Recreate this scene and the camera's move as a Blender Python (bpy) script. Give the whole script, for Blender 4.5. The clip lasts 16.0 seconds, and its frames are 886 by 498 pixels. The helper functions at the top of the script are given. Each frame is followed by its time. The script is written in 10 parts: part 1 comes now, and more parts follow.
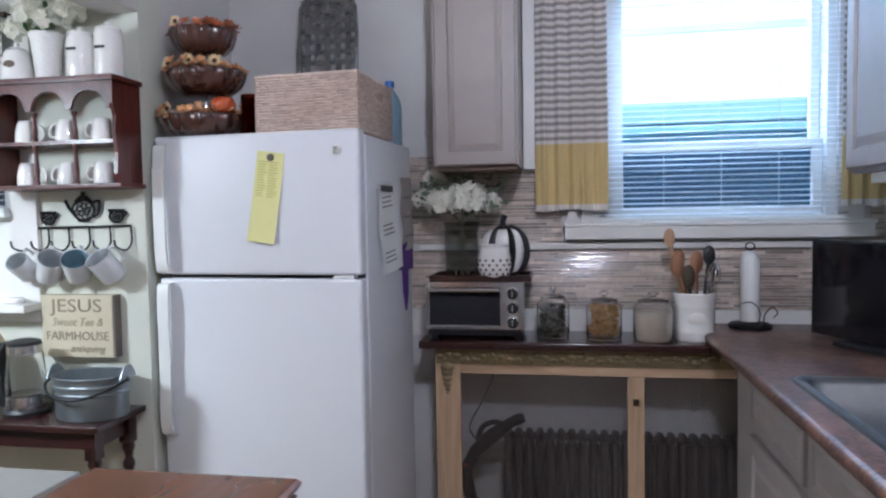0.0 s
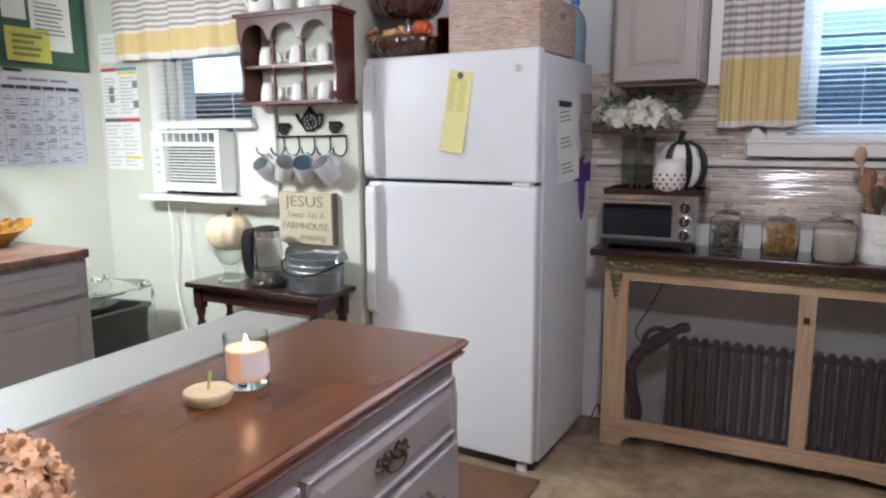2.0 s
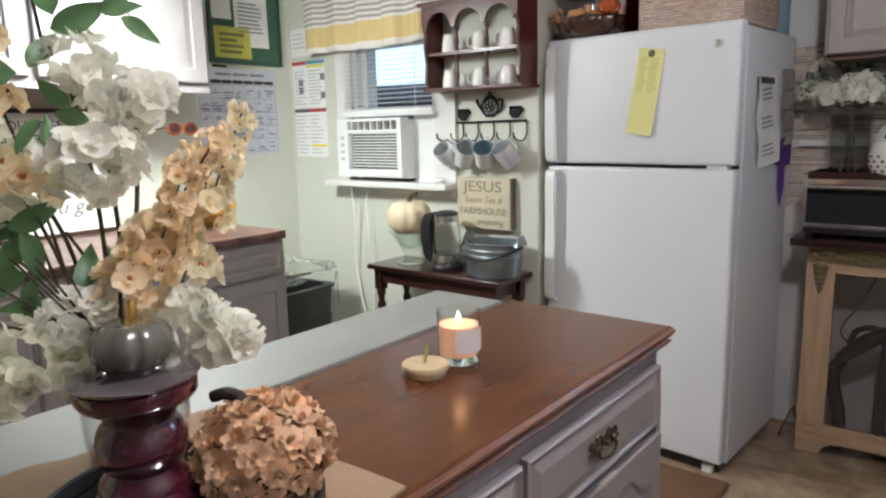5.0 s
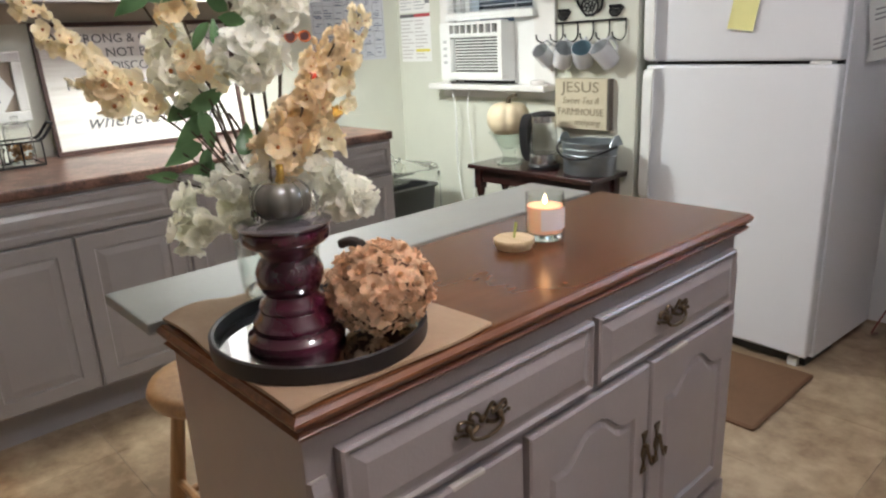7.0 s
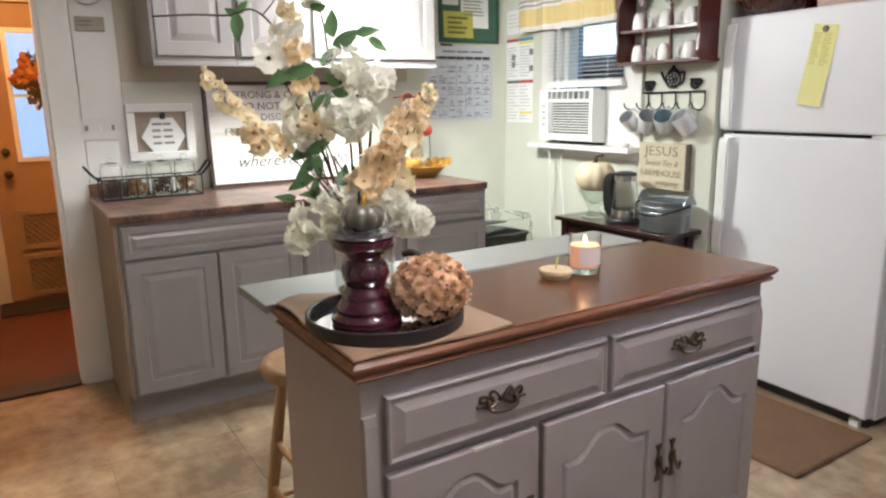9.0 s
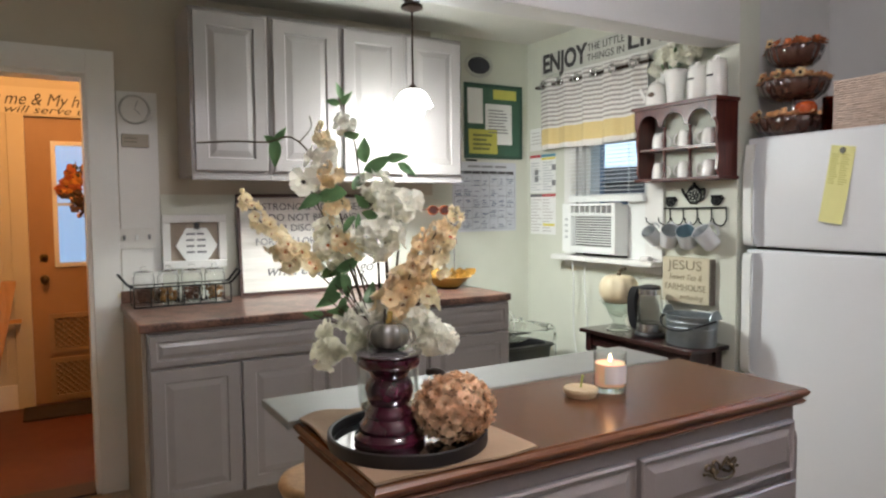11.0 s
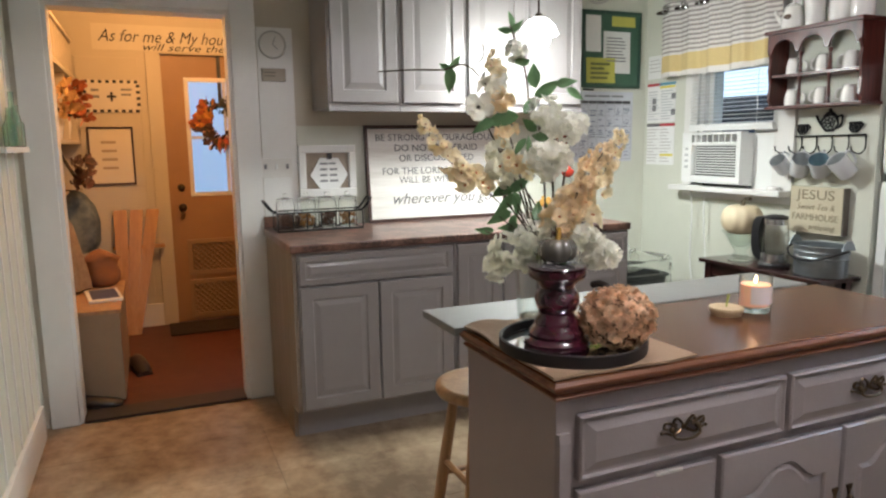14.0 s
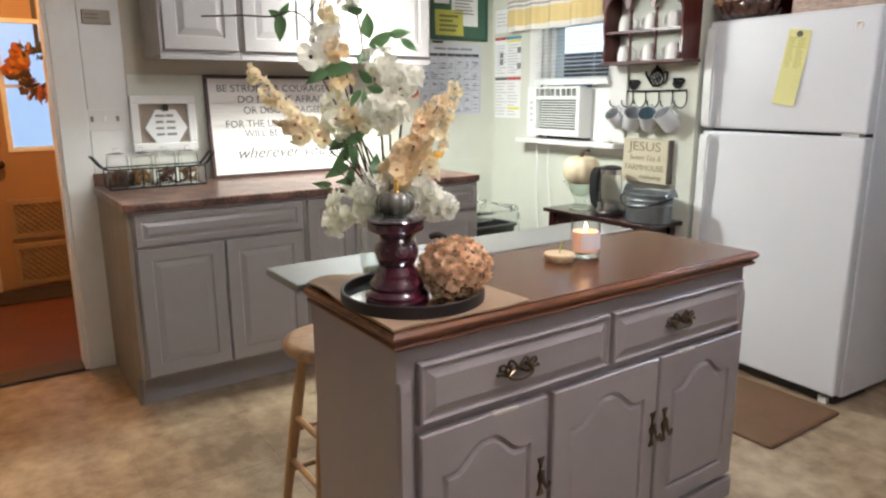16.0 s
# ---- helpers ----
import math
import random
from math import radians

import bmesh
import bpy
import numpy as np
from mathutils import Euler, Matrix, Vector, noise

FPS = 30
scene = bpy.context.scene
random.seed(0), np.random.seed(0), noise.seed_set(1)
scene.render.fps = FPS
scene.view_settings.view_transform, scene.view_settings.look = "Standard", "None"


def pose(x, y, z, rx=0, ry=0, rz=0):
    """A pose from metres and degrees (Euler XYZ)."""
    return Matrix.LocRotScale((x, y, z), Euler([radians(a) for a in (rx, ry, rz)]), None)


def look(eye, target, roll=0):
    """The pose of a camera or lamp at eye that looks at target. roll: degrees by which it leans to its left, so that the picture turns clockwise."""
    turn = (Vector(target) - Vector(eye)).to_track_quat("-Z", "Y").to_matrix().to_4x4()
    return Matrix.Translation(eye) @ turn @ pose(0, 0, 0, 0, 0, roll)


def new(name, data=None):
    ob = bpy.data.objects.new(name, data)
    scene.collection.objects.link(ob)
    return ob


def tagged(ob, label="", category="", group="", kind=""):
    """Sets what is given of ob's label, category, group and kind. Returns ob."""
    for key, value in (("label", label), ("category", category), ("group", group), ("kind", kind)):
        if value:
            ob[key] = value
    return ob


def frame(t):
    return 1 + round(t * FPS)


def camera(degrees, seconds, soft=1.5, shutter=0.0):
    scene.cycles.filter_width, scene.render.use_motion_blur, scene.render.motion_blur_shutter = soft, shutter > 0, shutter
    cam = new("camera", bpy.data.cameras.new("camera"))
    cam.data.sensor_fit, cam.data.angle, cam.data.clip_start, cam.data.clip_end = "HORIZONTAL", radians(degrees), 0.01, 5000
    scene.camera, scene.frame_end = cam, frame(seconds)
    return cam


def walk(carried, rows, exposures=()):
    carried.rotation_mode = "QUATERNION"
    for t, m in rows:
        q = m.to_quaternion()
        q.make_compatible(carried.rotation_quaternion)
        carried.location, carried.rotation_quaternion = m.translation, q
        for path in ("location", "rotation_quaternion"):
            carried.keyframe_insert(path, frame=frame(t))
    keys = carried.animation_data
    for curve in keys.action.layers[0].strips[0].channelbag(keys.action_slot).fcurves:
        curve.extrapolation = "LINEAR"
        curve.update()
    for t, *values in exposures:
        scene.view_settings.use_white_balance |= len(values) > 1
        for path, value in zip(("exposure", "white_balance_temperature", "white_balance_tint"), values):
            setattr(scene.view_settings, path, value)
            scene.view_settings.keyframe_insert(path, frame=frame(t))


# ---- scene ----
cam = camera(65.7, 16.0, soft=2.3)
PATH = [
    (0, (0.128, 0.073, 1.357), (-0.218, 2.04, 1.254), -1.0),
    (0.5, (0.162, -0.023, 1.349), (-0.165, 1.937, 1.123), -1.3),
    (1, (0.241, -0.073, 1.343), (-0.213, 1.854, 1.061), 0.9),
    (1.5, (0.284, -0.118, 1.336), (-0.416, 1.728, 1.012), -0.2),
    (2, (0.288, -0.152, 1.335), (-0.595, 1.612, 1.007), -0.3),
    (2.5, (0.239, -0.173, 1.347), (-0.73, 1.548, 1.035), -1.0),
    (3, (0.188, -0.204, 1.351), (-0.852, 1.478, 1.059), -1.1),
    (5.5, (0.165, -0.209, 1.296), (-1.149, 1.243, 0.888), -1.6),
    (6, (0.203, -0.21, 1.286), (-1.191, 1.114, 0.736), -2.7),
    (6.5, (0.247, -0.249, 1.284), (-1.19, 0.991, 0.655), -2.9),
    (7, (0.314, -0.338, 1.293), (-1.107, 0.941, 0.705), -2.8),
    (7.5, (0.403, -0.425, 1.299), (-0.988, 0.895, 0.732), -2.2),
    (8, (0.506, -0.435, 1.296), (-0.926, 0.857, 0.766), -0.8),
    (8.5, (0.641, -0.445, 1.302), (-0.889, 0.746, 0.811), -0.0),
    (9, (0.697, -0.457, 1.312), (-0.959, 0.582, 0.889), -1.0),
    (9.5, (0.71, -0.461, 1.322), (-1.001, 0.523, 0.997), -1.6),
    (10, (0.709, -0.462, 1.333), (-0.991, 0.568, 1.113), -1.1),
    (12.5, (0.712, -0.559, 1.347), (-1.045, 0.396, 1.292), -0.8),
    (13, (0.718, -0.626, 1.338), (-1.071, 0.25, 1.158), -0.7),
    (13.5, (0.721, -0.668, 1.328), (-1.095, 0.138, 1.092), -0.8),
    (14, (0.732, -0.69, 1.319), (-1.087, 0.086, 1.016), -0.8),
    (14.5, (0.746, -0.692, 1.317), (-1.002, 0.207, 0.946), -0.4),
    (15, (0.757, -0.683, 1.318), (-0.932, 0.303, 0.901), -0.3),
    (15.5, (0.754, -0.658, 1.315), (-0.89, 0.398, 0.889), -0.2),
    (16, (0.756, -0.639, 1.317), (-0.851, 0.469, 0.879), -0.3),
]
EXPOSURES = [
    (0.0, 0.60, 5550, 14), (1.0, 0.73, 5830, 15), (2.0, 0.79, 6050, 14), (3.0, 0.68, 6250, 12), (5.3, 0.46, 6350, 11), (6.0, 0.45, 6450, 12), (7.5, 0.64, 6500, 12),
    (9.5, 0.79, 6500, 12), (10.2, 0.64, 6500, 11), (12.4, 0.13, 6400, 11), (13.0, 0.14, 6400, 11), (13.8, 0.33, 6400, 11), (14.6, 0.56, 6400, 11), (16.0, 0.74, 6450, 11),
]
walk(cam, [(t, look(eye, target, roll)) for t, eye, target, roll in PATH], EXPOSURES)

# ---- world, added fill sun and lamps ----
world = bpy.data.worlds.new("dusk_sky")
scene.world = world
world.use_nodes = True
wn, wl = world.node_tree.nodes, world.node_tree.links
sky = wn.new("ShaderNodeTexSky")
sky.sky_type, sky.sun_disc = "NISHITA", False
sky.sun_elevation, sky.sun_rotation = radians(40), radians(180)
wl.new(sky.outputs[0], wn["Background"].inputs[0])
wn["Background"].inputs[1].default_value = 0.13


def lamp(name, kind, place, power, colour, size):
    data = bpy.data.lights.new(name, kind)
    data.energy, data.color = power, colour
    if kind == "AREA":
        data.shape, data.size = "DISK", size
    else:
        data.shadow_soft_size = size
    ob = new(name, data)
    ob.location = place
    return ob


PENDANT = (-2.2, 1.072, 1.80)
lamp("pendant_bulb_light", "POINT", PENDANT, 19.0, (0.94, 1.0, 0.95), 0.125)
pool = lamp("pendant_downlight", "SPOT", PENDANT, 65.0, (0.94, 1.0, 0.95), 0.125)
pool.data.spot_size, pool.data.spot_blend = radians(165), 0.9
lamp("kitchen_ceiling_light", "POINT", (0.28, 0.50, 2.42), 44.0, (0.97, 0.945, 0.98), 0.12)
lamp("entry_light", "POINT", (-3.42, -0.42, 2.27), 42.0, (1.0, 0.48, 0.165), 0.08)
sky_lamp = lamp("window_sky_light", "AREA", (0.75, 3.42, 2.62), 64.0, (0.52, 0.75, 1.0), 0.8)
sky_lamp.rotation_euler = (radians(-32), 0, 0)
# added fill, no direct sun here: brightens the neighbour's roof and siding
day = lamp("dusk_sun", "SUN", (0, -6, 8), 1.5, (0.66, 0.90, 1.0), 0.1)
day.data.angle, day.rotation_euler = radians(20), (radians(50), 0, 0)
lamp("candle_light", "POINT", (-0.652, 0.848, 0.953), 0.06, (1.0, 0.50, 0.2), 0.012)

# ---- materials ----
MATS = {}


def mat(name, colour, rough=0.5, metal=0.0, vary=0.0, scale=30.0, colour2=None, bump=0.0, bump_scale=60.0, coat=0.0, stretch=(1, 1, 1), island=0.0, obj=0.0, sheen=0.0, spec=None, contrast=(0.35, 0.65), place=False, thin=0.0):
    """A painted or natural surface: two scales of noise between two colours, fine relief, and a share of random tone for each piece."""
    if name in MATS:
        return MATS[name]
    m = bpy.data.materials.new(name)
    m.use_nodes = True
    n, l = m.node_tree.nodes, m.node_tree.links
    p = n["Principled BSDF"]
    p.inputs["Base Color"].default_value = (*colour, 1)
    p.inputs["Roughness"].default_value, p.inputs["Metallic"].default_value = rough, metal
    p.inputs["Coat Weight"].default_value = coat
    if spec is not None:
        p.inputs["Specular IOR Level"].default_value = spec
    if sheen:
        p.inputs["Sheen Weight"].default_value = sheen
    tc = n.new("ShaderNodeTexCoord")
    mp = n.new("ShaderNodeMapping")
    mp.inputs["Scale"].default_value = stretch
    l.new(n.new("ShaderNodeNewGeometry").outputs["Position"] if place else tc.outputs["Object"], mp.inputs[0])
    c2 = colour2 or tuple(min(1, c * (1 - vary)) for c in colour)
    no = n.new("ShaderNodeTexNoise")
    no.inputs["Scale"].default_value, no.inputs["Detail"].default_value, no.inputs["Roughness"].default_value = scale, 7, 0.62
    l.new(mp.outputs[0], no.inputs[0])
    big = n.new("ShaderNodeTexNoise")
    big.inputs["Scale"].default_value, big.inputs["Detail"].default_value = scale * 0.13, 3
    l.new(mp.outputs[0], big.inputs[0])
    add = n.new("ShaderNodeMath")
    add.operation = "MULTIPLY_ADD"
    add.inputs[1].default_value = 0.5
    half = n.new("ShaderNodeMath")
    half.operation = "MULTIPLY"
    half.inputs[1].default_value = 0.5
    l.new(big.outputs[0], half.inputs[0])
    l.new(no.outputs[0], add.inputs[0])
    l.new(half.outputs[0], add.inputs[2])
    ramp = n.new("ShaderNodeValToRGB")
    ramp.color_ramp.elements[0].position, ramp.color_ramp.elements[1].position = contrast
    ramp.color_ramp.elements[0].color, ramp.color_ramp.elements[1].color = (*colour, 1), (*c2, 1)
    l.new(add.outputs[0], ramp.inputs[0])
    out = ramp.outputs[0]
    if island or obj:
        r = n.new("ShaderNodeNewGeometry") if island else n.new("ShaderNodeObjectInfo")
        hsv = n.new("ShaderNodeHueSaturation")
        mr = n.new("ShaderNodeMapRange")
        mr.inputs[3].default_value, mr.inputs[4].default_value = 1 - (island or obj), 1 + (island or obj)
        l.new(r.outputs["Random Per Island" if island else "Random"], mr.inputs[0])
        l.new(mr.outputs[0], hsv.inputs["Value"])
        l.new(out, hsv.inputs["Color"])
        out = hsv.outputs[0]
    l.new(out, p.inputs["Base Color"])
    rr = n.new("ShaderNodeMapRange")
    rr.inputs[3].default_value, rr.inputs[4].default_value = max(0.02, rough - 0.06), min(1, rough + 0.06)
    l.new(add.outputs[0], rr.inputs[0])
    l.new(rr.outputs[0], p.inputs["Roughness"])
    if bump:
        bn = n.new("ShaderNodeTexNoise")
        bn.inputs["Scale"].default_value, bn.inputs["Detail"].default_value = bump_scale, 4
        l.new(mp.outputs[0], bn.inputs[0])
        b = n.new("ShaderNodeBump")
        b.inputs["Strength"].default_value, b.inputs["Distance"].default_value = bump, 0.004
        l.new(bn.outputs[0], b.inputs["Height"])
        l.new(b.outputs[0], p.inputs["Normal"])
    if thin:
        tr, mx = n.new("ShaderNodeBsdfTranslucent"), n.new("ShaderNodeMixShader")
        l.new(out, tr.inputs[0])
        mx.inputs[0].default_value = thin
        l.new(p.outputs[0], mx.inputs[1])
        l.new(tr.outputs[0], mx.inputs[2])
        l.new(mx.outputs[0], n["Material Output"].inputs[0])
    MATS[name] = m
    return m


def glass(name, colour=(1, 1, 1), rough=0.02, ior=1.45):
    if name in MATS:
        return MATS[name]
    m = bpy.data.materials.new(name)
    m.use_nodes = True
    p = m.node_tree.nodes["Principled BSDF"]
    p.inputs["Base Color"].default_value = (*colour, 1)
    p.inputs["Roughness"].default_value, p.inputs["IOR"].default_value = rough, ior
    p.inputs["Transmission Weight"].default_value = 1.0
    MATS[name] = m
    return m


def thin_glass(name, tint=(0.97, 0.98, 0.97), gloss=0.6):
    """A clear wall too thin to bend what is seen through it: it passes light and mirrors a little at a slant."""
    if name in MATS:
        return MATS[name]
    m = bpy.data.materials.new(name)
    m.use_nodes = True
    n, l = m.node_tree.nodes, m.node_tree.links
    tr, gl, mx, fr, pw = n.new("ShaderNodeBsdfTransparent"), n.new("ShaderNodeBsdfGlossy"), n.new("ShaderNodeMixShader"), n.new("ShaderNodeLayerWeight"), n.new("ShaderNodeMath")
    tr.inputs[0].default_value, gl.inputs[0].default_value = (*tint, 1), (gloss, gloss, gloss, 1)
    gl.inputs["Roughness"].default_value, fr.inputs[0].default_value = 0.03, 0.5
    pw.operation, pw.inputs[1].default_value = "POWER", 3.0
    l.new(fr.outputs["Facing"], pw.inputs[0])
    l.new(pw.outputs[0], mx.inputs[0])
    l.new(tr.outputs[0], mx.inputs[1])
    l.new(gl.outputs[0], mx.inputs[2])
    l.new(mx.outputs[0], n["Material Output"].inputs[0])
    MATS[name] = m
    return m


def glow(name, colour, strength):
    if name in MATS:
        return MATS[name]
    m = bpy.data.materials.new(name)
    m.use_nodes = True
    p = m.node_tree.nodes["Principled BSDF"]
    p.inputs["Emission Color"].default_value = (*colour, 1)
    p.inputs["Emission Strength"].default_value = strength
    MATS[name] = m
    return m


def wood(name, dark, light, rough=0.35, axis=1, scale=9.0, coat=0.2, bump=0.15, stain=0.0, spec=0.5):
    """Grain that runs along one axis of the object."""
    if name in MATS:
        return MATS[name]
    m = bpy.data.materials.new(name)
    m.use_nodes = True
    n, l = m.node_tree.nodes, m.node_tree.links
    p = n["Principled BSDF"]
    tc, mp = n.new("ShaderNodeTexCoord"), n.new("ShaderNodeMapping")
    s = [scale * 5] * 3
    s[axis] = scale * 0.35
    mp.inputs["Scale"].default_value = s
    l.new(tc.outputs["Object"], mp.inputs[0])
    a, b = n.new("ShaderNodeTexNoise"), n.new("ShaderNodeTexNoise")
    a.inputs["Scale"].default_value, a.inputs["Detail"].default_value, a.inputs["Distortion"].default_value = (1.0, 3, 0.0) if stain else (1.0, 8, 0.6)
    b.inputs["Scale"].default_value, b.inputs["Detail"].default_value = (2.0, 3) if stain else (4.5, 5)
    l.new(mp.outputs[0], a.inputs[0])
    l.new(mp.outputs[0], b.inputs[0])
    mx = n.new("ShaderNodeMix")
    mx.inputs[0].default_value = 0.3 if stain else 0.4
    l.new(a.outputs[0], mx.inputs[2])
    l.new(b.outputs[0], mx.inputs[3])
    ramp = n.new("ShaderNodeValToRGB")
    e = ramp.color_ramp.elements
    e[0].position, e[1].position = (0.22, 0.78) if stain else (0.36, 0.62)
    e[0].color, e[1].color = (*dark, 1), (*light, 1)
    l.new(mx.outputs[0], ramp.inputs[0])
    if stain:
        c, cr, mu = n.new("ShaderNodeTexNoise"), n.new("ShaderNodeValToRGB"), n.new("ShaderNodeMix")
        c.inputs["Scale"].default_value, c.inputs["Detail"].default_value, c.inputs["Distortion"].default_value = 8.0, 4, 0.0
        l.new(tc.outputs["Object"], c.inputs[0])
        cr.color_ramp.elements[0].position, cr.color_ramp.elements[1].position = 0.32, 0.68
        cr.color_ramp.elements[0].color, cr.color_ramp.elements[1].color = (0.52, 0.52, 0.52, 1), (1, 1, 1, 1)
        mu.data_type, mu.blend_type = "RGBA", "MULTIPLY"
        mu.inputs[0].default_value = stain
        l.new(c.outputs[0], cr.inputs[0])
        l.new(ramp.outputs[0], mu.inputs[6])
        l.new(cr.outputs[0], mu.inputs[7])
        l.new(mu.outputs[2], p.inputs["Base Color"])
    else:
        l.new(ramp.outputs[0], p.inputs["Base Color"])
    p.inputs["Roughness"].default_value, p.inputs["Coat Weight"].default_value, p.inputs["Specular IOR Level"].default_value = rough, coat, spec
    p.inputs["Coat Roughness"].default_value = 0.15
    bp = n.new("ShaderNodeBump")
    bp.inputs["Strength"].default_value, bp.inputs["Distance"].default_value = bump, 0.002
    l.new(mx.outputs[0], bp.inputs["Height"])
    if bump:
        l.new(bp.outputs[0], p.inputs["Normal"])
    MATS[name] = m
    return m


def banded(name, bands, axis=2, rough=0.85, weave=0.12, pitch=0.0):
    """Woven cloth in straight bands: rows of (height above the object's base, colour), each up to that height; past the last row but one, stripes of half a pitch go on to the top."""
    if name in MATS:
        return MATS[name]
    m = bpy.data.materials.new(name)
    m.use_nodes = True
    n, l = m.node_tree.nodes, m.node_tree.links
    p = n["Principled BSDF"]
    tc, sp = n.new("ShaderNodeTexCoord"), n.new("ShaderNodeSeparateXYZ")
    l.new(tc.outputs["Object"], sp.inputs[0])
    top = bands[-1][0]
    height = sp.outputs[axis]
    if pitch:
        # heights over the last band fold back into its two stripes
        start = top - pitch
        low, rest, fold, back = n.new("ShaderNodeMath"), n.new("ShaderNodeMath"), n.new("ShaderNodeMath"), n.new("ShaderNodeMath")
        low.operation, rest.operation, fold.operation, back.operation = "MINIMUM", "SUBTRACT", "FLOORED_MODULO", "ADD"
        low.inputs[1].default_value, fold.inputs[1].default_value = start, pitch
        l.new(height, low.inputs[0])
        l.new(height, rest.inputs[0])
        l.new(low.outputs[0], rest.inputs[1])
        l.new(rest.outputs[0], fold.inputs[0])
        l.new(fold.outputs[0], back.inputs[0])
        l.new(low.outputs[0], back.inputs[1])
        height = back.outputs[0]
    mr = n.new("ShaderNodeMapRange")
    mr.inputs[2].default_value = top
    l.new(height, mr.inputs[0])
    ramp = n.new("ShaderNodeValToRGB")
    ramp.color_ramp.interpolation = "CONSTANT"
    e = ramp.color_ramp.elements
    e[0].position, e[0].color = 0.0, (*bands[0][1], 1)
    e[1].position, e[1].color = bands[0][0] / top, (*bands[1][1], 1)
    for (h, _), (_, c) in zip(bands[1:], bands[2:]):
        q = e.new(h / top)
        q.color = (*c, 1)
    l.new(mr.outputs[0], ramp.inputs[0])
    no = n.new("ShaderNodeTexNoise")
    no.inputs["Scale"].default_value = 220
    l.new(tc.outputs["Object"], no.inputs[0])
    hsv = n.new("ShaderNodeHueSaturation")
    mm = n.new("ShaderNodeMapRange")
    mm.inputs[3].default_value, mm.inputs[4].default_value = 1 - weave, 1 + weave
    l.new(no.outputs[0], mm.inputs[0])
    l.new(mm.outputs[0], hsv.inputs["Value"])
    l.new(ramp.outputs[0], hsv.inputs["Color"])
    l.new(hsv.outputs[0], p.inputs["Base Color"])
    p.inputs["Roughness"].default_value = rough
    b = n.new("ShaderNodeBump")
    b.inputs["Strength"].default_value, b.inputs["Distance"].default_value = 0.3, 0.001
    l.new(no.outputs[0], b.inputs["Height"])
    l.new(b.outputs[0], p.inputs["Normal"])
    MATS[name] = m
    return m


WALL_CREAM = mat("cream_wall_paint", (0.60, 0.61, 0.525), 0.55, vary=0.06, scale=7, bump=0.10, bump_scale=90)
# same paint as the cream wall, darkened to tan for dim light
WALL_DIM = mat("dimmed_wall_paint", (0.50, 0.45, 0.36), 0.6, vary=0.07, scale=7, bump=0.10, bump_scale=90)
WALL_GREY = mat("grey_white_wall_paint", (0.60, 0.59, 0.58), 0.6, vary=0.06, scale=6, bump=0.10, bump_scale=80)
CEILING = mat("ceiling_paint", (0.66, 0.65, 0.60), 0.7, vary=0.05, scale=5, bump=0.15, bump_scale=60)
ENTRY_WALL = mat("entry_wall_paint", (0.53, 0.48, 0.38), 0.6, vary=0.06, scale=5, bump=0.08, bump_scale=60)
TRIM = mat("white_trim_paint", (0.72, 0.71, 0.68), 0.35, vary=0.06, scale=12, bump=0.06, bump_scale=120)
GREY_PAINT = mat("grey_cabinet_paint", (0.285, 0.262, 0.258), 0.30, vary=0.07, scale=14, bump=0.09, bump_scale=140)
ISLAND_PAINT = mat("island_grey_paint", (0.305, 0.260, 0.256), 0.30, vary=0.06, scale=16, bump=0.10, bump_scale=150, coat=0.1)
TAUPE_PAINT = mat("taupe_cabinet_paint", (0.36, 0.32, 0.30), 0.4, vary=0.08, scale=14, bump=0.09, bump_scale=140)
CAB_INSIDE = mat("cabinet_underside_wood", (0.16, 0.11, 0.08), 0.7, vary=0.2, scale=20)
FLOOR_TILE = mat("stone_look_vinyl", (0.40, 0.300, 0.197), 0.36, colour2=(0.175, 0.112, 0.066), scale=11, bump=0.12, bump_scale=55, obj=0.07, contrast=(0.40, 0.60), place=True)
GROUT = mat("floor_joint", (0.31, 0.225, 0.145), 0.8, vary=0.2, scale=20)
ENTRY_FLOOR = mat("red_brown_entry_floor", (0.105, 0.026, 0.014), 0.5, vary=0.3, scale=12, bump=0.1)
LAMINATE = mat("brown_stone_laminate", (0.20, 0.105, 0.075), 0.34, colour2=(0.060, 0.030, 0.025), scale=85, coat=0.1, contrast=(0.42, 0.56))
OAK = wood("reddish_oak", (0.096, 0.032, 0.0125), (0.138, 0.049, 0.019), 0.24, axis=1, scale=4.2, coat=0.0, bump=0.0, stain=0.45, spec=0.33)
OAK_EDGE = wood("red_oak_moulding", (0.10, 0.030, 0.013), (0.21, 0.078, 0.034), 0.40, axis=1, scale=9, coat=0.05)
DARK_WOOD = wood("dark_mahogany", (0.012, 0.004, 0.004), (0.040, 0.012, 0.010), 0.22, axis=0, scale=8, coat=0.4)
RED_WOOD = wood("red_mahogany", (0.042, 0.008, 0.006), (0.105, 0.022, 0.016), 0.33, axis=2, scale=8, coat=0.2)
PINE = wood("pale_raw_pine", (0.36, 0.235, 0.14), (0.50, 0.35, 0.22), 0.6, axis=2, scale=6, coat=0.0)
STOOL_WOOD = wood("honey_beech", (0.33, 0.17, 0.075), (0.45, 0.26, 0.12), 0.4, axis=2, scale=7, coat=0.1)
FRIDGE_WHITE = mat("textured_white_enamel", (0.68, 0.69, 0.72), 0.34, vary=0.02, scale=40, bump=0.16, bump_scale=420)
WHITE_PLASTIC = mat("white_plastic", (0.74, 0.75, 0.73), 0.4, vary=0.04, scale=20)
WHITE_CERAMIC = mat("white_glazed_ceramic", (0.78, 0.76, 0.73), 0.14, vary=0.03, scale=25, coat=0.5)
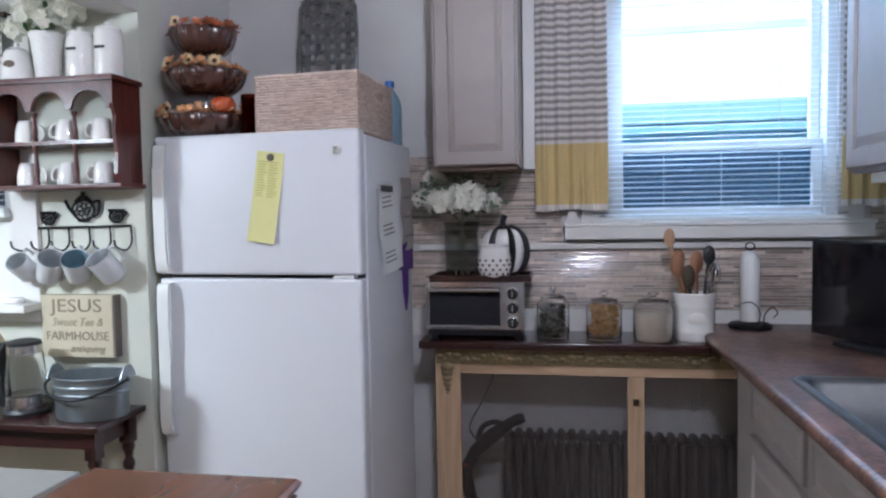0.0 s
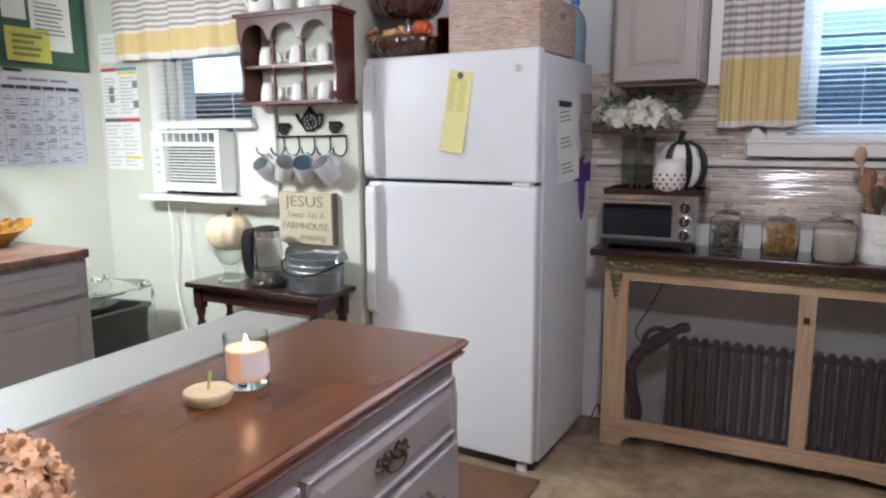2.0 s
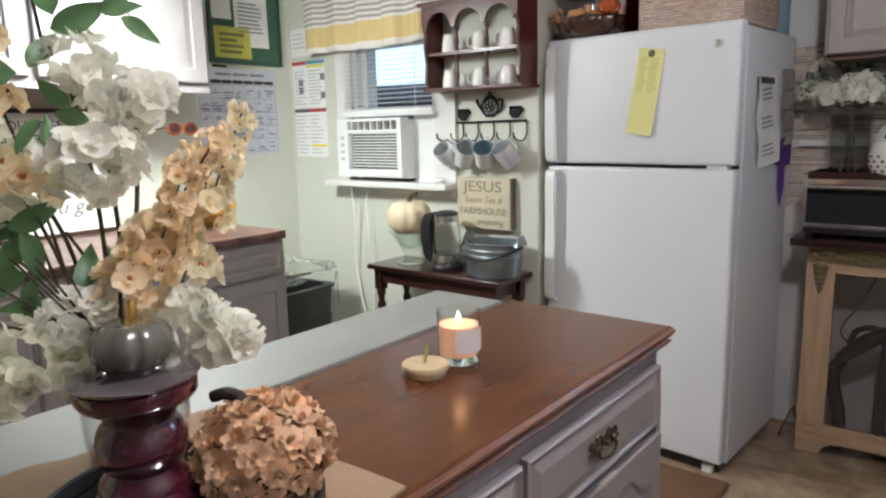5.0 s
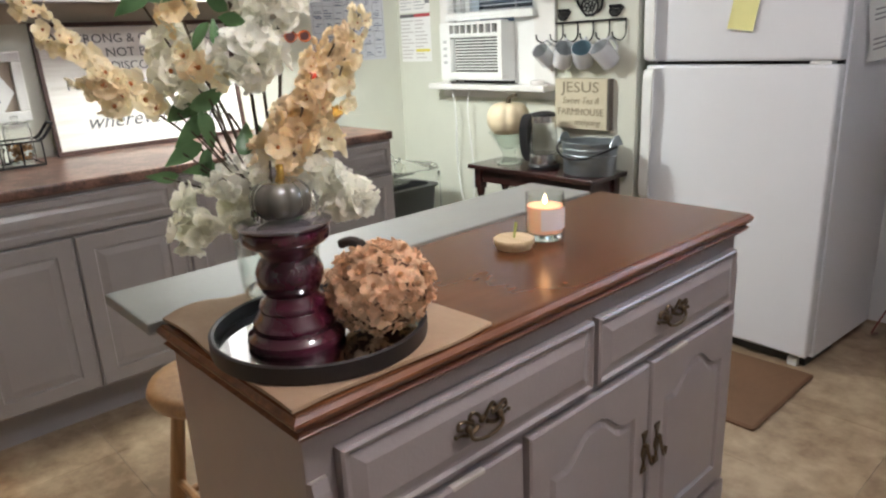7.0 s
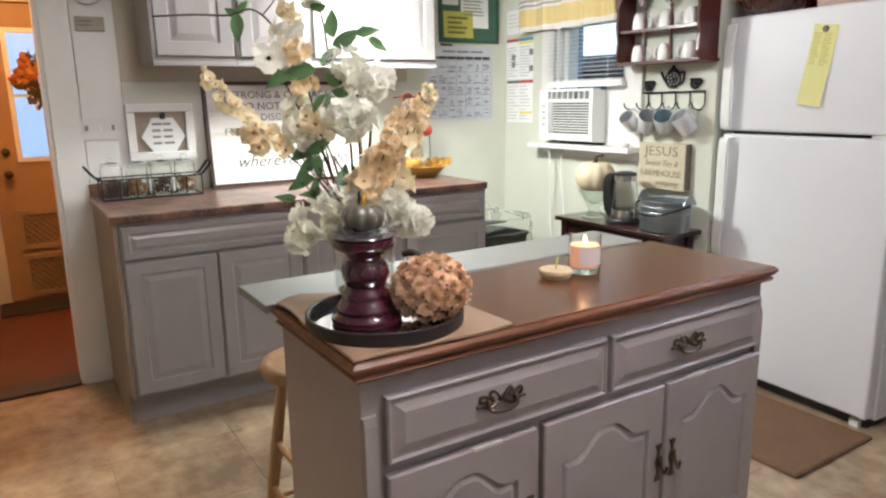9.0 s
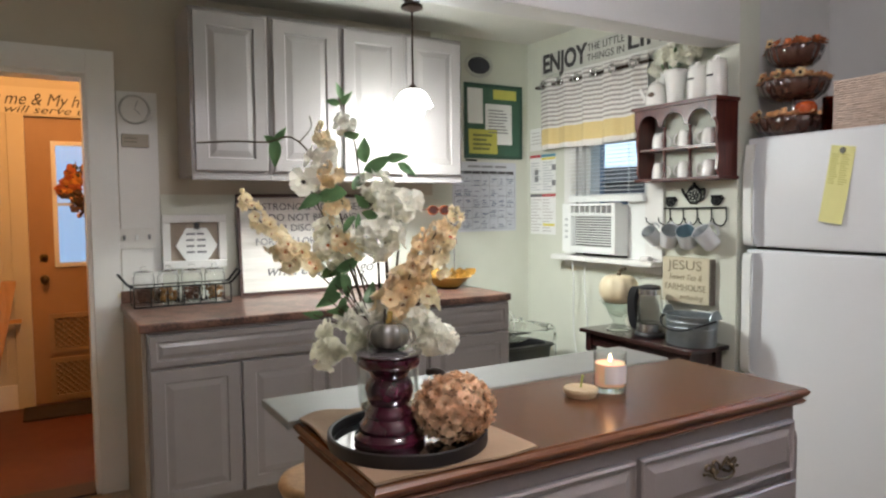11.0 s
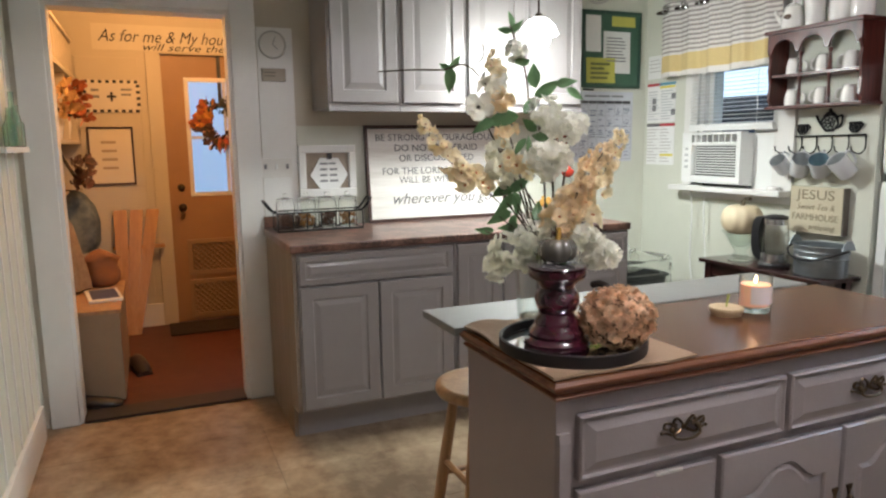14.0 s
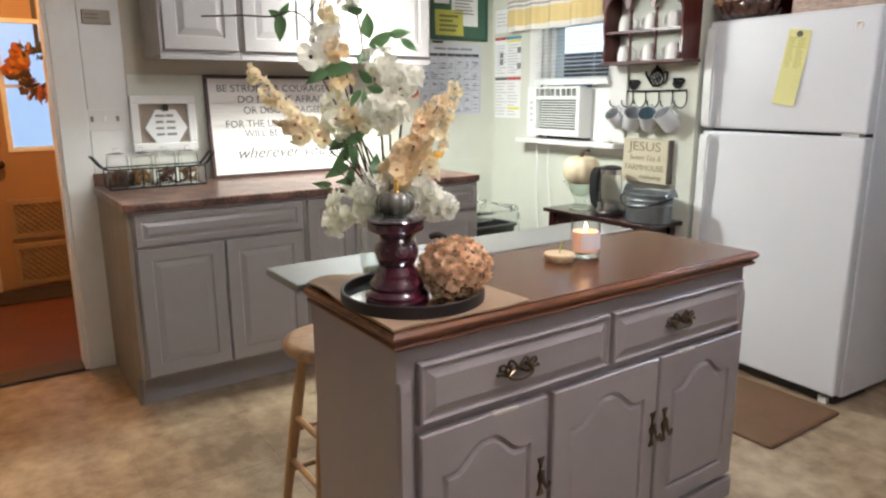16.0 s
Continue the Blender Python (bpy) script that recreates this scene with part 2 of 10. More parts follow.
BLACK = mat("black_plastic", (0.012, 0.012, 0.014), 0.4, vary=0.2, scale=30)
GASKET = mat("dark_gasket", (0.05, 0.05, 0.055), 0.7, vary=0.1, scale=30)
CHROME = mat("brushed_steel", (0.62, 0.62, 0.63), 0.25, metal=1.0, vary=0.12, scale=60, stretch=(1, 1, 12))
BRASS = mat("aged_brass", (0.175, 0.125, 0.078), 0.30, metal=1.0, vary=0.5, scale=90, bump=0.2)
BLACK_IRON = mat("black_iron", (0.02, 0.02, 0.022), 0.45, metal=0.6, vary=0.3, scale=60)
GLASS = glass("clear_glass")
PAPER = mat("white_paper", (0.78, 0.78, 0.76), 0.8, vary=0.03, scale=20)
INK = mat("dark_ink", (0.045, 0.042, 0.045), 0.8, vary=0.1, scale=40)
GREY_INK = mat("grey_ink", (0.22, 0.22, 0.23), 0.8, vary=0.1, scale=40)

# ---- mesh helpers ----
ORIGIN = {}


def thing(name, label, category, place, group="", kind=""):
    ob = tagged(new(name), label, category, group, kind)
    ob.empty_display_size = 0.05
    ob.location = place
    ORIGIN[ob] = Vector(place)
    return ob


def local_thing(name, label, category, m, group=""):
    """A thing whose parts are given in its own frame, placed by the pose m."""
    ob = tagged(new(name), label, category, group)
    ob.empty_display_size = 0.05
    ob.matrix_basis = m
    ORIGIN[ob] = Vector((0, 0, 0))
    return ob


def part(name, bm, material, parent=None, label="", smooth=False, angle=40, kind=""):
    """Links a bmesh, given in world metres, as one mesh under a thing or a part."""
    o = ORIGIN[parent] if parent else Vector((0, 0, 0))
    if o.length:
        bmesh.ops.translate(bm, vec=-o, verts=bm.verts)
    bmesh.ops.recalc_face_normals(bm, faces=bm.faces)
    me = bpy.data.meshes.new(name)
    bm.to_mesh(me)
    bm.free()
    for m in material if isinstance(material, (list, tuple)) else [material]:
        me.materials.append(m)
    if smooth:
        me.polygons.foreach_set("use_smooth", [True] * len(me.polygons))
        me.set_sharp_from_angle(angle=radians(angle))
    ob = new(name, me)
    ob.parent = parent
    ORIGIN[ob] = o
    return tagged(ob, label, kind=kind)


def solo(name, bm, material, label, category, place, group="", kind="", smooth=False, angle=40):
    """A thing of one mesh, with its origin at place."""
    ORIGIN["solo"] = Vector(place)
    bmesh.ops.translate(bm, vec=-Vector(place), verts=bm.verts)
    ob = part(name, bm, material, None, "", smooth, angle)
    ob.location = place
    ORIGIN[ob] = Vector(place)
    return tagged(ob, label, category, group, kind)


def box(bm, x0, x1, y0, y1, z0, z1, bevel=0.0, seg=2):
    v = [bm.verts.new((x, y, z)) for x in (x0, x1) for y in (y0, y1) for z in (z0, z1)]
    f = [bm.faces.new([v[i] for i in q]) for q in ((0, 1, 3, 2), (4, 6, 7, 5), (0, 4, 5, 1), (2, 3, 7, 6), (0, 2, 6, 4), (1, 5, 7, 3))]
    if bevel:
        edges = list({e for q in f for e in q.edges})
        bmesh.ops.bevel(bm, geom=edges, offset=bevel, segments=seg, affect="EDGES", profile=0.7)
    return bm


def boxed(*a, **k):
    return box(bmesh.new(), *a, **k)


def lathe(bm, profile, centre, seg=28, axis="z", squash=(1, 1)):
    """Turns (radius, height) rows about an upright axis through centre."""
    cx, cy, cz = centre
    rings = []
    for r, h in profile:
        if r < 1e-5:
            rings.append([bm.verts.new((cx, cy, cz + h))])
        else:
            rings.append([bm.verts.new((cx + r * squash[0] * math.cos(2 * math.pi * i / seg), cy + r * squash[1] * math.sin(2 * math.pi * i / seg), cz + h)) for i in range(seg)])
    for a, b in zip(rings, rings[1:]):
        for i in range(seg):
            j = (i + 1) % seg
            if len(a) == 1 and len(b) > 1:
                bm.faces.new((a[0], b[i], b[j]))
            elif len(b) == 1 and len(a) > 1:
                bm.faces.new((a[i], a[j], b[0]))
            elif len(a) > 1:
                bm.faces.new((a[i], a[j], b[j], b[i]))
    for r in (rings[0], rings[-1]):
        if len(r) > 2:
            bm.faces.new(r)
    return bm


def turned(profile, centre, seg=28, squash=(1, 1)):
    return lathe(bmesh.new(), profile, centre, seg, squash=squash)


def tube(bm, points, radius, seg=8, closed=False):
    """A round bar along points; radius may be one number or one for each point."""
    pts = [Vector(p) for p in points]
    n = len(pts)
    rad = radius if isinstance(radius, (list, tuple)) else [radius] * n
    rings, side = [], None
    for i, p in enumerate(pts):
        a, b = pts[i - 1] if (i or closed) else p, pts[(i + 1) % n] if (i < n - 1 or closed) else p
        d = (b - a).normalized()
        if side is None:
            side = d.cross(Vector((0, 0, 1)) if abs(d.z) < 0.9 else Vector((1, 0, 0))).normalized()
        side = (side - d * side.dot(d)).normalized()
        up = d.cross(side)
        rings.append([bm.verts.new(p + rad[i] * (side * math.cos(2 * math.pi * k / seg) + up * math.sin(2 * math.pi * k / seg))) for k in range(seg)])
    for a, b in zip(rings, rings[1:] + (rings[:1] if closed else [])):
        for k in range(seg):
            bm.faces.new((a[k], a[(k + 1) % seg], b[(k + 1) % seg], b[k]))
    if not closed:
        bm.faces.new(rings[0])
        bm.faces.new(rings[-1])
    return bm


def curve_points(points, n=8):
    """A smooth line through points."""
    p = [Vector(q) for q in points]
    p = [p[0] * 2 - p[1]] + p + [p[-1] * 2 - p[-2]]
    out = []
    for i in range(1, len(p) - 2):
        for k in range(n):
            t = k / n
            out.append(0.5 * (2 * p[i] + (p[i + 1] - p[i - 1]) * t + (2 * p[i - 1] - 5 * p[i] + 4 * p[i + 1] - p[i + 2]) * t * t + (3 * p[i] - p[i - 1] - 3 * p[i + 1] + p[i + 2]) * t ** 3))
    return out + [p[-2]]


def ball(bm, centre, radius, seg=16, rings=10, squash=(1, 1, 1)):
    m = Matrix.Translation(centre) @ Matrix.Diagonal((*squash, 1))
    bmesh.ops.create_uvsphere(bm, u_segments=seg, v_segments=rings, radius=radius, matrix=m)
    return bm


def loops(bm, rows, close_first=True, close_last=True):
    """Skins closed loops of equal length in order."""
    rings = [[bm.verts.new(p) for p in r] for r in rows]
    n = len(rings[0])
    for a, b in zip(rings, rings[1:]):
        for i in range(n):
            bm.faces.new((a[i], a[(i + 1) % n], b[(i + 1) % n], b[i]))
    if close_first:
        bm.faces.new(rings[0])
    if close_last:
        bm.faces.new(rings[-1])
    return bm


def facing(direction, plane):
    """Maps (across, up, out) to the world for a front that looks along +x, -x or -y from a plane."""
    if direction == "+x":
        return lambda u, v, n: (plane + n, u, v)
    if direction == "-x":
        return lambda u, v, n: (plane - n, u, v)
    return lambda u, v, n: (u, plane - n, v)


def front_loop(u0, u1, v0, v1, arch=0.0, n=14):
    """A loop round a panel; its top edge may rise to a cathedral arch."""
    pts = [(u0, v0), (u1, v0)]
    for i in range(n + 1):
        s = i / n
        u = u1 + (u0 - u1) * s
        w = abs(2 * s - 1)
        rise = arch * (1 - (max(0, w - 0.12) / 0.70) ** 2) if w < 0.82 else 0.0
        rise = arch * 0.5 * (1 + math.cos(math.pi * min(1, max(0, (w - 0.1) / 0.66))))
        pts.append((u, v1 - arch + rise))
    return pts


def panel_front(to, u0, u1, v0, v1, thick=0.019, border=0.055, arch=0.0, groove=0.007, slope=0.022, field=0.0):
    """A raised-panel door or drawer front on the plane of to()."""
    bm = bmesh.new()

    def ring(inset, n, a=0.0):
        return [to(u, v, n) for u, v in front_loop(u0 + inset, u1 - inset, v0 + inset, v1 - inset, a)]

    e = 0.004
    loops(bm, [ring(0, 0), ring(0, thick - e), ring(e, thick), ring(border, thick, arch), ring(border + 0.004, thick - groove, arch),
               ring(border + 0.010, thick - groove, arch), ring(border + 0.010 + slope, thick - 0.001 + field, arch)])
    return bm


def text_mesh(name, body, size, m, parent, material, depth=0.0006, align="CENTER", width=1.0, shear=0.0, label="", fit_width=None, bold=0.0):
    """Letters of the built-in font as a thin mesh, upright in the pose m."""
    cu = bpy.data.curves.new(name, "FONT")
    cu.body, cu.size, cu.extrude, cu.align_x, cu.align_y, cu.shear = body, size, depth, align, "CENTER", shear
    cu.resolution_u, cu.offset = 3, bold
    tmp = bpy.data.objects.new(name, cu)
    scene.collection.objects.link(tmp)
    dg = bpy.context.evaluated_depsgraph_get()
    me = bpy.data.meshes.new_from_object(tmp.evaluated_get(dg))
    bpy.data.objects.remove(tmp)
    if fit_width:
        xs = [v.co.x for v in me.vertices]
        width = fit_width / (max(xs) - min(xs))
    me.materials.clear()
    me.materials.append(material)
    me.transform(Matrix.Translation(-ORIGIN[parent]) @ m @ Matrix.Diagonal((width, 1, 1, 1)))
    # each letter is a mesh of its own: pieces that stand over one another along the line belong together
    bm = bmesh.new()
    bm.from_mesh(me)
    along = (m.to_3x3() @ Vector((1, 0, 0))).normalized()
    rest, letters = set(bm.verts), []
    while rest:
        stack, island = [rest.pop()], []
        while stack:
            v = stack.pop()
            island.append(v)
            for e in v.link_edges:
                w = e.other_vert(v)
                if w in rest:
                    rest.remove(w)
                    stack.append(w)
        us = [v.co.dot(along) for v in island]
        letters.append([min(us), max(us), island])
    letters.sort(key=lambda q: q[0])
    joined = []
    for lo, hi, island in letters:
        if joined and min(hi, joined[-1][1]) - max(lo, joined[-1][0]) > 0.6 * min(hi - lo, joined[-1][1] - joined[-1][0]):
            joined[-1] = [min(lo, joined[-1][0]), max(hi, joined[-1][1]), joined[-1][2] + island]
        else:
            joined.append([lo, hi, island])
    for lo, hi, island in joined:
        index = {v: k for k, v in enumerate(island)}
        one = bpy.data.meshes.new(name)
        one.from_pydata([v.co[:] for v in island], [], [[index[v] for v in f.verts] for f in bm.faces if f.verts[0] in index])
        one.materials.append(material)
        tagged(new(name, one), label).parent = parent
    bm.free()
    bpy.data.meshes.remove(me)


FACE_EAST = pose(0, 0, 0, 90, 0, 90)    # letters on a wall that looks along +x
FACE_SOUTH = pose(0, 0, 0, 90, 0, 0)    # letters on a wall that looks along -y


def at(x, y, z, turn):
    return Matrix.Translation((x, y, z)) @ turn

# ---- structure ----
W, NA, NB, EW, STEP, SW = -2.875, 2.265, 2.95, 1.34, -1.315, -1.22
CEIL_L, CEIL_R = 2.38, 2.58
DOOR_Y0, DOOR_Y1, DOOR_Z = -1.075, -0.272, 1.972


def wall_with_hole(name, axis, plane, thick, a0, a1, z0, z1, hole, material, label):
    """A wall along x (axis 'y' plane) or y, with one opening (a, b, bottom, top) through it."""
    bm = bmesh.new()

    def put(p, q, r, s):
        if q - p < 1e-4 or s - r < 1e-4:
            return
        lo, hi = sorted((plane, plane + thick))
        if axis == "x":
            box(bm, lo, hi, p, q, r, s)
        else:
            box(bm, p, q, lo, hi, r, s)

    if hole:
        h0, h1, hb, ht = hole
        put(a0, h0, z0, z1)
        put(h1, a1, z0, z1)
        put(h0, h1, z0, hb)
        put(h0, h1, ht, z1)
    else:
        put(a0, a1, z0, z1)
    return tagged(part(name, bm, material), label, "wall", kind="structure")


def slab(name, x0, x1, y0, y1, z0, z1, material, label, category, bevel=0.0):
    return tagged(part(name, boxed(x0, x1, y0, y1, z0, z1, bevel), material), label, category, kind="structure")


WIN_A = (-2.385, -1.835, 1.062, 2.10)
WIN_N = (0.30, 1.165, 1.31, 2.32)
wall_with_hole("wall_west", "x", W, -0.13, SW - 0.1, NA, 0, CEIL_L + 0.1, (DOOR_Y0, DOOR_Y1, 0, DOOR_Z), WALL_DIM, "painted wall with an open doorway, its dim light put into a tan colour")
wall_with_hole("wall_north_west", "y", NA, 0.14, W - 0.13, STEP, 0, CEIL_L + 0.1, WIN_A, WALL_CREAM, "cream painted wall round the small window")
wall_with_hole("wall_step", "x", STEP, -0.14, NA + 0.141, NB + 0.14, 0, CEIL_R, None, WALL_GREY, "short return wall beside the refrigerator")
wall_with_hole("wall_north", "y", NB, 0.14, STEP, EW + 0.12, 0, CEIL_R, WIN_N, WALL_GREY, "grey-white wall with the kitchen window")
wall_with_hole("wall_east", "x", EW, 0.12, -3.1, NB, 0, CEIL_R, None, WALL_GREY, "grey-white wall behind the sink counter")
wall_with_hole("wall_south_west", "y", SW, -0.1, W, STEP, 0, CEIL_L, None, WALL_CREAM, "cream panelled wall beside the doorway")
wall_with_hole("wall_south_return", "x", STEP, -0.1, -3.1, SW - 0.1, 0, CEIL_R, None, WALL_GREY, "plain wall")
wall_with_hole("wall_south", "y", -3.1, -0.1, STEP - 0.1, EW + 0.12, 0, CEIL_R, None, WALL_GREY, "plain wall")
slab("ceiling_west", W - 0.13, STEP - 0.14, SW - 0.1, NA + 0.14, CEIL_L, CEIL_L + 0.1, CEILING, "cream ceiling", "ceiling")
slab("ceiling_east", STEP, EW + 0.12, -3.2, NB + 0.14, CEIL_R, CEIL_R + 0.1, CEILING, "cream ceiling", "ceiling")
slab("ceiling_beam", STEP - 0.14, STEP, SW - 0.1, NA, 2.070, CEIL_R + 0.1, WALL_GREY, "painted header beam between the two ceilings", "beam", 0.006)
slab("baseboard_west", W, W + 0.016, DOOR_Y1 + 0.13, -0.16, 0.0, 0.14, TRIM, "white baseboard", "baseboard", 0.003)
slab("baseboard_north_west", W + 0.02, STEP, NA - 0.016, NA, 0.0, 0.12, TRIM, "white baseboard", "baseboard", 0.003)
slab("baseboard_south_west", W + 0.13, STEP, SW, SW + 0.018, 0.0, 0.16, TRIM, "white baseboard", "baseboard", 0.003)

# white panelling on the west wall: a tall strip by the doorway and a splash panel behind the counter
slab("trim_switch_panel", W, W + 0.010, DOOR_Y1 + 0.125, 0.03, 0.0, 1.905, TRIM, "white painted panel beside the door casing", "panel", 0.002)
slab("trim_splash_panel", W, W + 0.008, 0.032, 1.5515, 0.90, 1.42, WALL_CREAM, "pale splash panel behind the counter", "panel", 0.002)
# thin added sheets repeat the west wall's paint in its better lit tone
slab("trim_corner_panel", W, W + 0.006, 1.625, NA, 0.125, 0.9055, WALL_CREAM, "cream stretch of the west wall past the counter, brighter light in its colour", "panel")
slab("trim_north_west_corner", W, W + 0.006, 1.552, NA, 0.906, CEIL_L, WALL_CREAM, "cream stretch of the west wall beside the cabinets, brighter light in its colour", "panel")

# doorway: casing, jamb and threshold
casing = thing("door_1", "white painted doorway casing of an open passage", "doorway", (W, -0.68, 0), kind="structure")
part("casing_side", boxed(W, W + 0.02, DOOR_Y1, DOOR_Y1 + 0.12, 0, DOOR_Z + 0.11, 0.004), TRIM, casing)
part("casing_side", boxed(W, W + 0.02, DOOR_Y0 - 0.12, DOOR_Y0, 0, DOOR_Z + 0.11, 0.004), TRIM, casing)
part("casing_head", boxed(W, W + 0.02, DOOR_Y0, DOOR_Y1, DOOR_Z, DOOR_Z + 0.11, 0.004), TRIM, casing)
part("jamb", boxed(W - 0.13, W - 0.001, DOOR_Y1 - 0.018, DOOR_Y1, 0, DOOR_Z - 0.018), TRIM, casing)
part("jamb", boxed(W - 0.13, W - 0.001, DOOR_Y0, DOOR_Y0 + 0.018, 0, DOOR_Z - 0.018), TRIM, casing)
part("jamb_head", boxed(W - 0.13, W - 0.001, DOOR_Y0, DOOR_Y1, DOOR_Z - 0.018, DOOR_Z), TRIM, casing)
part("threshold", boxed(W - 0.14, W + 0.02, DOOR_Y0 + 0.019, DOOR_Y1 - 0.019, 0.004, 0.016, 0.004), mat("dark_threshold", (0.035, 0.026, 0.022), 0.5, vary=0.3, scale=30), casing, "dark worn threshold strip")

# floors
floor = slab("floor", W - 0.13, EW + 0.12, -3.2, NB + 0.14, -0.06, -0.004, GROUT, "tan stone-look tile floor", "floor")
slab("floor_entry", -4.85, W - 0.131, -1.75, 1.45, -0.06, 0.002, ENTRY_FLOOR, "red-brown floor of the entry", "floor")


def sash(parent, x0, x1, z0, z1, y, stile=0.035, thick=0.03):
    fr = bmesh.new()
    box(fr, x0, x0 + stile, y, y + thick, z0, z1, 0.003)
    box(fr, x1 - stile, x1, y, y + thick, z0, z1, 0.003)
    box(fr, x0 + stile, x1 - stile, y, y + thick, z0, z0 + stile, 0.003)
    box(fr, x0 + stile, x1 - stile, y, y + thick, z1 - stile, z1, 0.003)
    s = part("sash", fr, TRIM, parent)
    p = part("pane", boxed(x0 + stile, x1 - stile, y + 0.012, y + 0.016, z0 + stile, z1 - stile), GLASS, s, "clear window glass")
    p.visible_shadow = False
    return s


SLAT = mat("translucent_white_slat", (0.84, 0.85, 0.86), 0.45, vary=0.02, thin=0.5)


def blind_slats(parent, x0, x1, z0, z1, y, pitch, tilt, depth=0.024):
    """A venetian blind: each slat is a piece of its own."""
    me = None
    z = z0
    while z < z1:
        bm = bmesh.new()
        a, s = radians(tilt), depth / 2
        dy, dz = s * math.cos(a), s * math.sin(a)
        rows = [(x, (-dy, -dz), (0, 0.0016), (dy, dz)) for x in (x0, x1)]
        top = [[bm.verts.new((x, y + q[0], z + q[1])) for q in r] for x, *r in rows]
        low = [[bm.verts.new((x, y + q[0], z + q[1] - 0.0012)) for q in r] for x, *r in rows]
        for k in range(2):
            bm.faces.new((top[0][k], top[0][k + 1], top[1][k + 1], top[1][k]))
            bm.faces.new((low[0][k], low[1][k], low[1][k + 1], low[0][k + 1]))
        for e in (0, 2):
            bm.faces.new((top[0][e], top[1][e], low[1][e], low[0][e]))
        if me is None:
            first = part("slat", bm, SLAT, parent)
            me = first.data
        else:
            bm.free()
            o = new("slat", me)
            o.parent = parent
            o.location.z = z - z0
        z += pitch


# north window over the counter
nx0, nx1, nz0, nz1 = WIN_N
wn1 = thing("window_1", "white double-hung kitchen window with a lowered blind", "window", (0.73, NB, nz0), kind="structure")
part("casing_side", boxed(nx0 - 0.095, nx0, NB - 0.02, NB, nz0, nz1 + 0.09, 0.004), TRIM, wn1)
part("casing_side", boxed(nx1, nx1 + 0.095, NB - 0.02, NB, nz0, nz1 + 0.09, 0.004), TRIM, wn1)
part("casing_head", boxed(nx0, nx1, NB - 0.02, NB, nz1, nz1 + 0.09, 0.004), TRIM, wn1)
part("window_sill", boxed(nx0 - 0.17, nx1 + 0.12, NB - 0.075, NB + 0.02, nz0 - 0.016, nz0, 0.005), TRIM, wn1)
part("filler_board", boxed(-0.030, 0.028, NB - 0.045, NB - 0.0085, 1.53, 2.40, 0.003), TRIM, wn1, "white board between cabinet and curtain")
part("apron", boxed(nx0 - 0.165, nx1 + 0.115, NB - 0.068, NB, 1.243, nz0 - 0.0165, 0.006), TRIM, wn1)
part("frame_side", boxed(nx0, nx0 + 0.035, NB + 0.0, NB + 0.14, nz0, nz1), TRIM, wn1)
part("frame_side", boxed(nx1 - 0.035, nx1, NB + 0.0, NB + 0.14, nz0, nz1), TRIM, wn1)
part("frame_head", boxed(nx0 + 0.035, nx1 - 0.035, NB, NB + 0.14, nz1 - 0.03, nz1), TRIM, wn1)
part("frame_foot", boxed(nx0 + 0.035, nx1 - 0.035, NB + 0.02, NB + 0.14, nz0, nz0 + 0.02), TRIM, wn1)
sash(wn1, nx0 + 0.037, nx1 - 0.037, nz0 + 0.022, 1.625, NB + 0.035)
sash(wn1, nx0 + 0.037, nx1 - 0.037, 1.60, nz1 - 0.032, NB + 0.075)
scr = part("insect_screen", boxed(nx0 + 0.036, nx1 - 0.036, NB + 0.118, NB + 0.1195, nz0 + 0.021, 1.600), thin_glass("dark_insect_screen", (0.34, 0.37, 0.43), 0.05), wn1, "dark fine-meshed insect screen")
scr.visible_shadow = False
part("storm_rail", boxed(nx0 + 0.036, nx1 - 0.036, NB + 0.112, NB + 0.128, 2.082, 2.112, 0.003), TRIM, wn1, "rail of the storm window")
bl = thing("window_blind", "white slatted blind lowered over the whole window", "blind", (0.73, NB, 1.34))
blind_slats(bl, nx0 - 0.030, nx1 + 0.030, nz0 + 0.030, nz1 + 0.02, NB - 0.036, 0.0215, 13, 0.019)
part("bottom_rail", boxed(nx0 - 0.030, nx1 + 0.030, NB - 0.048, NB - 0.024, nz0 + 0.002, nz0 + 0.016, 0.003), WHITE_PLASTIC, bl)
part("head_rail", boxed(nx0 - 0.032, nx1 + 0.032, NB - 0.052, NB - 0.022, nz1 + 0.030, nz1 + 0.062, 0.003), WHITE_PLASTIC, bl)
for x in (nx0 + 0.22, 0.735, nx1 - 0.22):
    part("ladder_cord", tube(bmesh.new(), [(x, NB - 0.049, nz0 + 0.012), (x, NB - 0.049, nz1 + 0.035)], 0.0012, 5), WHITE_PLASTIC, bl)
slab("trim_rail", STEP + 0.84, EW, NB - 0.028, NB, 1.203, 1.228, TRIM, "thin white rail along the tiled wall", "trim", 0.004)

# small window with the air conditioner
ax0, ax1, az0, az1 = WIN_A
wn2 = thing("window_2", "white window with a raised sash above an air conditioner", "window", (-2.11, NA, az0), kind="structure")
part("casing_side", boxed(ax0 - 0.105, ax0, NA - 0.02, NA, az0, az1 + 0.09, 0.004), TRIM, wn2)
part("casing_side", boxed(ax1, ax1 + 0.105, NA - 0.02, NA, az0, az1 + 0.09, 0.004), TRIM, wn2)
part("casing_head", boxed(ax0, ax1, NA - 0.02, NA, az1, az1 + 0.09, 0.004), TRIM, wn2)
part("window_sill", boxed(ax0 - 0.135, ax1 + 0.105, NA - 0.10, NA + 0.05, az0 - 0.028, az0, 0.006), TRIM, wn2)
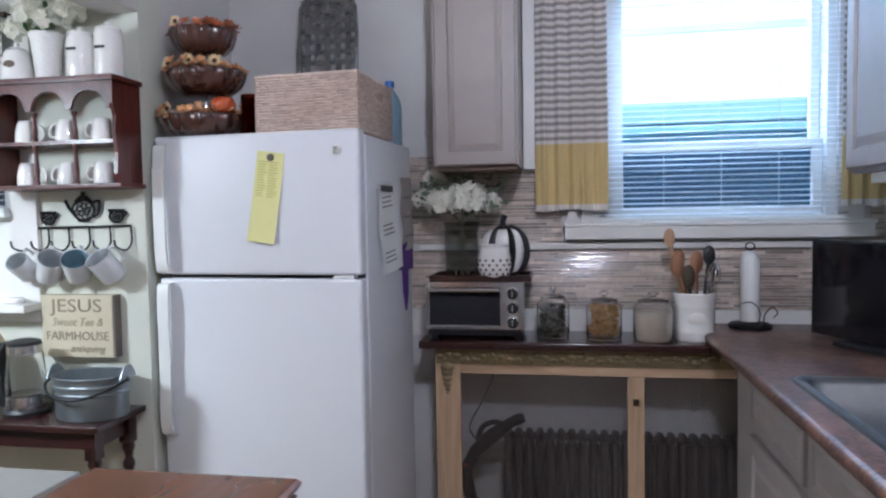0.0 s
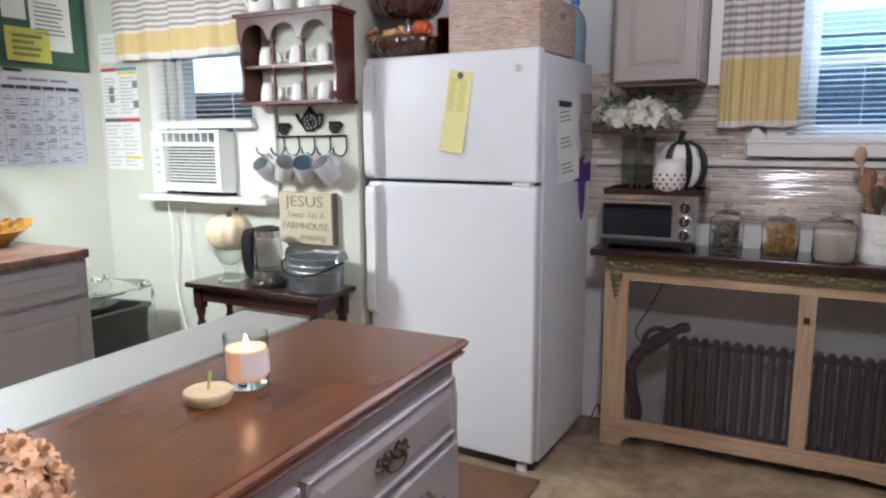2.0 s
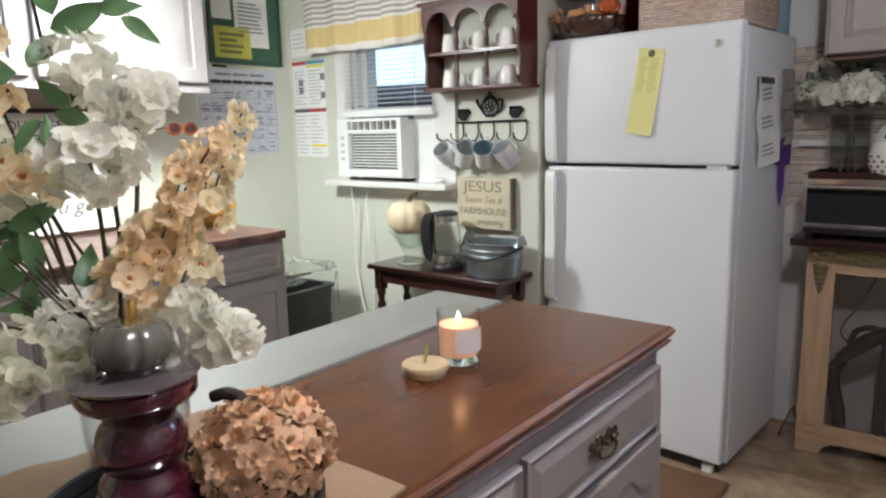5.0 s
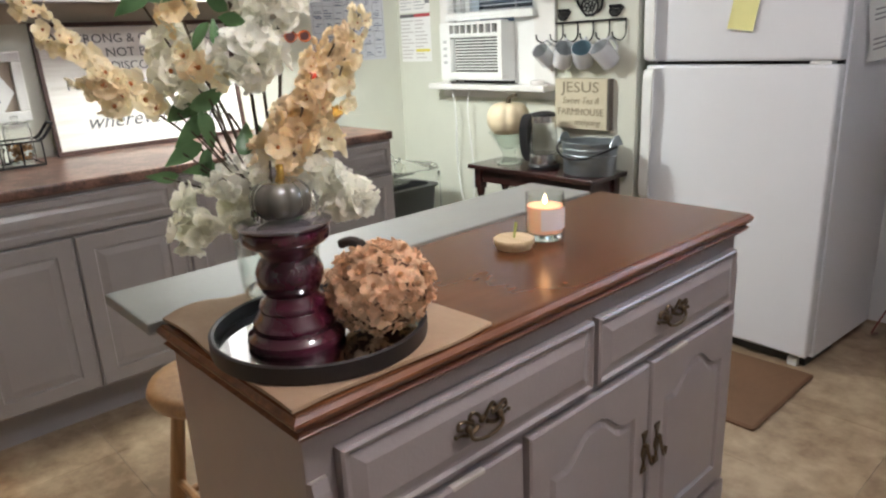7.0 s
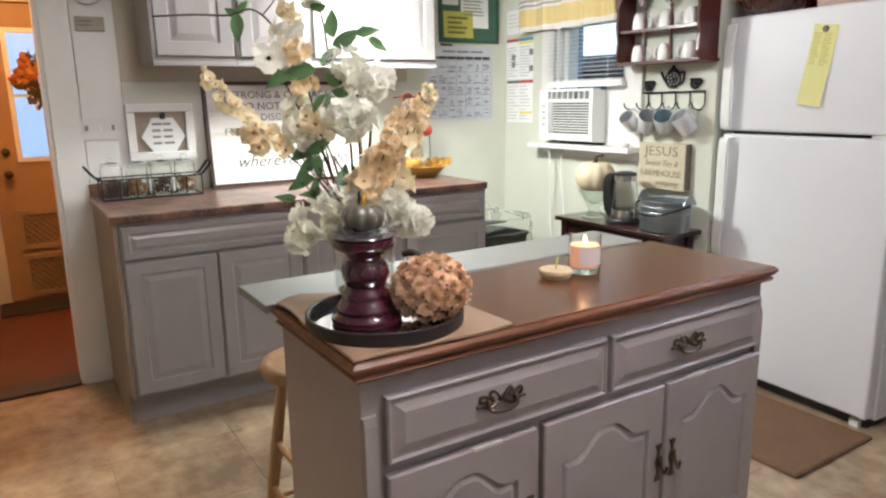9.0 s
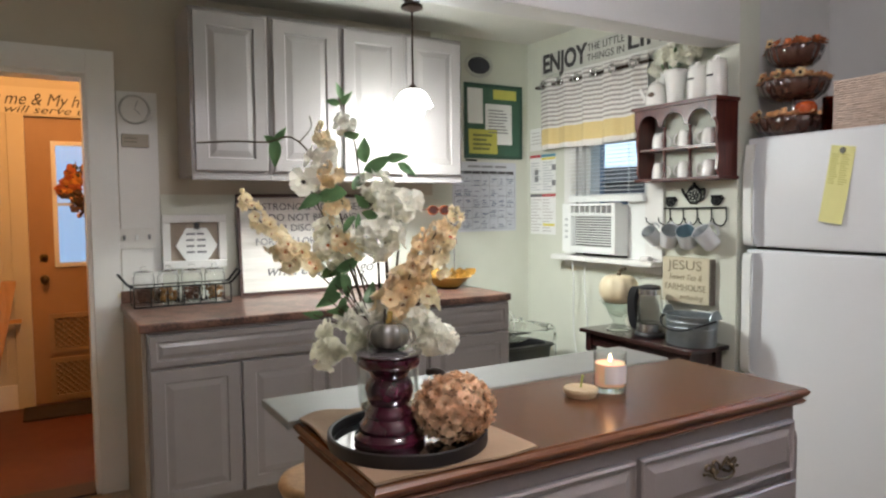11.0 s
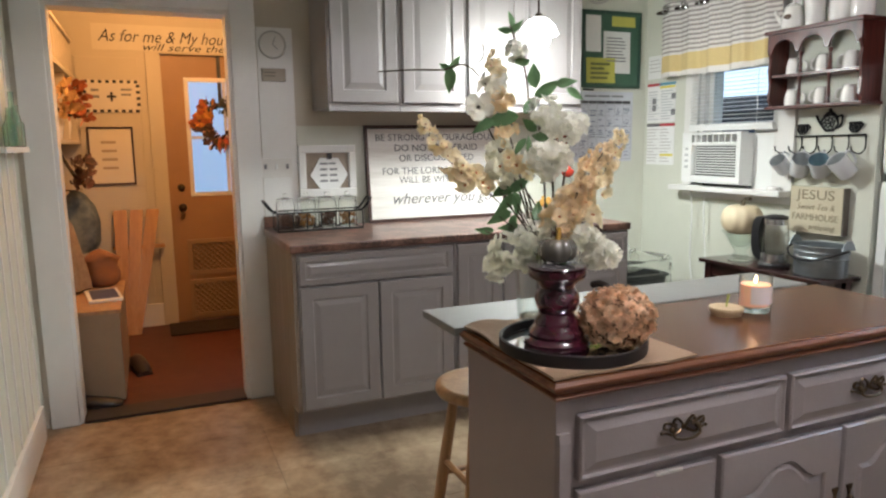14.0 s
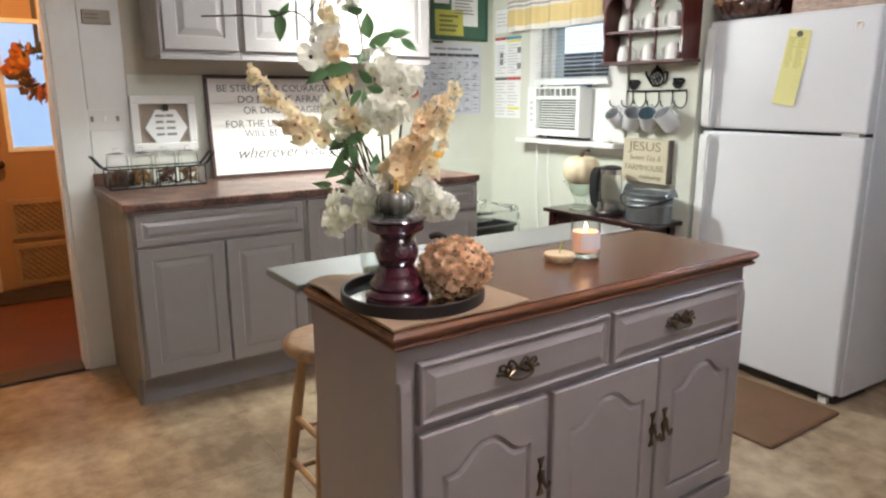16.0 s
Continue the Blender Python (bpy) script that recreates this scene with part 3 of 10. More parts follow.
part("apron", boxed(ax0 - 0.105, ax1 + 0.105, NA - 0.018, NA, az0 - 0.07, az0 - 0.029, 0.003), TRIM, wn2)
part("frame_side", boxed(ax0, ax0 + 0.03, NA, NA + 0.14, az0, az1), TRIM, wn2)
part("frame_side", boxed(ax1 - 0.03, ax1, NA, NA + 0.14, az0, az1), TRIM, wn2)
part("frame_head", boxed(ax0 + 0.03, ax1 - 0.03, NA, NA + 0.14, az1 - 0.03, az1), TRIM, wn2)
sash(wn2, ax0 + 0.032, ax1 - 0.032, 1.375, 1.73, NA + 0.03)
sash(wn2, ax0 + 0.032, ax1 - 0.032, 1.70, az1 - 0.032, NA + 0.07)
bl2 = thing("window_blind", "white slatted blind half raised above the air conditioner", "blind", (-2.11, NA, 1.40))
blind_slats(bl2, ax0 - 0.030, ax1 - 0.006, 1.412, 2.06, NA - 0.036, 0.0215, 9, 0.024)
part("stacked_slats", boxed(ax0 - 0.030, ax1 - 0.004, NA - 0.050, NA - 0.022, 1.388, 1.405, 0.003), WHITE_PLASTIC, bl2)
part("bottom_rail", boxed(ax0 - 0.034, ax1 + 0.004, NA - 0.052, NA - 0.021, 1.371, 1.387, 0.003), WHITE_PLASTIC, bl2)
part("head_rail", boxed(ax0 - 0.03, ax1 - 0.004, NA - 0.052, NA - 0.021, 2.062, 2.095, 0.003), WHITE_PLASTIC, bl2)
for x in (ax0 + 0.1, ax1 - 0.1):
    part("ladder_cord", tube(bmesh.new(), [(x, NA - 0.050, 1.385), (x, NA - 0.050, 2.07)], 0.0018, 5), WHITE_PLASTIC, bl2)

# outside: ground and the neighbour's house
slab("ground", -200, 200, -200, 200, -1.2, -1.0, mat("dark_lawn", (0.06, 0.08, 0.04), 0.9, vary=0.4, scale=3), "dark lawn outside", "ground")
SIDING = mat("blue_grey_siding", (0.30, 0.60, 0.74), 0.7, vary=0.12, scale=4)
house = thing("neighbour_house", "pale house with a low roof behind the window", "house", (1.2, 7.5, -1.0))
hw = bmesh.new()
for k in range(20):
    box(hw, -2.8, 5.0, 7.5 - 0.012 * (k % 2), 7.7, -1.0 + 0.16 * k, -1.0 + 0.16 * (k + 1) - 0.004)
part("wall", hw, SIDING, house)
part("gutter", boxed(-3.0, 5.2, 7.3, 7.49, 2.12, 2.24, 0.02), mat("teal_gutter", (0.34, 0.66, 0.76), 0.5, vary=0.1), house)
rf = bmesh.new()
loops(rf, [[(-3.0, 7.3, 2.25), (5.2, 7.3, 2.25), (5.2, 10.5, 2.9), (-3.0, 10.5, 2.9)], [(-3.0, 7.3, 2.20), (5.2, 7.3, 2.20), (5.2, 10.5, 2.85), (-3.0, 10.5, 2.85)]])
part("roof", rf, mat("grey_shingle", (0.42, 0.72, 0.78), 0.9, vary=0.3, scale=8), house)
for hx in (-2.3, 3.6):
    w = part("window", boxed(hx, hx + 0.9, 7.47, 7.488, 0.2, 1.5, 0.01), TRIM, house)
    part("pane", boxed(hx + 0.07, hx + 0.83, 7.462, 7.469, 0.27, 1.43), mat("dark_pane", (0.05, 0.07, 0.09), 0.1), w)
shed = thing("garage", "dark low garage outside the small window", "garage", (-7.0, 9.0, -1.0))
part("wall", boxed(-13.0, -4.2, 9.0, 12.0, -1.0, 1.80), mat("dark_garage_wall", (0.05, 0.065, 0.09), 0.8, vary=0.2, scale=3), shed)
rf = bmesh.new()
loops(rf, [[(-13.2, 8.8, 1.80), (-4.0, 8.8, 1.80), (-4.0, 12.2, 1.80), (-13.2, 12.2, 1.80)], [(-12.6, 9.4, 2.16), (-4.6, 9.4, 2.05), (-4.6, 11.6, 2.05), (-12.6, 11.6, 2.16)]])
part("roof", rf, mat("dark_roof", (0.04, 0.045, 0.055), 0.9, vary=0.3, scale=8), shed)
pale = thing("white_house", "blue-grey clapboard house beside the garage", "house", (-12.0, 8.4, -1.0))
hw = bmesh.new()
for k in range(30):
    box(hw, -15.0, -9.15, 8.4 - 0.015 * (k % 2), 8.9, -1.0 + 0.2 * k, -1.0 + 0.2 * (k + 1) - 0.005)
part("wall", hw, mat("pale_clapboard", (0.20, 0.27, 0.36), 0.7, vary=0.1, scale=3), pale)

sky_card = bmesh.new()
loops(sky_card, [[(-60, 40, -1), (-9, 40, -1), (-9, 40, 30), (-60, 40, 30)], [(-60, 40.1, -1), (-9, 40.1, -1), (-9, 40.1, 30), (-60, 40.1, 30)]])
solo("backdrop_sky", sky_card, glow("evening_blue_sky", (0.40, 0.66, 1.0), 0.62), "pale blue evening sky far behind the garage", "sky", (-36, 40, 0), kind="structure")

sky_card = bmesh.new()
loops(sky_card, [[(-8.9, 40, -1), (40, 40, -1), (40, 40, 34), (-8.9, 40, 34)], [(-8.9, 40.1, -1), (40, 40.1, -1), (40, 40.1, 34), (-8.9, 40.1, 34)]])
solo("backdrop_bright_sky", sky_card, glow("pale_cyan_sky", (0.54, 0.93, 1.0), 0.60), "pale cyan evening sky far behind the neighbour's house", "sky", (15, 40, 0), kind="structure")

# entry behind the doorway
EX = -4.72
wall_with_hole("wall_entry_back", "x", EX, -0.12, -1.75, 1.45, 0, 2.42, (-0.55, 0.30, 0, 1.985), ENTRY_WALL, "warm lit entry wall round the back door")
wall_with_hole("wall_entry_south", "y", -1.24, -0.1, EX, W - 0.131, 0, 2.42, None, ENTRY_WALL, "entry side wall")
wall_with_hole("wall_entry_north", "y", 1.35, 0.1, EX, W - 0.131, 0, 2.42, None, ENTRY_WALL, "entry side wall")
slab("ceiling_entry", EX - 0.12, W - 0.131, -1.75, 1.45, 2.42, 2.5, ENTRY_WALL, "entry ceiling", "ceiling")
slab("baseboard_entry", EX, EX + 0.018, -1.22, -0.64, 0.002, 0.17, TRIM, "white baseboard", "baseboard", 0.003)
slab("trim_entry_panel", EX, EX + 0.012, -1.10, -0.70, 0.24, 1.95, ENTRY_WALL, "shallow wall panel in the entry", "panel", 0.004)
DOOR_TAN = mat("tan_door_paint", (0.33, 0.19, 0.095), 0.5, vary=0.1, scale=10, bump=0.08)
bd = thing("door_2", "tan back door with four panes and a wreath", "door", (EX, -0.12, 0), kind="structure")
part("casing_side", boxed(EX, EX + 0.02, -0.65, -0.55, 0.002, 1.984, 0.004), ENTRY_WALL, bd)
part("casing_side", boxed(EX, EX + 0.02, 0.30, 0.40, 0.002, 1.984, 0.004), ENTRY_WALL, bd)
part("casing_head", boxed(EX, EX + 0.008, -0.65, 0.40, 1.985, 1.997, 0.002), ENTRY_WALL, bd)
leaf = bmesh.new()
DX = EX - 0.035
box(leaf, DX - 0.04, DX, -0.549, -0.40, 0.004, 1.984)
box(leaf, DX - 0.04, DX, 0.16, 0.299, 0.004, 1.984)
box(leaf, DX - 0.04, DX, -0.40, 0.16, 0.004, 0.955)
box(leaf, DX - 0.04, DX, -0.40, 0.16, 1.825, 1.984)
dl = part("door_leaf", leaf, DOOR_TAN, bd)
fr = bmesh.new()
for a, b, c, d in ((-0.40, -0.37, 0.955, 1.825), (0.13, 0.16, 0.955, 1.825), (-0.37, 0.13, 0.955, 0.985), (-0.37, 0.13, 1.795, 1.825), (-0.13, -0.11, 0.985, 1.795), (-0.37, -0.13, 1.38, 1.40), (-0.11, 0.13, 1.38, 1.40)):
    box(fr, DX - 0.02, DX + 0.012, a, b, c, d, 0.002)
part("glazing_bars", fr, TRIM, dl)
for a, b in ((-0.37, -0.13), (-0.11, 0.13)):
    for c, d in ((0.985, 1.38), (1.40, 1.795)):
        part("pane", boxed(DX - 0.012, DX - 0.008, a, b, c, d), GLASS, dl, "clear pane").visible_shadow = False
part("knob", ball(bmesh.new(), (DX + 0.055, -0.465, 0.878), 0.03, 14, 10), BRASS, bd, "brass door knob", True)
part("deadbolt", ball(bmesh.new(), (DX + 0.012, -0.465, 1.026), 0.026, 14, 10, (0.6, 1, 1)), BRASS, bd, "brass deadbolt", True)
# two lattice grates on the lower half of the door
for z0, z1 in ((0.36, 0.63), (0.03, 0.32)):
    gr = bmesh.new()
    for a, b, c, d in ((-0.45, 0.24, z0, z0 + 0.03), (-0.45, 0.24, z1 - 0.03, z1), (-0.45, -0.42, z0 + 0.03, z1 - 0.03), (0.21, 0.24, z0 + 0.03, z1 - 0.03)):
        box(gr, DX + 0.002, DX + 0.022, a, b, c, d)
    g = part("lattice_frame", gr, mat("brown_gate_wood", (0.32, 0.21, 0.12), 0.6, vary=0.15), bd)
    ls = bmesh.new()
    span, hh = 0.63, z1 - z0 - 0.06
    for k in range(-5, 17):
        for s in (1, -1):
            ya, yb = -0.42 + 0.042 * k, -0.42 + 0.042 * k + hh
            pa, pb = (ya, z0 + 0.03) if s > 0 else (ya, z1 - 0.03), (yb, z1 - 0.03) if s > 0 else (yb, z0 + 0.03)
            t0, t1 = max(0, (-0.42 - pa[0]) / hh), min(1, (0.21 - pa[0]) / hh)
            if t1 > t0:
                f = lambda t: (DX + (0.008 if s > 0 else 0.014), pa[0] + hh * t, pa[1] + (pb[1] - pa[1]) * t)
                tube(ls, [f(t0), f(t1)], 0.0055, 4)
    part("lattice", ls, mat("brown_gate_wood", (0.2, 0.14, 0.08)), g)
slab("sky_backdrop", -9.0, -8.95, -6, 6, -1, 6, glow("dusk_backdrop", (0.20, 0.38, 0.74), 0.45), "dusk blue distance behind the back door", "backdrop")

# ---- refrigerator ----
FRIDGE_TURN = -3.4


def turned_with_fridge(ob):
    """The refrigerator stands a little askew; what hangs on it turns with it about its front corner."""
    c = Matrix.Translation((FX1, FY, 0))
    ob.matrix_basis = c @ pose(0, 0, 0, 0, 0, FRIDGE_TURN) @ c.inverted() @ ob.matrix_basis
    return ob


FX0, FX1, FY, FZ = -1.290, -0.530, 2.250, 1.643


def refrigerator():
    f = thing("refrigerator", "white top-freezer refrigerator with papers on its door", "refrigerator", (FX1, FY, 0))
    part("body", boxed(FX0 + 0.004, FX1 - 0.003, FY + 0.075, NB - 0.085, 0.035, FZ - 0.012, 0.008), FRIDGE_WHITE, f)
    part("plinth", boxed(FX0 + 0.02, FX1 - 0.02, FY + 0.05, FY + 0.3, 0.004, 0.034), BLACK, f, "black kick grille")
    gas = bmesh.new()
    box(gas, FX0 + 0.012, FX1 - 0.012, FY + 0.062, FY + 0.0745, 0.05, FZ - 0.02)
    part("gasket", gas, GASKET, f, "dark door seal")
    for z0, z1 in ((1.158, FZ), (0.055, 1.145)):
        d = part("door", boxed(FX0, FX1, FY, FY + 0.061, z0, z1, 0.014, 3), FRIDGE_WHITE, f, smooth=True)
        h = bmesh.new()
        x = FX0 + 0.034
        if z0 > 1:
            pts = [(x - 0.004, FY - 0.006, 1.615), (x - 0.004, FY - 0.022, 1.605), (x - 0.002, FY - 0.030, 1.54), (x + 0.002, FY - 0.042, 1.50), (x + 0.006, FY - 0.044, 1.20), (x + 0.006, FY - 0.012, 1.165)]
        else:
            pts = [(x + 0.006, FY - 0.012, 1.130), (x + 0.006, FY - 0.044, 1.10), (x + 0.004, FY - 0.042, 0.85), (x, FY - 0.040, 0.62), (x, FY, 0.58)]
        loops(h, [[(p.x - 0.022, p.y, p.z), (p.x + 0.022, p.y, p.z), (p.x + 0.017, p.y + 0.018, p.z), (p.x - 0.017, p.y + 0.018, p.z)] for p in curve_points(pts, 6)])
        part("handle", h, WHITE_PLASTIC, d, "white bar handle", True, 60)
    part("hinge", boxed(FX1 - 0.10, FX1 - 0.03, FY + 0.006, FY + 0.05, 1.146, 1.157), WHITE_PLASTIC, f, "middle hinge plate")
    part("hinge_cover", boxed(FX1 - 0.11, FX1 - 0.02, FY + 0.03, FY + 0.10, FZ - 0.011, FZ + 0.004, 0.004), WHITE_PLASTIC, f, "top hinge cover")
    badge = bmesh.new()
    bmesh.ops.create_cone(badge, cap_ends=True, segments=24, radius1=0.017, radius2=0.015, depth=0.005, matrix=pose(-0.606, FY - 0.002, 1.573, 90))
    part("badge", badge, mat("bright_chrome_badge", (0.85, 0.85, 0.86), 0.28, metal=1.0), f, "round chrome badge", True)
    turned_with_fridge(f)
    for x in (FX0 + 0.06, FX1 - 0.06):
        part("foot", boxed(x - 0.02, x + 0.02, FY + 0.03, FY + 0.10, 0.0, 0.034, 0.006), WHITE_PLASTIC, f)


refrigerator()

# ---- island ----
IX, IXB = -0.42, -0.845     # front and back of the body
IY0, IY1 = 0.050, 1.312


def bail_pull(parent, y, z, x):
    """A pierced brass plate with a swinging bail."""
    pl = bmesh.new()
    for s in (-1, 1):
        # two open scrolls and a leaf tip on each wing, a rosette at the post
        tube(pl, curve_points([(x + 0.004, y, z + 0.003), (x + 0.006, y + s * 0.012, z + 0.020), (x + 0.005, y + s * 0.024, z + 0.027), (x + 0.004, y + s * 0.030, z + 0.018), (x + 0.004, y + s * 0.022, z + 0.012)], 5), 0.0034, 7)
        tube(pl, curve_points([(x + 0.004, y + s * 0.022, z + 0.006), (x + 0.006, y + s * 0.040, z + 0.018), (x + 0.005, y + s * 0.053, z + 0.020), (x + 0.004, y + s * 0.056, z + 0.010), (x + 0.004, y + s * 0.046, z + 0.006)], 5), 0.0034, 7)
        tube(pl, curve_points([(x + 0.004, y + s * 0.010, z - 0.002), (x + 0.005, y + s * 0.030, z - 0.010), (x + 0.005, y + s * 0.047, z - 0.004), (x + 0.004, y + s * 0.061, z - 0.001)], 5), [0.0045 - 0.0022 * k / 15 for k in range(16)], 7)
        ball(pl, (x + 0.008, y + s * 0.036, z + 0.004), 0.0080, 10, 6)
        ball(pl, (x + 0.005, y + s * 0.062, z - 0.001), 0.0042, 8, 6)
    ball(pl, (x + 0.004, y, z + 0.006), 0.0075, 10, 6, (0.6, 1.2, 1.0))
    pull = part("handle", pl, BRASS, parent, "ornate aged brass pull", True)
    b = bmesh.new()
    tube(b, curve_points([(x + 0.011, y - 0.036, z + 0.004), (x + 0.016, y - 0.035, z - 0.010), (x + 0.019, y - 0.014, z - 0.017), (x + 0.019, y + 0.014, z - 0.017), (x + 0.016, y + 0.035, z - 0.010), (x + 0.011, y + 0.036, z + 0.004)], 5), 0.0036, 8)
    part("bail", b, BRASS, pull, "", True)


def drop_pull(parent, y, z, x):
    pl = bmesh.new()
    pts = [(0.007 + 0.004 * math.cos(4 * math.pi * k / 15), -0.052 + 0.104 * k / 15) for k in range(16)]
    out = pts + [(-u, v) for u, v in reversed(pts)]
    loops(pl, [[(x, y + u, z + v) for u, v in out], [(x + 0.004, y + u * 0.9, z + v) for u, v in out]])
    ball(pl, (x + 0.007, y, z + 0.018), 0.008, 10, 6)
    p = part("handle", pl, BRASS, parent, "aged brass drop pull", True)
    b = bmesh.new()
    tube(b, curve_points([(x + 0.010, y, z + 0.02), (x + 0.02, y - 0.006, z - 0.005), (x + 0.017, y + 0.010, z - 0.03), (x + 0.014, y + 0.022, z - 0.014)], 5), 0.004, 7)
    part("drop", b, BRASS, p, "", True)


def moulded_top(x0, x1, y0, y1, z, steps):
    """A board whose edge steps out and in: rows of (overhang, height)."""
    bm = bmesh.new()
    rows = []
    for out, h in steps:
        rows.append([(x0 - out, y0 - out, z + h), (x1 + out, y0 - out, z + h), (x1 + out, y1 + out, z + h), (x0 - out, y1 + out, z + h)])
    return loops(bm, rows)


def island():
    f = thing("kitchen_island", "grey painted island cabinet with a red-brown oak top", "kitchen island", (-0.63, 0.69, 0))
    bm = bmesh.new()
    box(bm, IXB, IX, IY0, IY1, 0.075, 0.794, 0.003)
    part("body", bm, ISLAND_PAINT, f)
    b = bmesh.new()
    box(b, IXB + 0.01, IX + 0.018, IY0 - 0.012, IY1 + 0.014, 0.0, 0.074, 0.010, 3)
    part("plinth", b, ISLAND_PAINT, f)
    for y in (IY0 - 0.002, IY1 - 0.032):
        c = bmesh.new()
        loops(c, [[(IX + 0.001, y, z), (IX + d, y + 0.004, z), (IX + d, y + 0.030, z), (IX + 0.001, y + 0.034, z)] for z, d in ((0.09, 0.010), (0.11, 0.014), (0.70, 0.014), (0.72, 0.010))])
        part("corner_post", c, ISLAND_PAINT, f)
    tp = part("top", moulded_top(-0.835, -0.397, 0.036, 1.327, 0.842, ((0.0035, -0.0036), (0.0015, -0.0012), (-0.004, 0.0))), OAK, f, "mottled red-brown oak top")
    part("edge_moulding", moulded_top(-0.835, -0.397, 0.036, 1.327, 0.842, ((-0.012, -0.046), (-0.002, -0.044), (0.004, -0.036), (-0.004, -0.030), (0.004, -0.024), (0.010, -0.015), (0.010, -0.010), (0.004, -0.004))), OAK_EDGE, f, "reddish stepped oak edge")
    lf = boxed(-1.076, -0.849, 0.014, 1.300, 0.822, 0.844, 0.005)
    part("leaf", lf, mat("pale_grey_leaf_paint", (0.25, 0.246, 0.228), 0.55, vary=0.06, scale=10, bump=0.08), f, "pale grey drop leaf along the back")
    for y in (0.25, 1.08):
        tri = bmesh.new()
        loops(tri, [[(IXB - 0.004, y, 0.82), (-1.02, y, 0.82), (IXB - 0.004, y, 0.60)], [(IXB - 0.004, y + 0.02, 0.82), (-1.02, y + 0.02, 0.82), (IXB - 0.004, y + 0.02, 0.60)]])
        part("bracket", tri, ISLAND_PAINT, f)
    to = facing("+x", IX + 0.001)
    for y0, y1 in ((0.098, 0.690), (0.708, 1.290)):
        d = part("drawer", panel_front(to, y0, y1, 0.612, 0.756, 0.020, 0.006, groove=0.007, slope=0.022, field=0.002), ISLAND_PAINT, f)
        bail_pull(d, (y0 + y1) / 2 - 0.028, 0.686, IX + 0.025)
    for y0, y1, hy in ((0.096, 0.474, 0.452), (0.496, 0.900, 0.883), (0.911, 1.303, 0.936)):
        d = part("door", panel_front(to, y0, y1, 0.095, 0.588, 0.020, 0.054, 0.056, groove=0.008, slope=0.010, field=0.0005), ISLAND_PAINT, f)
        drop_pull(d, hy, 0.375, IX + 0.022)
    for y, z in ((0.30, 0.588), (0.985, 0.588)):
        part("paint_chip", boxed(IX + 0.010, IX + 0.0225, y, y + 0.075, z - 0.007, z + 0.0015, 0.002), mat("bare_chip", (0.60, 0.55, 0.50), 0.8, vary=0.2), f, "chipped paint on the door's top edge")


island()

# ---- west base cabinets and counter ----
BX = -2.167


def base_unit(y0, y1, label, drawers, doors, group="base cabinets under the west counter"):
    u = thing("base_cabinet", label, "cabinet", (-2.5, (y0 + y1) / 2, 0), group)
    part("body", boxed(W + 0.012, BX - 0.001, y0, y1, 0.150, 0.868, 0.002), GREY_PAINT, u)
    part("toe_kick", boxed(W + 0.02, BX - 0.115, y0 + 0.001, y1 - 0.001, 0.0, 0.149), GREY_PAINT, u)
    to = facing("+x", BX)
    for a, b in drawers:
        part("drawer", panel_front(to, a, b, 0.724, 0.853, 0.019, 0.026, groove=0.006, slope=0.014), GREY_PAINT, u)
    for a, b, t in doors:
        part("door", panel_front(to, a, b, 0.165, t, 0.019, 0.052, groove=0.007, slope=0.022), GREY_PAINT, u)
    return u


base_unit(-0.132, 0.600, "grey painted base cabinet with one drawer and two doors", [(-0.127, 0.588)], [(-0.127, 0.222, 0.714), (0.232, 0.588, 0.714)])
base_unit(0.602, 1.110, "grey painted base cabinet with two plain doors", [], [(0.614, 0.850, 0.855), (0.860, 1.100, 0.855)])
base_unit(1.112, 1.600, "grey painted base cabinet with a drawer over a door", [(1.124, 1.590)], [(1.124, 1.590, 0.708)])


def extruded_end():
    """The side board, notched at the foot for the toe space."""
    prof = [(W + 0.012, 0.0), (BX - 0.115, 0.0), (BX - 0.115, 0.149), (BX - 0.004, 0.149), (BX - 0.004, 0.868), (W + 0.012, 0.868)]
    return loops(bmesh.new(), [[(x, y, z) for x, z in prof] for y in (-0.152, -0.134)])


ct = thing("west_countertop", "brown stone-look laminate countertop with a low splash", "countertop", (-2.5, 0.72, 0.87))
part("top", boxed(W + 0.010, BX + 0.022, -0.162, 1.604, 0.867, 0.902, 0.007, 3), LAMINATE, ct, smooth=True)
part("splash", boxed(W + 0.011, W + 0.030, -0.158, 0.020, 0.9025, 0.962, 0.004), LAMINATE, ct)
part("end_panel", extruded_end(), wood("worn_side_panel", (0.17, 0.135, 0.10), (0.25, 0.205, 0.16), 0.6, axis=2, scale=5, coat=0), ct, "worn tan side panel")

# ---- west wall cabinets ----
UX = -2.53
for y0, y1 in ((0.122, 0.480), (0.481, 0.836), (0.837, 1.189), (1.190, 1.545)):
    u = thing("wall_cabinet", "grey painted wall cabinet with a raised-panel door", "cabinet", (-2.7, (y0 + y1) / 2, 1.495), "wall cabinets over the west counter")
    part("body", boxed(W + 0.007, UX - 0.001, y0, y1, 1.497, 2.252, 0.002), GREY_PAINT, u)
    part("door", panel_front(facing("+x", UX), y0 + 0.014, y1 - 0.014, 1.520, 2.232, 0.019, 0.058, groove=0.008, slope=0.026), GREY_PAINT, u)
    part("light_rail", boxed(UX - 0.03, UX + 0.004, y0, y1, 1.480, 1.4965, 0.003), GREY_PAINT, u)

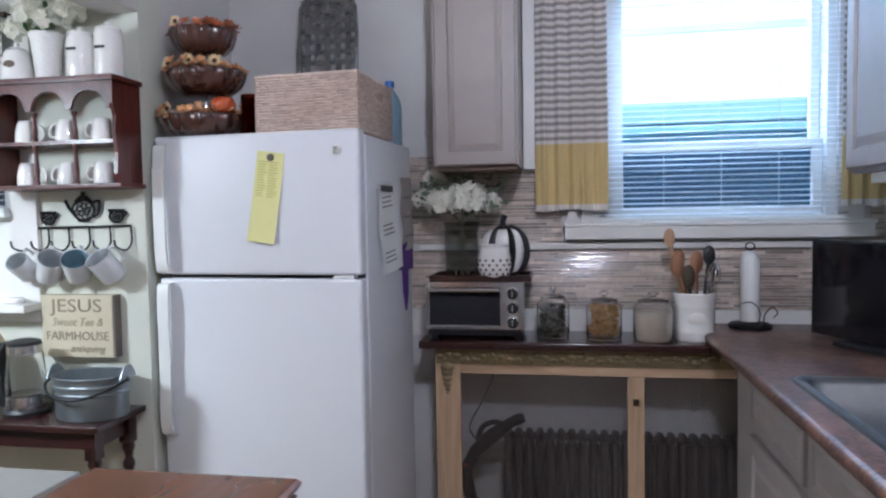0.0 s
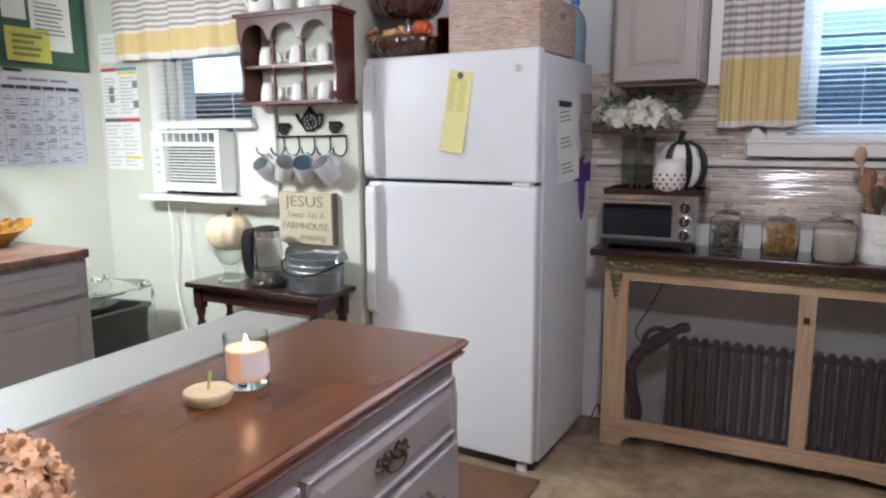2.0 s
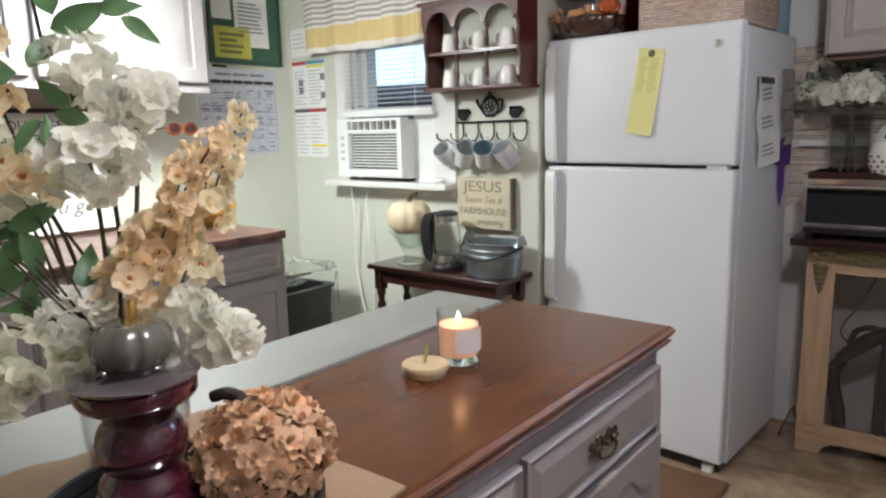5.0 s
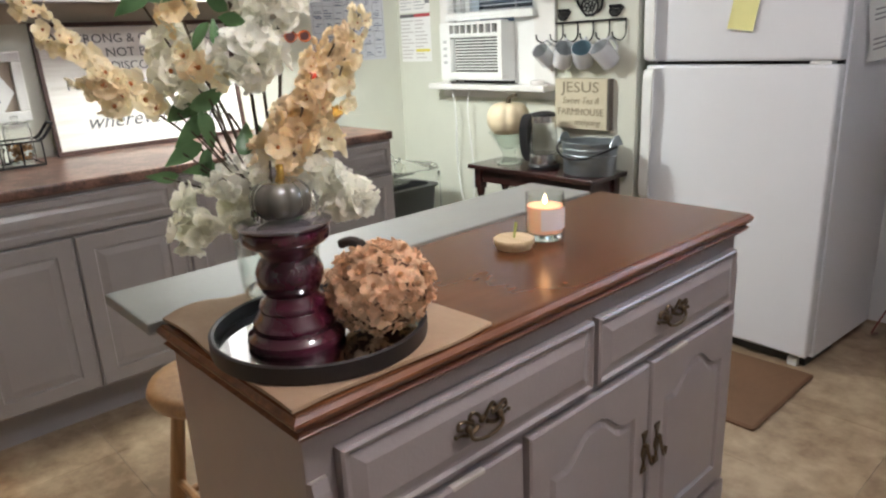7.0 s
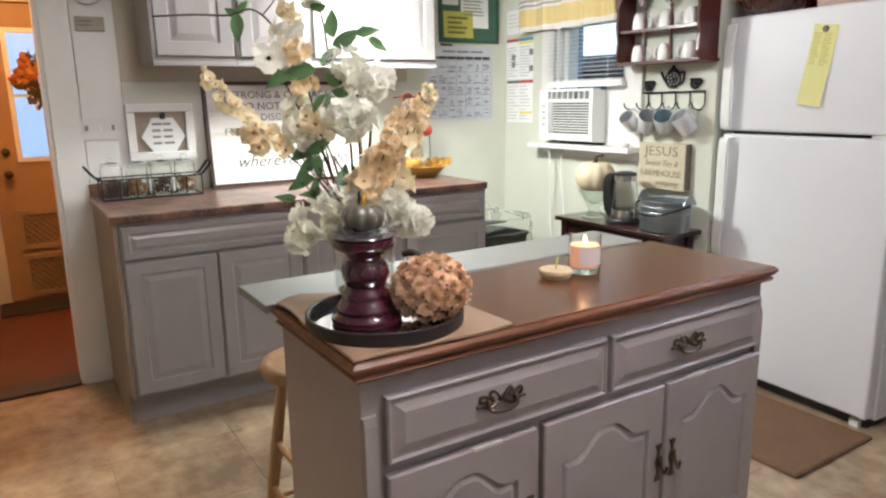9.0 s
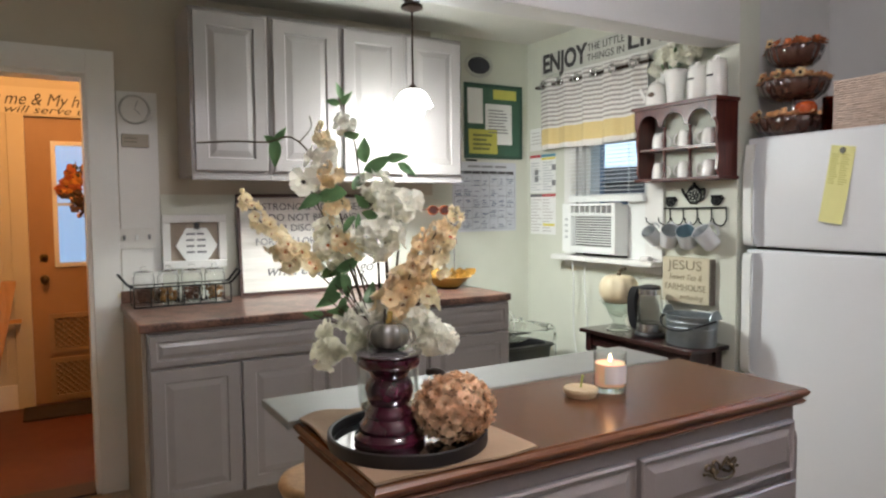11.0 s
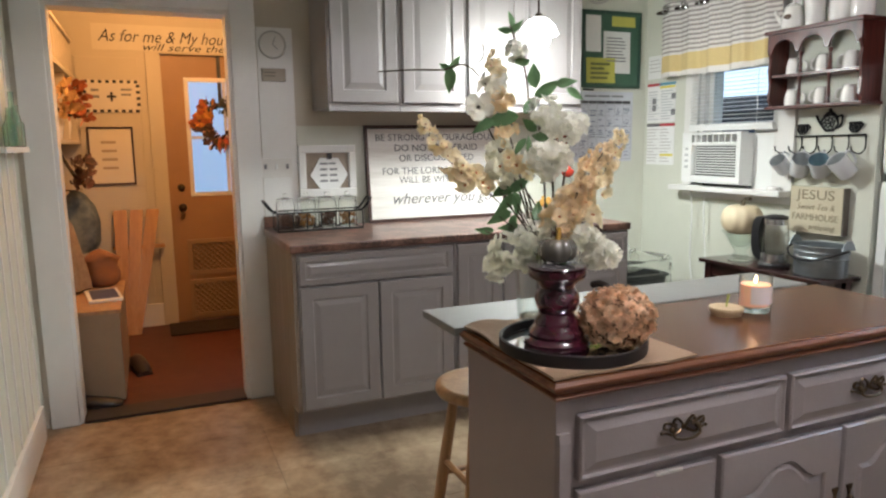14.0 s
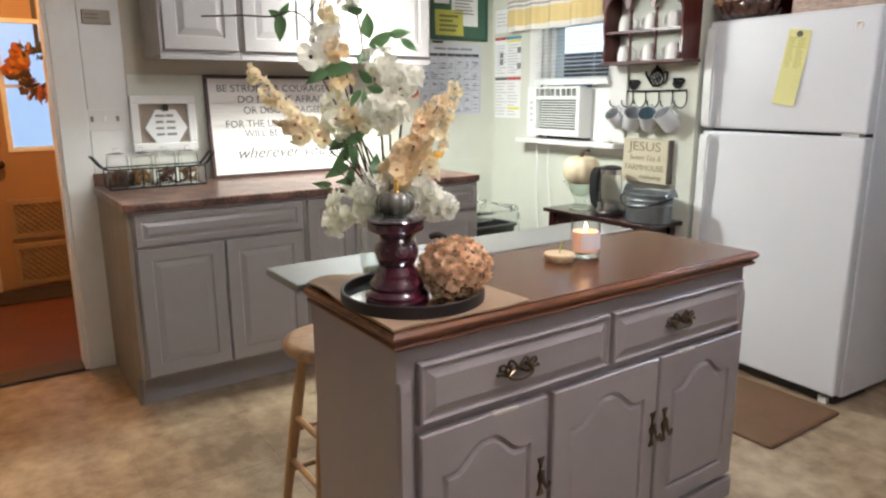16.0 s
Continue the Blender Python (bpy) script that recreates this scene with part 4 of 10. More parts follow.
# ---- north wall cabinet over the oven and east wall cabinet ----
u = thing("wall_cabinet", "taupe painted wall cabinet beside the window", "cabinet", (-0.21, 2.8, 1.53))
part("body", boxed(-0.358, -0.034, 2.66, NB - 0.002, 1.535, 2.40, 0.002), TAUPE_PAINT, u)
part("underside", boxed(-0.352, -0.040, 2.67, NB - 0.01, 1.520, 1.534), CAB_INSIDE, u, "brown unpainted underside")
part("door", panel_front(facing("-y", 2.659), -0.346, -0.042, 1.538, 2.385, 0.019, 0.050, groove=0.008, slope=0.016), TAUPE_PAINT, u)
part("end_strip", boxed(-0.428, -0.3595, 2.90, NB - 0.002, 1.602, 2.40, 0.003), TAUPE_PAINT, u)
for y0, y1 in ((1.92, 2.46), (1.37, 1.919)):
    u = thing("wall_cabinet", "taupe painted wall cabinet over the sink counter", "cabinet", (1.2, (y0 + y1) / 2, 1.46), "wall cabinets over the sink")
    part("body", boxed(1.03, EW - 0.002, y0, y1, 1.46, 2.35, 0.002), TAUPE_PAINT, u)
    part("door", panel_front(facing("-x", 1.029), y0 + 0.012, y1 - 0.012, 1.475, 2.34, 0.019, 0.055, groove=0.008, slope=0.026), TAUPE_PAINT, u)
uc = thing("under_cabinet_light", "slim white light bar under the wall cabinet", "light", (1.1, 2.1, 1.43))
part("housing", boxed(1.05, 1.13, 1.75, 2.36, 1.427, 1.459, 0.005), WHITE_PLASTIC, uc)

# ---- east base cabinets, counter and sink ----
EX0 = 0.715
for y0, y1, drs in ((1.815, 2.345, 1), (1.372, 1.814, 1)):
    u = thing("base_cabinet", "grey painted base cabinet below the sink counter", "cabinet", (1.0, (y0 + y1) / 2, 0), "base cabinets under the sink counter")
    part("body", boxed(EX0 + 0.001, EW - 0.004, y0, y1, 0.10, 0.70, 0.002), TAUPE_PAINT, u)
    part("face_frame", boxed(EX0 + 0.001, EX0 + 0.02, y0, y1, 0.701, 0.86), TAUPE_PAINT, u)
    part("toe_kick", boxed(EX0 + 0.05, EW - 0.01, y0 + 0.001, y1 - 0.001, 0, 0.099), GASKET, u)
    to = facing("-x", EX0)
    part("drawer", panel_front(to, y0 + 0.020, y1 - 0.020, 0.676, 0.838, 0.022, 0.030, groove=0.008, slope=0.014), TAUPE_PAINT, u)
    part("door", panel_front(to, y0 + 0.020, y1 - 0.020, 0.12, 0.650, 0.022, 0.05, groove=0.007, slope=0.022), TAUPE_PAINT, u)
SKX0, SKX1, SKY0, SKY1 = 0.715, 1.17, 1.40, 2.03
ec = thing("sink_countertop", "brown stone-look laminate countertop round the sink", "countertop", (1.0, 1.9, 0.86))
corners = lambda x0, x1, y0, y1, z: [(x0, y0, z), (x1, y0, z), (x1, y1, z), (x0, y1, z)]
edge_out, edge_in = (0.655, EW - 0.003, 0.94, NB - 0.004), (SKX0 + 0.02, SKX1 - 0.02, SKY0 + 0.02, SKY1 - 0.02)
tp = loops(bmesh.new(), [corners(*edge_in, 0.862), corners(*edge_out, 0.862), corners(*edge_out, 0.900), corners(*edge_in, 0.900), corners(*edge_in, 0.862)], close_first=False, close_last=False)
part("top", tp, LAMINATE, ec)
part("nosing", tube(bmesh.new(), [(0.655, 0.94, 0.881), (0.655, NB - 0.004, 0.881)], 0.019, 12), LAMINATE, ec, "", True)
part("leg_panel", boxed(EW - 0.60, EW - 0.58, 2.40, 2.65, 0, 0.861), TAUPE_PAINT, ec)
part("end_board", boxed(EX0 + 0.022, EW - 0.004, 1.356, 1.371, 0.0, 0.861), CAB_INSIDE, ec, "dark brown end board")
part("support_panel", boxed(1.10, EW - 0.004, 0.95, 0.97, 0.0, 0.861), CAB_INSIDE, ec, "brown support panel")


def rounded(x0, x1, y0, y1, r, z, n=5):
    pts = []
    for cx, cy, a0 in ((x1 - r, y1 - r, 0), (x0 + r, y1 - r, 90), (x0 + r, y0 + r, 180), (x1 - r, y0 + r, 270)):
        for k in range(n + 1):
            a = radians(a0 + 90 * k / n)
            pts.append((cx + r * math.cos(a), cy + r * math.sin(a), z))
    return pts


sk = thing("kitchen_sink", "brushed steel drop-in sink", "sink", (0.94, 1.72, 0.9))
sb = bmesh.new()
loops(sb, [rounded(SKX0, SKX1, SKY0, SKY1, 0.05, 0.9005), rounded(SKX0 + 0.004, SKX1 - 0.004, SKY0 + 0.004, SKY1 - 0.004, 0.05, 0.908),
           rounded(SKX0 + 0.026, SKX1 - 0.07, SKY0 + 0.03, SKY1 - 0.03, 0.06, 0.907), rounded(SKX0 + 0.034, SKX1 - 0.078, SKY0 + 0.04, SKY1 - 0.04, 0.06, 0.893),
           rounded(SKX0 + 0.045, SKX1 - 0.09, SKY0 + 0.05, SKY1 - 0.05, 0.06, 0.745), rounded(SKX0 + 0.07, SKX1 - 0.12, SKY0 + 0.08, SKY1 - 0.08, 0.05, 0.735)], close_first=False)
part("basin", sb, mat("brushed_sink_steel", (0.42, 0.43, 0.45), 0.32, metal=1.0, vary=0.15, scale=50), sk, "", True, 50)
part("drain", turned([(0.0, 0.0), (0.035, 0.0), (0.04, 0.004)], (0.92, 1.72, 0.7355), 20), GASKET, sk)
fa = bmesh.new()
lathe(fa, [(0.028, 0), (0.028, 0.02), (0.016, 0.03), (0.015, 0.06)], (1.135, 1.72, 0.908), 16)
tube(fa, curve_points([(1.135, 1.72, 0.96), (1.135, 1.72, 1.10), (1.08, 1.72, 1.16), (0.99, 1.72, 1.13), (0.975, 1.72, 1.09)], 6), 0.011, 10)
part("faucet", fa, CHROME, sk, "", True)

# ---- radiator cabinet with its top, and the radiator inside ----
RY = 2.70


def radiator_cabinet():
    f = thing("radiator_cabinet", "raw pine radiator cover with screened openings and gilt trim", "cabinet", (0.2, 2.8, 0))
    x0, x1 = -0.372, 0.860
    part("stile", boxed(x0, x0 + 0.098, RY, RY + 0.022, 0.11, 0.832, 0.002), PINE, f)
    part("stile", boxed(0.362, 0.422, RY, RY + 0.022, 0.121, 0.731, 0.002), PINE, f)
    part("stile", boxed(0.810, x1, RY, RY + 0.022, 0.11, 0.832, 0.002), PINE, f)
    rail = wood("pale_raw_pine_rail", (0.36, 0.235, 0.14), (0.50, 0.35, 0.22), 0.6, axis=0, scale=6, coat=0.0)
    part("rail", boxed(x0 + 0.099, 0.809, RY, RY + 0.022, 0.732, 0.832, 0.002), rail, f)
    # scalloped foot rail
    bm = bmesh.new()
    low = [(x0, 0.0), (x0 + 0.085, 0.0), (x0 + 0.10, 0.028), (x0 + 0.125, 0.046), (x0 + 0.17, 0.052)] + [(x0 + 0.17 + k * 0.08, 0.054) for k in range(1, 11)] + [(x1 - 0.085, 0.03), (x1 - 0.07, 0.0), (x1, 0.0)]
    rows = []
    for y in (RY - 0.006, RY + 0.020):
        rows.append([(u, y, v) for u, v in low] + [(x1, y, 0.109), (x0, y, 0.109)])
    loops(bm, rows)
    part("foot_rail", bm, rail, f, "scalloped foot rail")
    part("sub_rail", boxed(x0 + 0.099, 0.809, RY + 0.001, RY + 0.021, 0.110, 0.1205), rail, f)
    for x in (x0, x1 - 0.02):
        part("side_panel", boxed(x, x + 0.02, RY + 0.0225, NB - 0.03, 0.0, 0.832), PINE, f)
    # gilt carved moulding: a row of small leaves and beads
    gm = bmesh.new()
    box(gm, x0 + 0.004, x1, RY - 0.008, RY - 0.0005, 0.770, 0.828)
    k = 0
    x = x0 + 0.02
    while x < x1 - 0.02:
        ball(gm, (x, RY - 0.010, 0.799 + 0.010 * math.sin(k * 1.3)), 0.014, 8, 6, (1.0, 0.6, 0.75))
        ball(gm, (x + 0.017, RY - 0.009, 0.788 + 0.020 * (k % 2)), 0.0085, 6, 5, (1, 0.7, 1))
        x += 0.034
        k += 1
    part("gilt_moulding", gm, mat("worn_gilt", (0.26, 0.20, 0.105), 0.42, metal=0.5, vary=0.5, scale=70, bump=0.3, bump_scale=120), f, "worn gilt carved moulding", True)
    dr = bmesh.new()
    for k, (dz, w) in enumerate(((0.755, 0.030), (0.735, 0.026), (0.712, 0.022), (0.690, 0.017), (0.670, 0.012), (0.655, 0.007))):
        ball(dr, (x0 + 0.048, RY - 0.004, dz), w, 10, 6, (1, 0.35, 0.75))
    part("gilt_drop", dr, MATS["worn_gilt"], f, "gilt carved drop", True)
    # screens of fine wire
    for a, b in ((x0 + 0.10, 0.361), (0.423, 0.809)):
        sc = bmesh.new()
        n = int((b - a) / 0.0075)
        for k in range(n + 1):
            u = a + (b - a) * k / n
            box(sc, u - 0.0005, u + 0.0005, RY + 0.0135, RY + 0.0147, 0.122, 0.731)
        for k in range(82):
            v = 0.122 + 0.609 * k / 81
            box(sc, a, b, RY + 0.0125, RY + 0.0135, v - 0.0005, v + 0.0005)
        part("wire_screen", sc, mat("grey_wire", (0.13, 0.10, 0.085), 0.6, metal=0.2), f, "fine grey wire screen", kind="stuff")
    part("latch", boxed(0.380, 0.402, RY - 0.012, RY - 0.0005, 0.625, 0.650, 0.004), BRASS, f, "small brass latch")


radiator_cabinet()
rt = thing("radiator_shelf_top", "dark glossy wooden board on the radiator cover", "shelf", (0.2, 2.8, 0.835))
part("board", boxed(-0.43, 0.652, 2.655, NB - 0.012, 0.834, 0.864, 0.006, 3), DARK_WOOD, rt, smooth=True)


def radiator():
    f = thing("cast_iron_radiator", "dark grey cast iron column radiator", "radiator", (0.35, 2.82, 0))
    iron = mat("grey_radiator_paint", (0.075, 0.072, 0.076), 0.45, metal=0.2, vary=0.2, scale=30, bump=0.15)
    n = 22
    me = None
    for k in range(n):
        x = -0.10 + k * 0.0425
        if me is None:
            bm = bmesh.new()
            for y in (2.785, 2.825, 2.865):
                tube(bm, curve_points([(x, y, 0.06), (x, y, 0.25), (x, y, 0.45)], 3), [0.0145] * 7, 8)
            ball(bm, (x, 2.825, 0.462), 0.019, 10, 8, (1, 3.2, 1.1))
            ball(bm, (x, 2.825, 0.075), 0.022, 10, 8, (1, 3.0, 1.1))
            tube(bm, [(x - 0.0213, 2.825, 0.455), (x + 0.0213, 2.825, 0.455)], 0.014, 8)
            tube(bm, [(x - 0.0213, 2.825, 0.08), (x + 0.0213, 2.825, 0.08)], 0.014, 8)
            box(bm, x - 0.010, x + 0.010, 2.79, 2.86, 0.0, 0.06, 0.003)
            first = part("section", bm, iron, f, "", True)
            me = first.data
        else:
            o = new("section", me)
            o.parent = f
            o.location.x = k * 0.0425


radiator()

# ---- small mahogany side table ----
SX0, SX1, SY0, SY1, SZ = -2.060, -1.330, 1.985, 2.250, 0.700


def side_table():
    f = thing("side_table", "dark mahogany side table with turned legs", "side table", (-1.68, 2.07, 0))
    part("tabletop", boxed(SX0, SX1, SY0, SY1, SZ - 0.022, SZ, 0.006, 3), DARK_WOOD, f, smooth=True)
    ap = bmesh.new()
    for a, b, c, d in ((SX0 + 0.06, SX1 - 0.06, SY0 + 0.032, SY0 + 0.050), (SX0 + 0.06, SX1 - 0.06, SY1 - 0.05, SY1 - 0.032), (SX0 + 0.035, SX0 + 0.053, SY0 + 0.055, SY1 - 0.055), (SX1 - 0.053, SX1 - 0.035, SY0 + 0.055, SY1 - 0.055)):
        box(ap, a, b, c, d, SZ - 0.085, SZ - 0.0225, 0.002)
    part("apron", ap, DARK_WOOD, f)
    for x in (SX0 + 0.045, SX1 - 0.045):
        for y in (SY0 + 0.045, SY1 - 0.045):
            pr = [(0.014, 0.0), (0.017, 0.02), (0.013, 0.05)]
            for k in range(8):
                z = 0.07 + 0.058 * k
                pr += [(0.013, z), (0.020, z + 0.022), (0.020, z + 0.034), (0.013, z + 0.052)]
            pr += [(0.016, 0.545), (0.022, 0.565), (0.019, 0.58)]
            bm = turned(pr, (x, y, 0.0), 14)
            box(bm, x - 0.021, x + 0.021, y - 0.021, y + 0.021, 0.581, SZ - 0.0225, 0.002)
            part("leg", bm, DARK_WOOD, f, "turned leg", True)


side_table()

# ---- air conditioner ----


def air_conditioner():
    x0, x1, y0, z0, z1 = -2.412, -1.985, 2.165, 1.072, 1.362
    f = thing("air_conditioner", "white window air conditioner on the sill", "air conditioner", (-2.12, 2.2, z0))
    part("housing", boxed(ax0 + 0.035, x1 - 0.006, y0 + 0.055, NA + 0.32, z0 + 0.004, z1 - 0.008, 0.006), WHITE_PLASTIC, f)
    part("foot_bar", boxed(ax0 + 0.04, x1 - 0.01, y0 + 0.1, NA + 0.1, az0, z0 + 0.0035), GASKET, f)
    fr = bmesh.new()
    gx0 = x0 + 0.075
    for a, b, c, d in ((x0, gx0, z0 + 0.012, z1), (x1 - 0.028, x1, z0 + 0.012, z1), (gx0, x1 - 0.028, z0 + 0.012, z0 + 0.05), (gx0, x1 - 0.028, z1 - 0.014, z1), (gx0, x1 - 0.028, z1 - 0.068, z1 - 0.056)):
        box(fr, a, b, y0, y0 + 0.054, c, d, 0.004)
    g = part("front_panel", fr, WHITE_PLASTIC, f)
    # black sheet stands for the shade in the opening
    part("grille_back", boxed(gx0, x1 - 0.028, y0 + 0.036, y0 + 0.050, z0 + 0.05, z1 - 0.014), BLACK, f, "black sheet for the shade behind the slats")
    me = None
    for k in range(13):
        z = z0 + 0.060 + k * 0.0142
        if me is None:
            first = part("slat", boxed(gx0, x1 - 0.028, y0 + 0.006, y0 + 0.034, z, z + 0.0058), WHITE_PLASTIC, f)
            me = first.data
        else:
            o = new("slat", me)
            o.parent = f
            o.location.z = k * 0.0142
    for k in range(7):
        xx = gx0 + 0.02 + k * (x1 - 0.05 - gx0) / 7
        part("louvre", boxed(xx, xx + 0.010, y0 + 0.004, y0 + 0.030, z1 - 0.055, z1 - 0.0145), WHITE_PLASTIC, f)
    for k in range(4):
        part("button", boxed(x0 + 0.026, x0 + 0.052, y0 - 0.003, y0 - 0.0003, z0 + 0.09 + k * 0.034, z0 + 0.105 + k * 0.034, 0.002), mat("grey_plastic", (0.45, 0.46, 0.46), 0.5, vary=0.1), f)
    part("side_curtain", boxed(x1 - 0.005, ax1 - 0.031, NA + 0.002, NA + 0.014, az0, 1.374), WHITE_PLASTIC, f, "white accordion side panel")
    cord = bmesh.new()
    tube(cord, curve_points([(x0 + 0.05, y0 + 0.06, z0 + 0.03), (x0 + 0.03, y0 + 0.05, z0 - 0.03), (x0 + 0.055, NA - 0.06, 0.90), (x0 + 0.025, NA - 0.03, 0.6), (x0 + 0.09, NA - 0.03, 0.33), (x0 + 0.12, NA - 0.02, 0.30)], 8), 0.004, 7)
    tube(cord, curve_points([(x0 + 0.14, y0 + 0.09, z0 - 0.005), (x0 + 0.135, NA - 0.05, 0.95), (x0 + 0.145, NA - 0.03, 0.6), (x0 + 0.12, NA - 0.02, 0.33)], 8), 0.0035, 7)
    part("cord", cord, WHITE_PLASTIC, f, "white power cord hanging to the outlet", True)


air_conditioner()

# ---- stool and mat ----


def stool():
    f = thing("wooden_stool", "honey-coloured round wooden stool", "stool", (-1.06, 0.21, 0))
    cx, cy = -1.06, 0.21
    part("seat", turned([(0, 0.566), (0.12, 0.566), (0.15, 0.575), (0.155, 0.59), (0.15, 0.602), (0.13, 0.606), (0, 0.600)], (cx, cy, 0), 36), STOOL_WOOD, f, "", True, 60)
    legs = []
    for k in range(4):
        a = radians(45 + 90 * k)
        p, q = (cx + 0.10 * math.cos(a), cy + 0.10 * math.sin(a), 0.567), (cx + 0.19 * math.cos(a), cy + 0.19 * math.sin(a), 0.0)
        legs.append((Vector(p), Vector(q)))
        part("leg", tube(bmesh.new(), [p, Vector(p).lerp(Vector(q), 0.5), q], [0.015, 0.019, 0.014], 10), STOOL_WOOD, f, "", True)
    for k in range(4):
        for t in ((0.5, 0.75) if k % 2 else (0.42, 0.68)):
            a, b = legs[k], legs[(k + 1) % 4]
            part("rung", tube(bmesh.new(), [a[0].lerp(a[1], t), b[0].lerp(b[1], t)], 0.010, 8), STOOL_WOOD, f, "", True)


stool()
mt = bmesh.new()
loops(mt, [rounded(-1.25, -0.488, 1.722, 2.24, 0.012, 0.002), rounded(-1.25, -0.488, 1.722, 2.24, 0.012, 0.009), rounded(-1.24, -0.498, 1.732, 2.23, 0.010, 0.014)])
solo("floor_mat", mt, mat("brown_rubber_mat", (0.15, 0.075, 0.036), 0.75, vary=0.2, scale=60, bump=0.3, bump_scale=200), "brown cushioned mat in front of the refrigerator", "mat", (-0.86, 1.96, 0))

# ---- pendant lamp and ceiling lamp ----
pd = thing("pendant_lamp", "lit pendant lamp with a bronze canopy and a bare frosted globe", "lamp", (PENDANT[0], PENDANT[1], CEIL_L))
px, py, pz = PENDANT
BRONZE = mat("dark_bronze", (0.05, 0.03, 0.022), 0.4, metal=0.8, vary=0.2)
part("canopy", turned([(0, 0.0), (0.090, 0.0), (0.094, -0.015), (0.070, -0.035), (0.040, -0.060), (0.034, -0.075), (0.050, -0.085), (0.052, -0.100), (0.012, -0.115), (0, -0.115)], (px, py, CEIL_L - 0.001), 28), BRONZE, pd, "dark bronze canopy", True)
part("rod", tube(bmesh.new(), [(px, py, CEIL_L - 0.07), (px, py, pz + 0.10)], 0.005, 8), BRONZE, pd)
part("shade", turned([(0.028, 0.100), (0.050, 0.088), (0.076, 0.056), (0.090, 0.026), (0.092, 0.025), (0.079, 0.059), (0.052, 0.092), (0.028, 0.104)], (px, py, pz), 36), glow("lit_frosted_shade", (0.95, 1.0, 0.97), 7.0), pd, "small glowing frosted shade", True)
part("socket", turned([(0, 0.13), (0.014, 0.125), (0.026, 0.10), (0.026, 0.065), (0.02, 0.062), (0, 0.062)], (px, py, pz), 18), BRONZE, pd, "", True)
gl = part("globe", ball(bmesh.new(), (px, py, pz), 0.052, 20, 14), glow("lit_frosted_globe", (0.95, 1.0, 0.97), 60.0), pd, "glowing frosted globe", True)
gl.visible_shadow = False
cl = thing("ceiling_lamp", "round white flush ceiling lamp", "lamp", (0.28, 0.50, CEIL_R))
part("base", turned([(0, 0), (0.15, 0), (0.15, -0.03), (0, -0.03)], (0.28, 0.50, CEIL_R - 0.001), 28), WHITE_PLASTIC, cl)
dm = part("diffuser", turned([(0.14, -0.032), (0.135, -0.06), (0.10, -0.085), (0.05, -0.097), (0, -0.10)], (0.28, 0.50, CEIL_R - 0.001), 28), glow("lit_diffuser", (1.0, 0.92, 0.88), 5.0), cl, "glowing diffuser", True)
dm.visible_shadow = False

# ---- small shape helpers ----


def sheet(to, u0, u1, v0, v1, thick=0.0012, curl=0.0):
    """A sheet of paper or card on the plane of to(), its lower edge lifting by curl."""
    bm = bmesh.new()
    rows = []
    for k in range(7):
        v = v0 + (v1 - v0) * k / 6
        c = curl * (1 - k / 6) ** 2
        rows.append([to(u0, v, 0.0008 + c), to(u1, v, 0.0008 + c), to(u1, v, 0.0008 + c + thick), to(u0, v, 0.0008 + c + thick)])
    return loops(bm, rows)


def bars(parent, to, u0, u1, v0, v1, rows, material, fill=0.45, seed=1, out=0.0026, ragged=0.35, cols=1):
    """Lines of writing too small to read, as plain bars."""
    rnd = random.Random(seed)
    bm = bmesh.new()
    step = (v1 - v0) / rows
    for c in range(cols):
        a0, a1 = u0 + (u1 - u0) * c / cols, u0 + (u1 - u0) * (c + 0.92) / cols
        for k in range(rows):
            v = v0 + step * (k + 0.3)
            e = a1 - (a1 - a0) * ragged * rnd.random()
            p = [to(a0, v, out), to(e, v, out), to(e, v + step * fill, out), to(a0, v + step * fill, out)]
            q = [to(a0, v, out + 0.0004), to(e, v, out + 0.0004), to(e, v + step * fill, out + 0.0004), to(a0, v + step * fill, out + 0.0004)]
            loops(bm, [p, q])
    return part("writing", bm, material, parent, "lines of small unreadable writing", kind="stuff")


def drape(x0, x1, y, z0, z1, waves, amp, seed=1, flare=0.0, n=90, rows=12):
    """A hanging cloth in soft folds, with a thickness."""
    rnd = random.Random(seed)
    ph = [rnd.uniform(0, 6.28) for _ in range(3)]
    bm = bmesh.new()
    front, back = [], []
    for r in range(rows + 1):
        t = r / rows
        z = z0 + (z1 - z0) * t
        fr, bk = [], []
        for k in range(n + 1):
            s = k / n
            w = math.sin(2 * math.pi * waves * s + ph[0] + 0.3 * math.sin(5 * s + ph[1])) + 0.35 * math.sin(2 * math.pi * waves * 2.3 * s + ph[2] + t)
            x = x0 + (x1 - x0) * s + flare * (s - 0.5) * (1 - t)
            yy = y + amp * w * (0.75 + 0.35 * (1 - t))
            zz = z + (0.004 * math.sin(9 * s + ph[1]) if r == 0 else 0)
            fr.append(bm.verts.new((x, yy, zz)))
            bk.append(bm.verts.new((x, yy + 0.0025, zz)))
        front.append(fr)
        back.append(bk)
    for g in (front, back):
        for a, b in zip(g, g[1:]):
            for k in range(n):
                bm.faces.new((a[k], a[k + 1], b[k + 1], b[k]))
    for a, b in ((front[0], back[0]), (front[-1], back[-1])):
        for k in range(n):
            bm.faces.new((a[k], a[k + 1], b[k + 1], b[k]))
    for e in (0, n):
        for r in range(rows):
            bm.faces.new((front[r][e], front[r + 1][e], back[r + 1][e], back[r][e]))
    return bm


def basis(d):
    d = Vector(d).normalized()
    a = d.cross(Vector((0, 0, 1)) if abs(d.z) < 0.9 else Vector((1, 0, 0))).normalized()
    return d, a, d.cross(a)


RJ = random.Random(9)


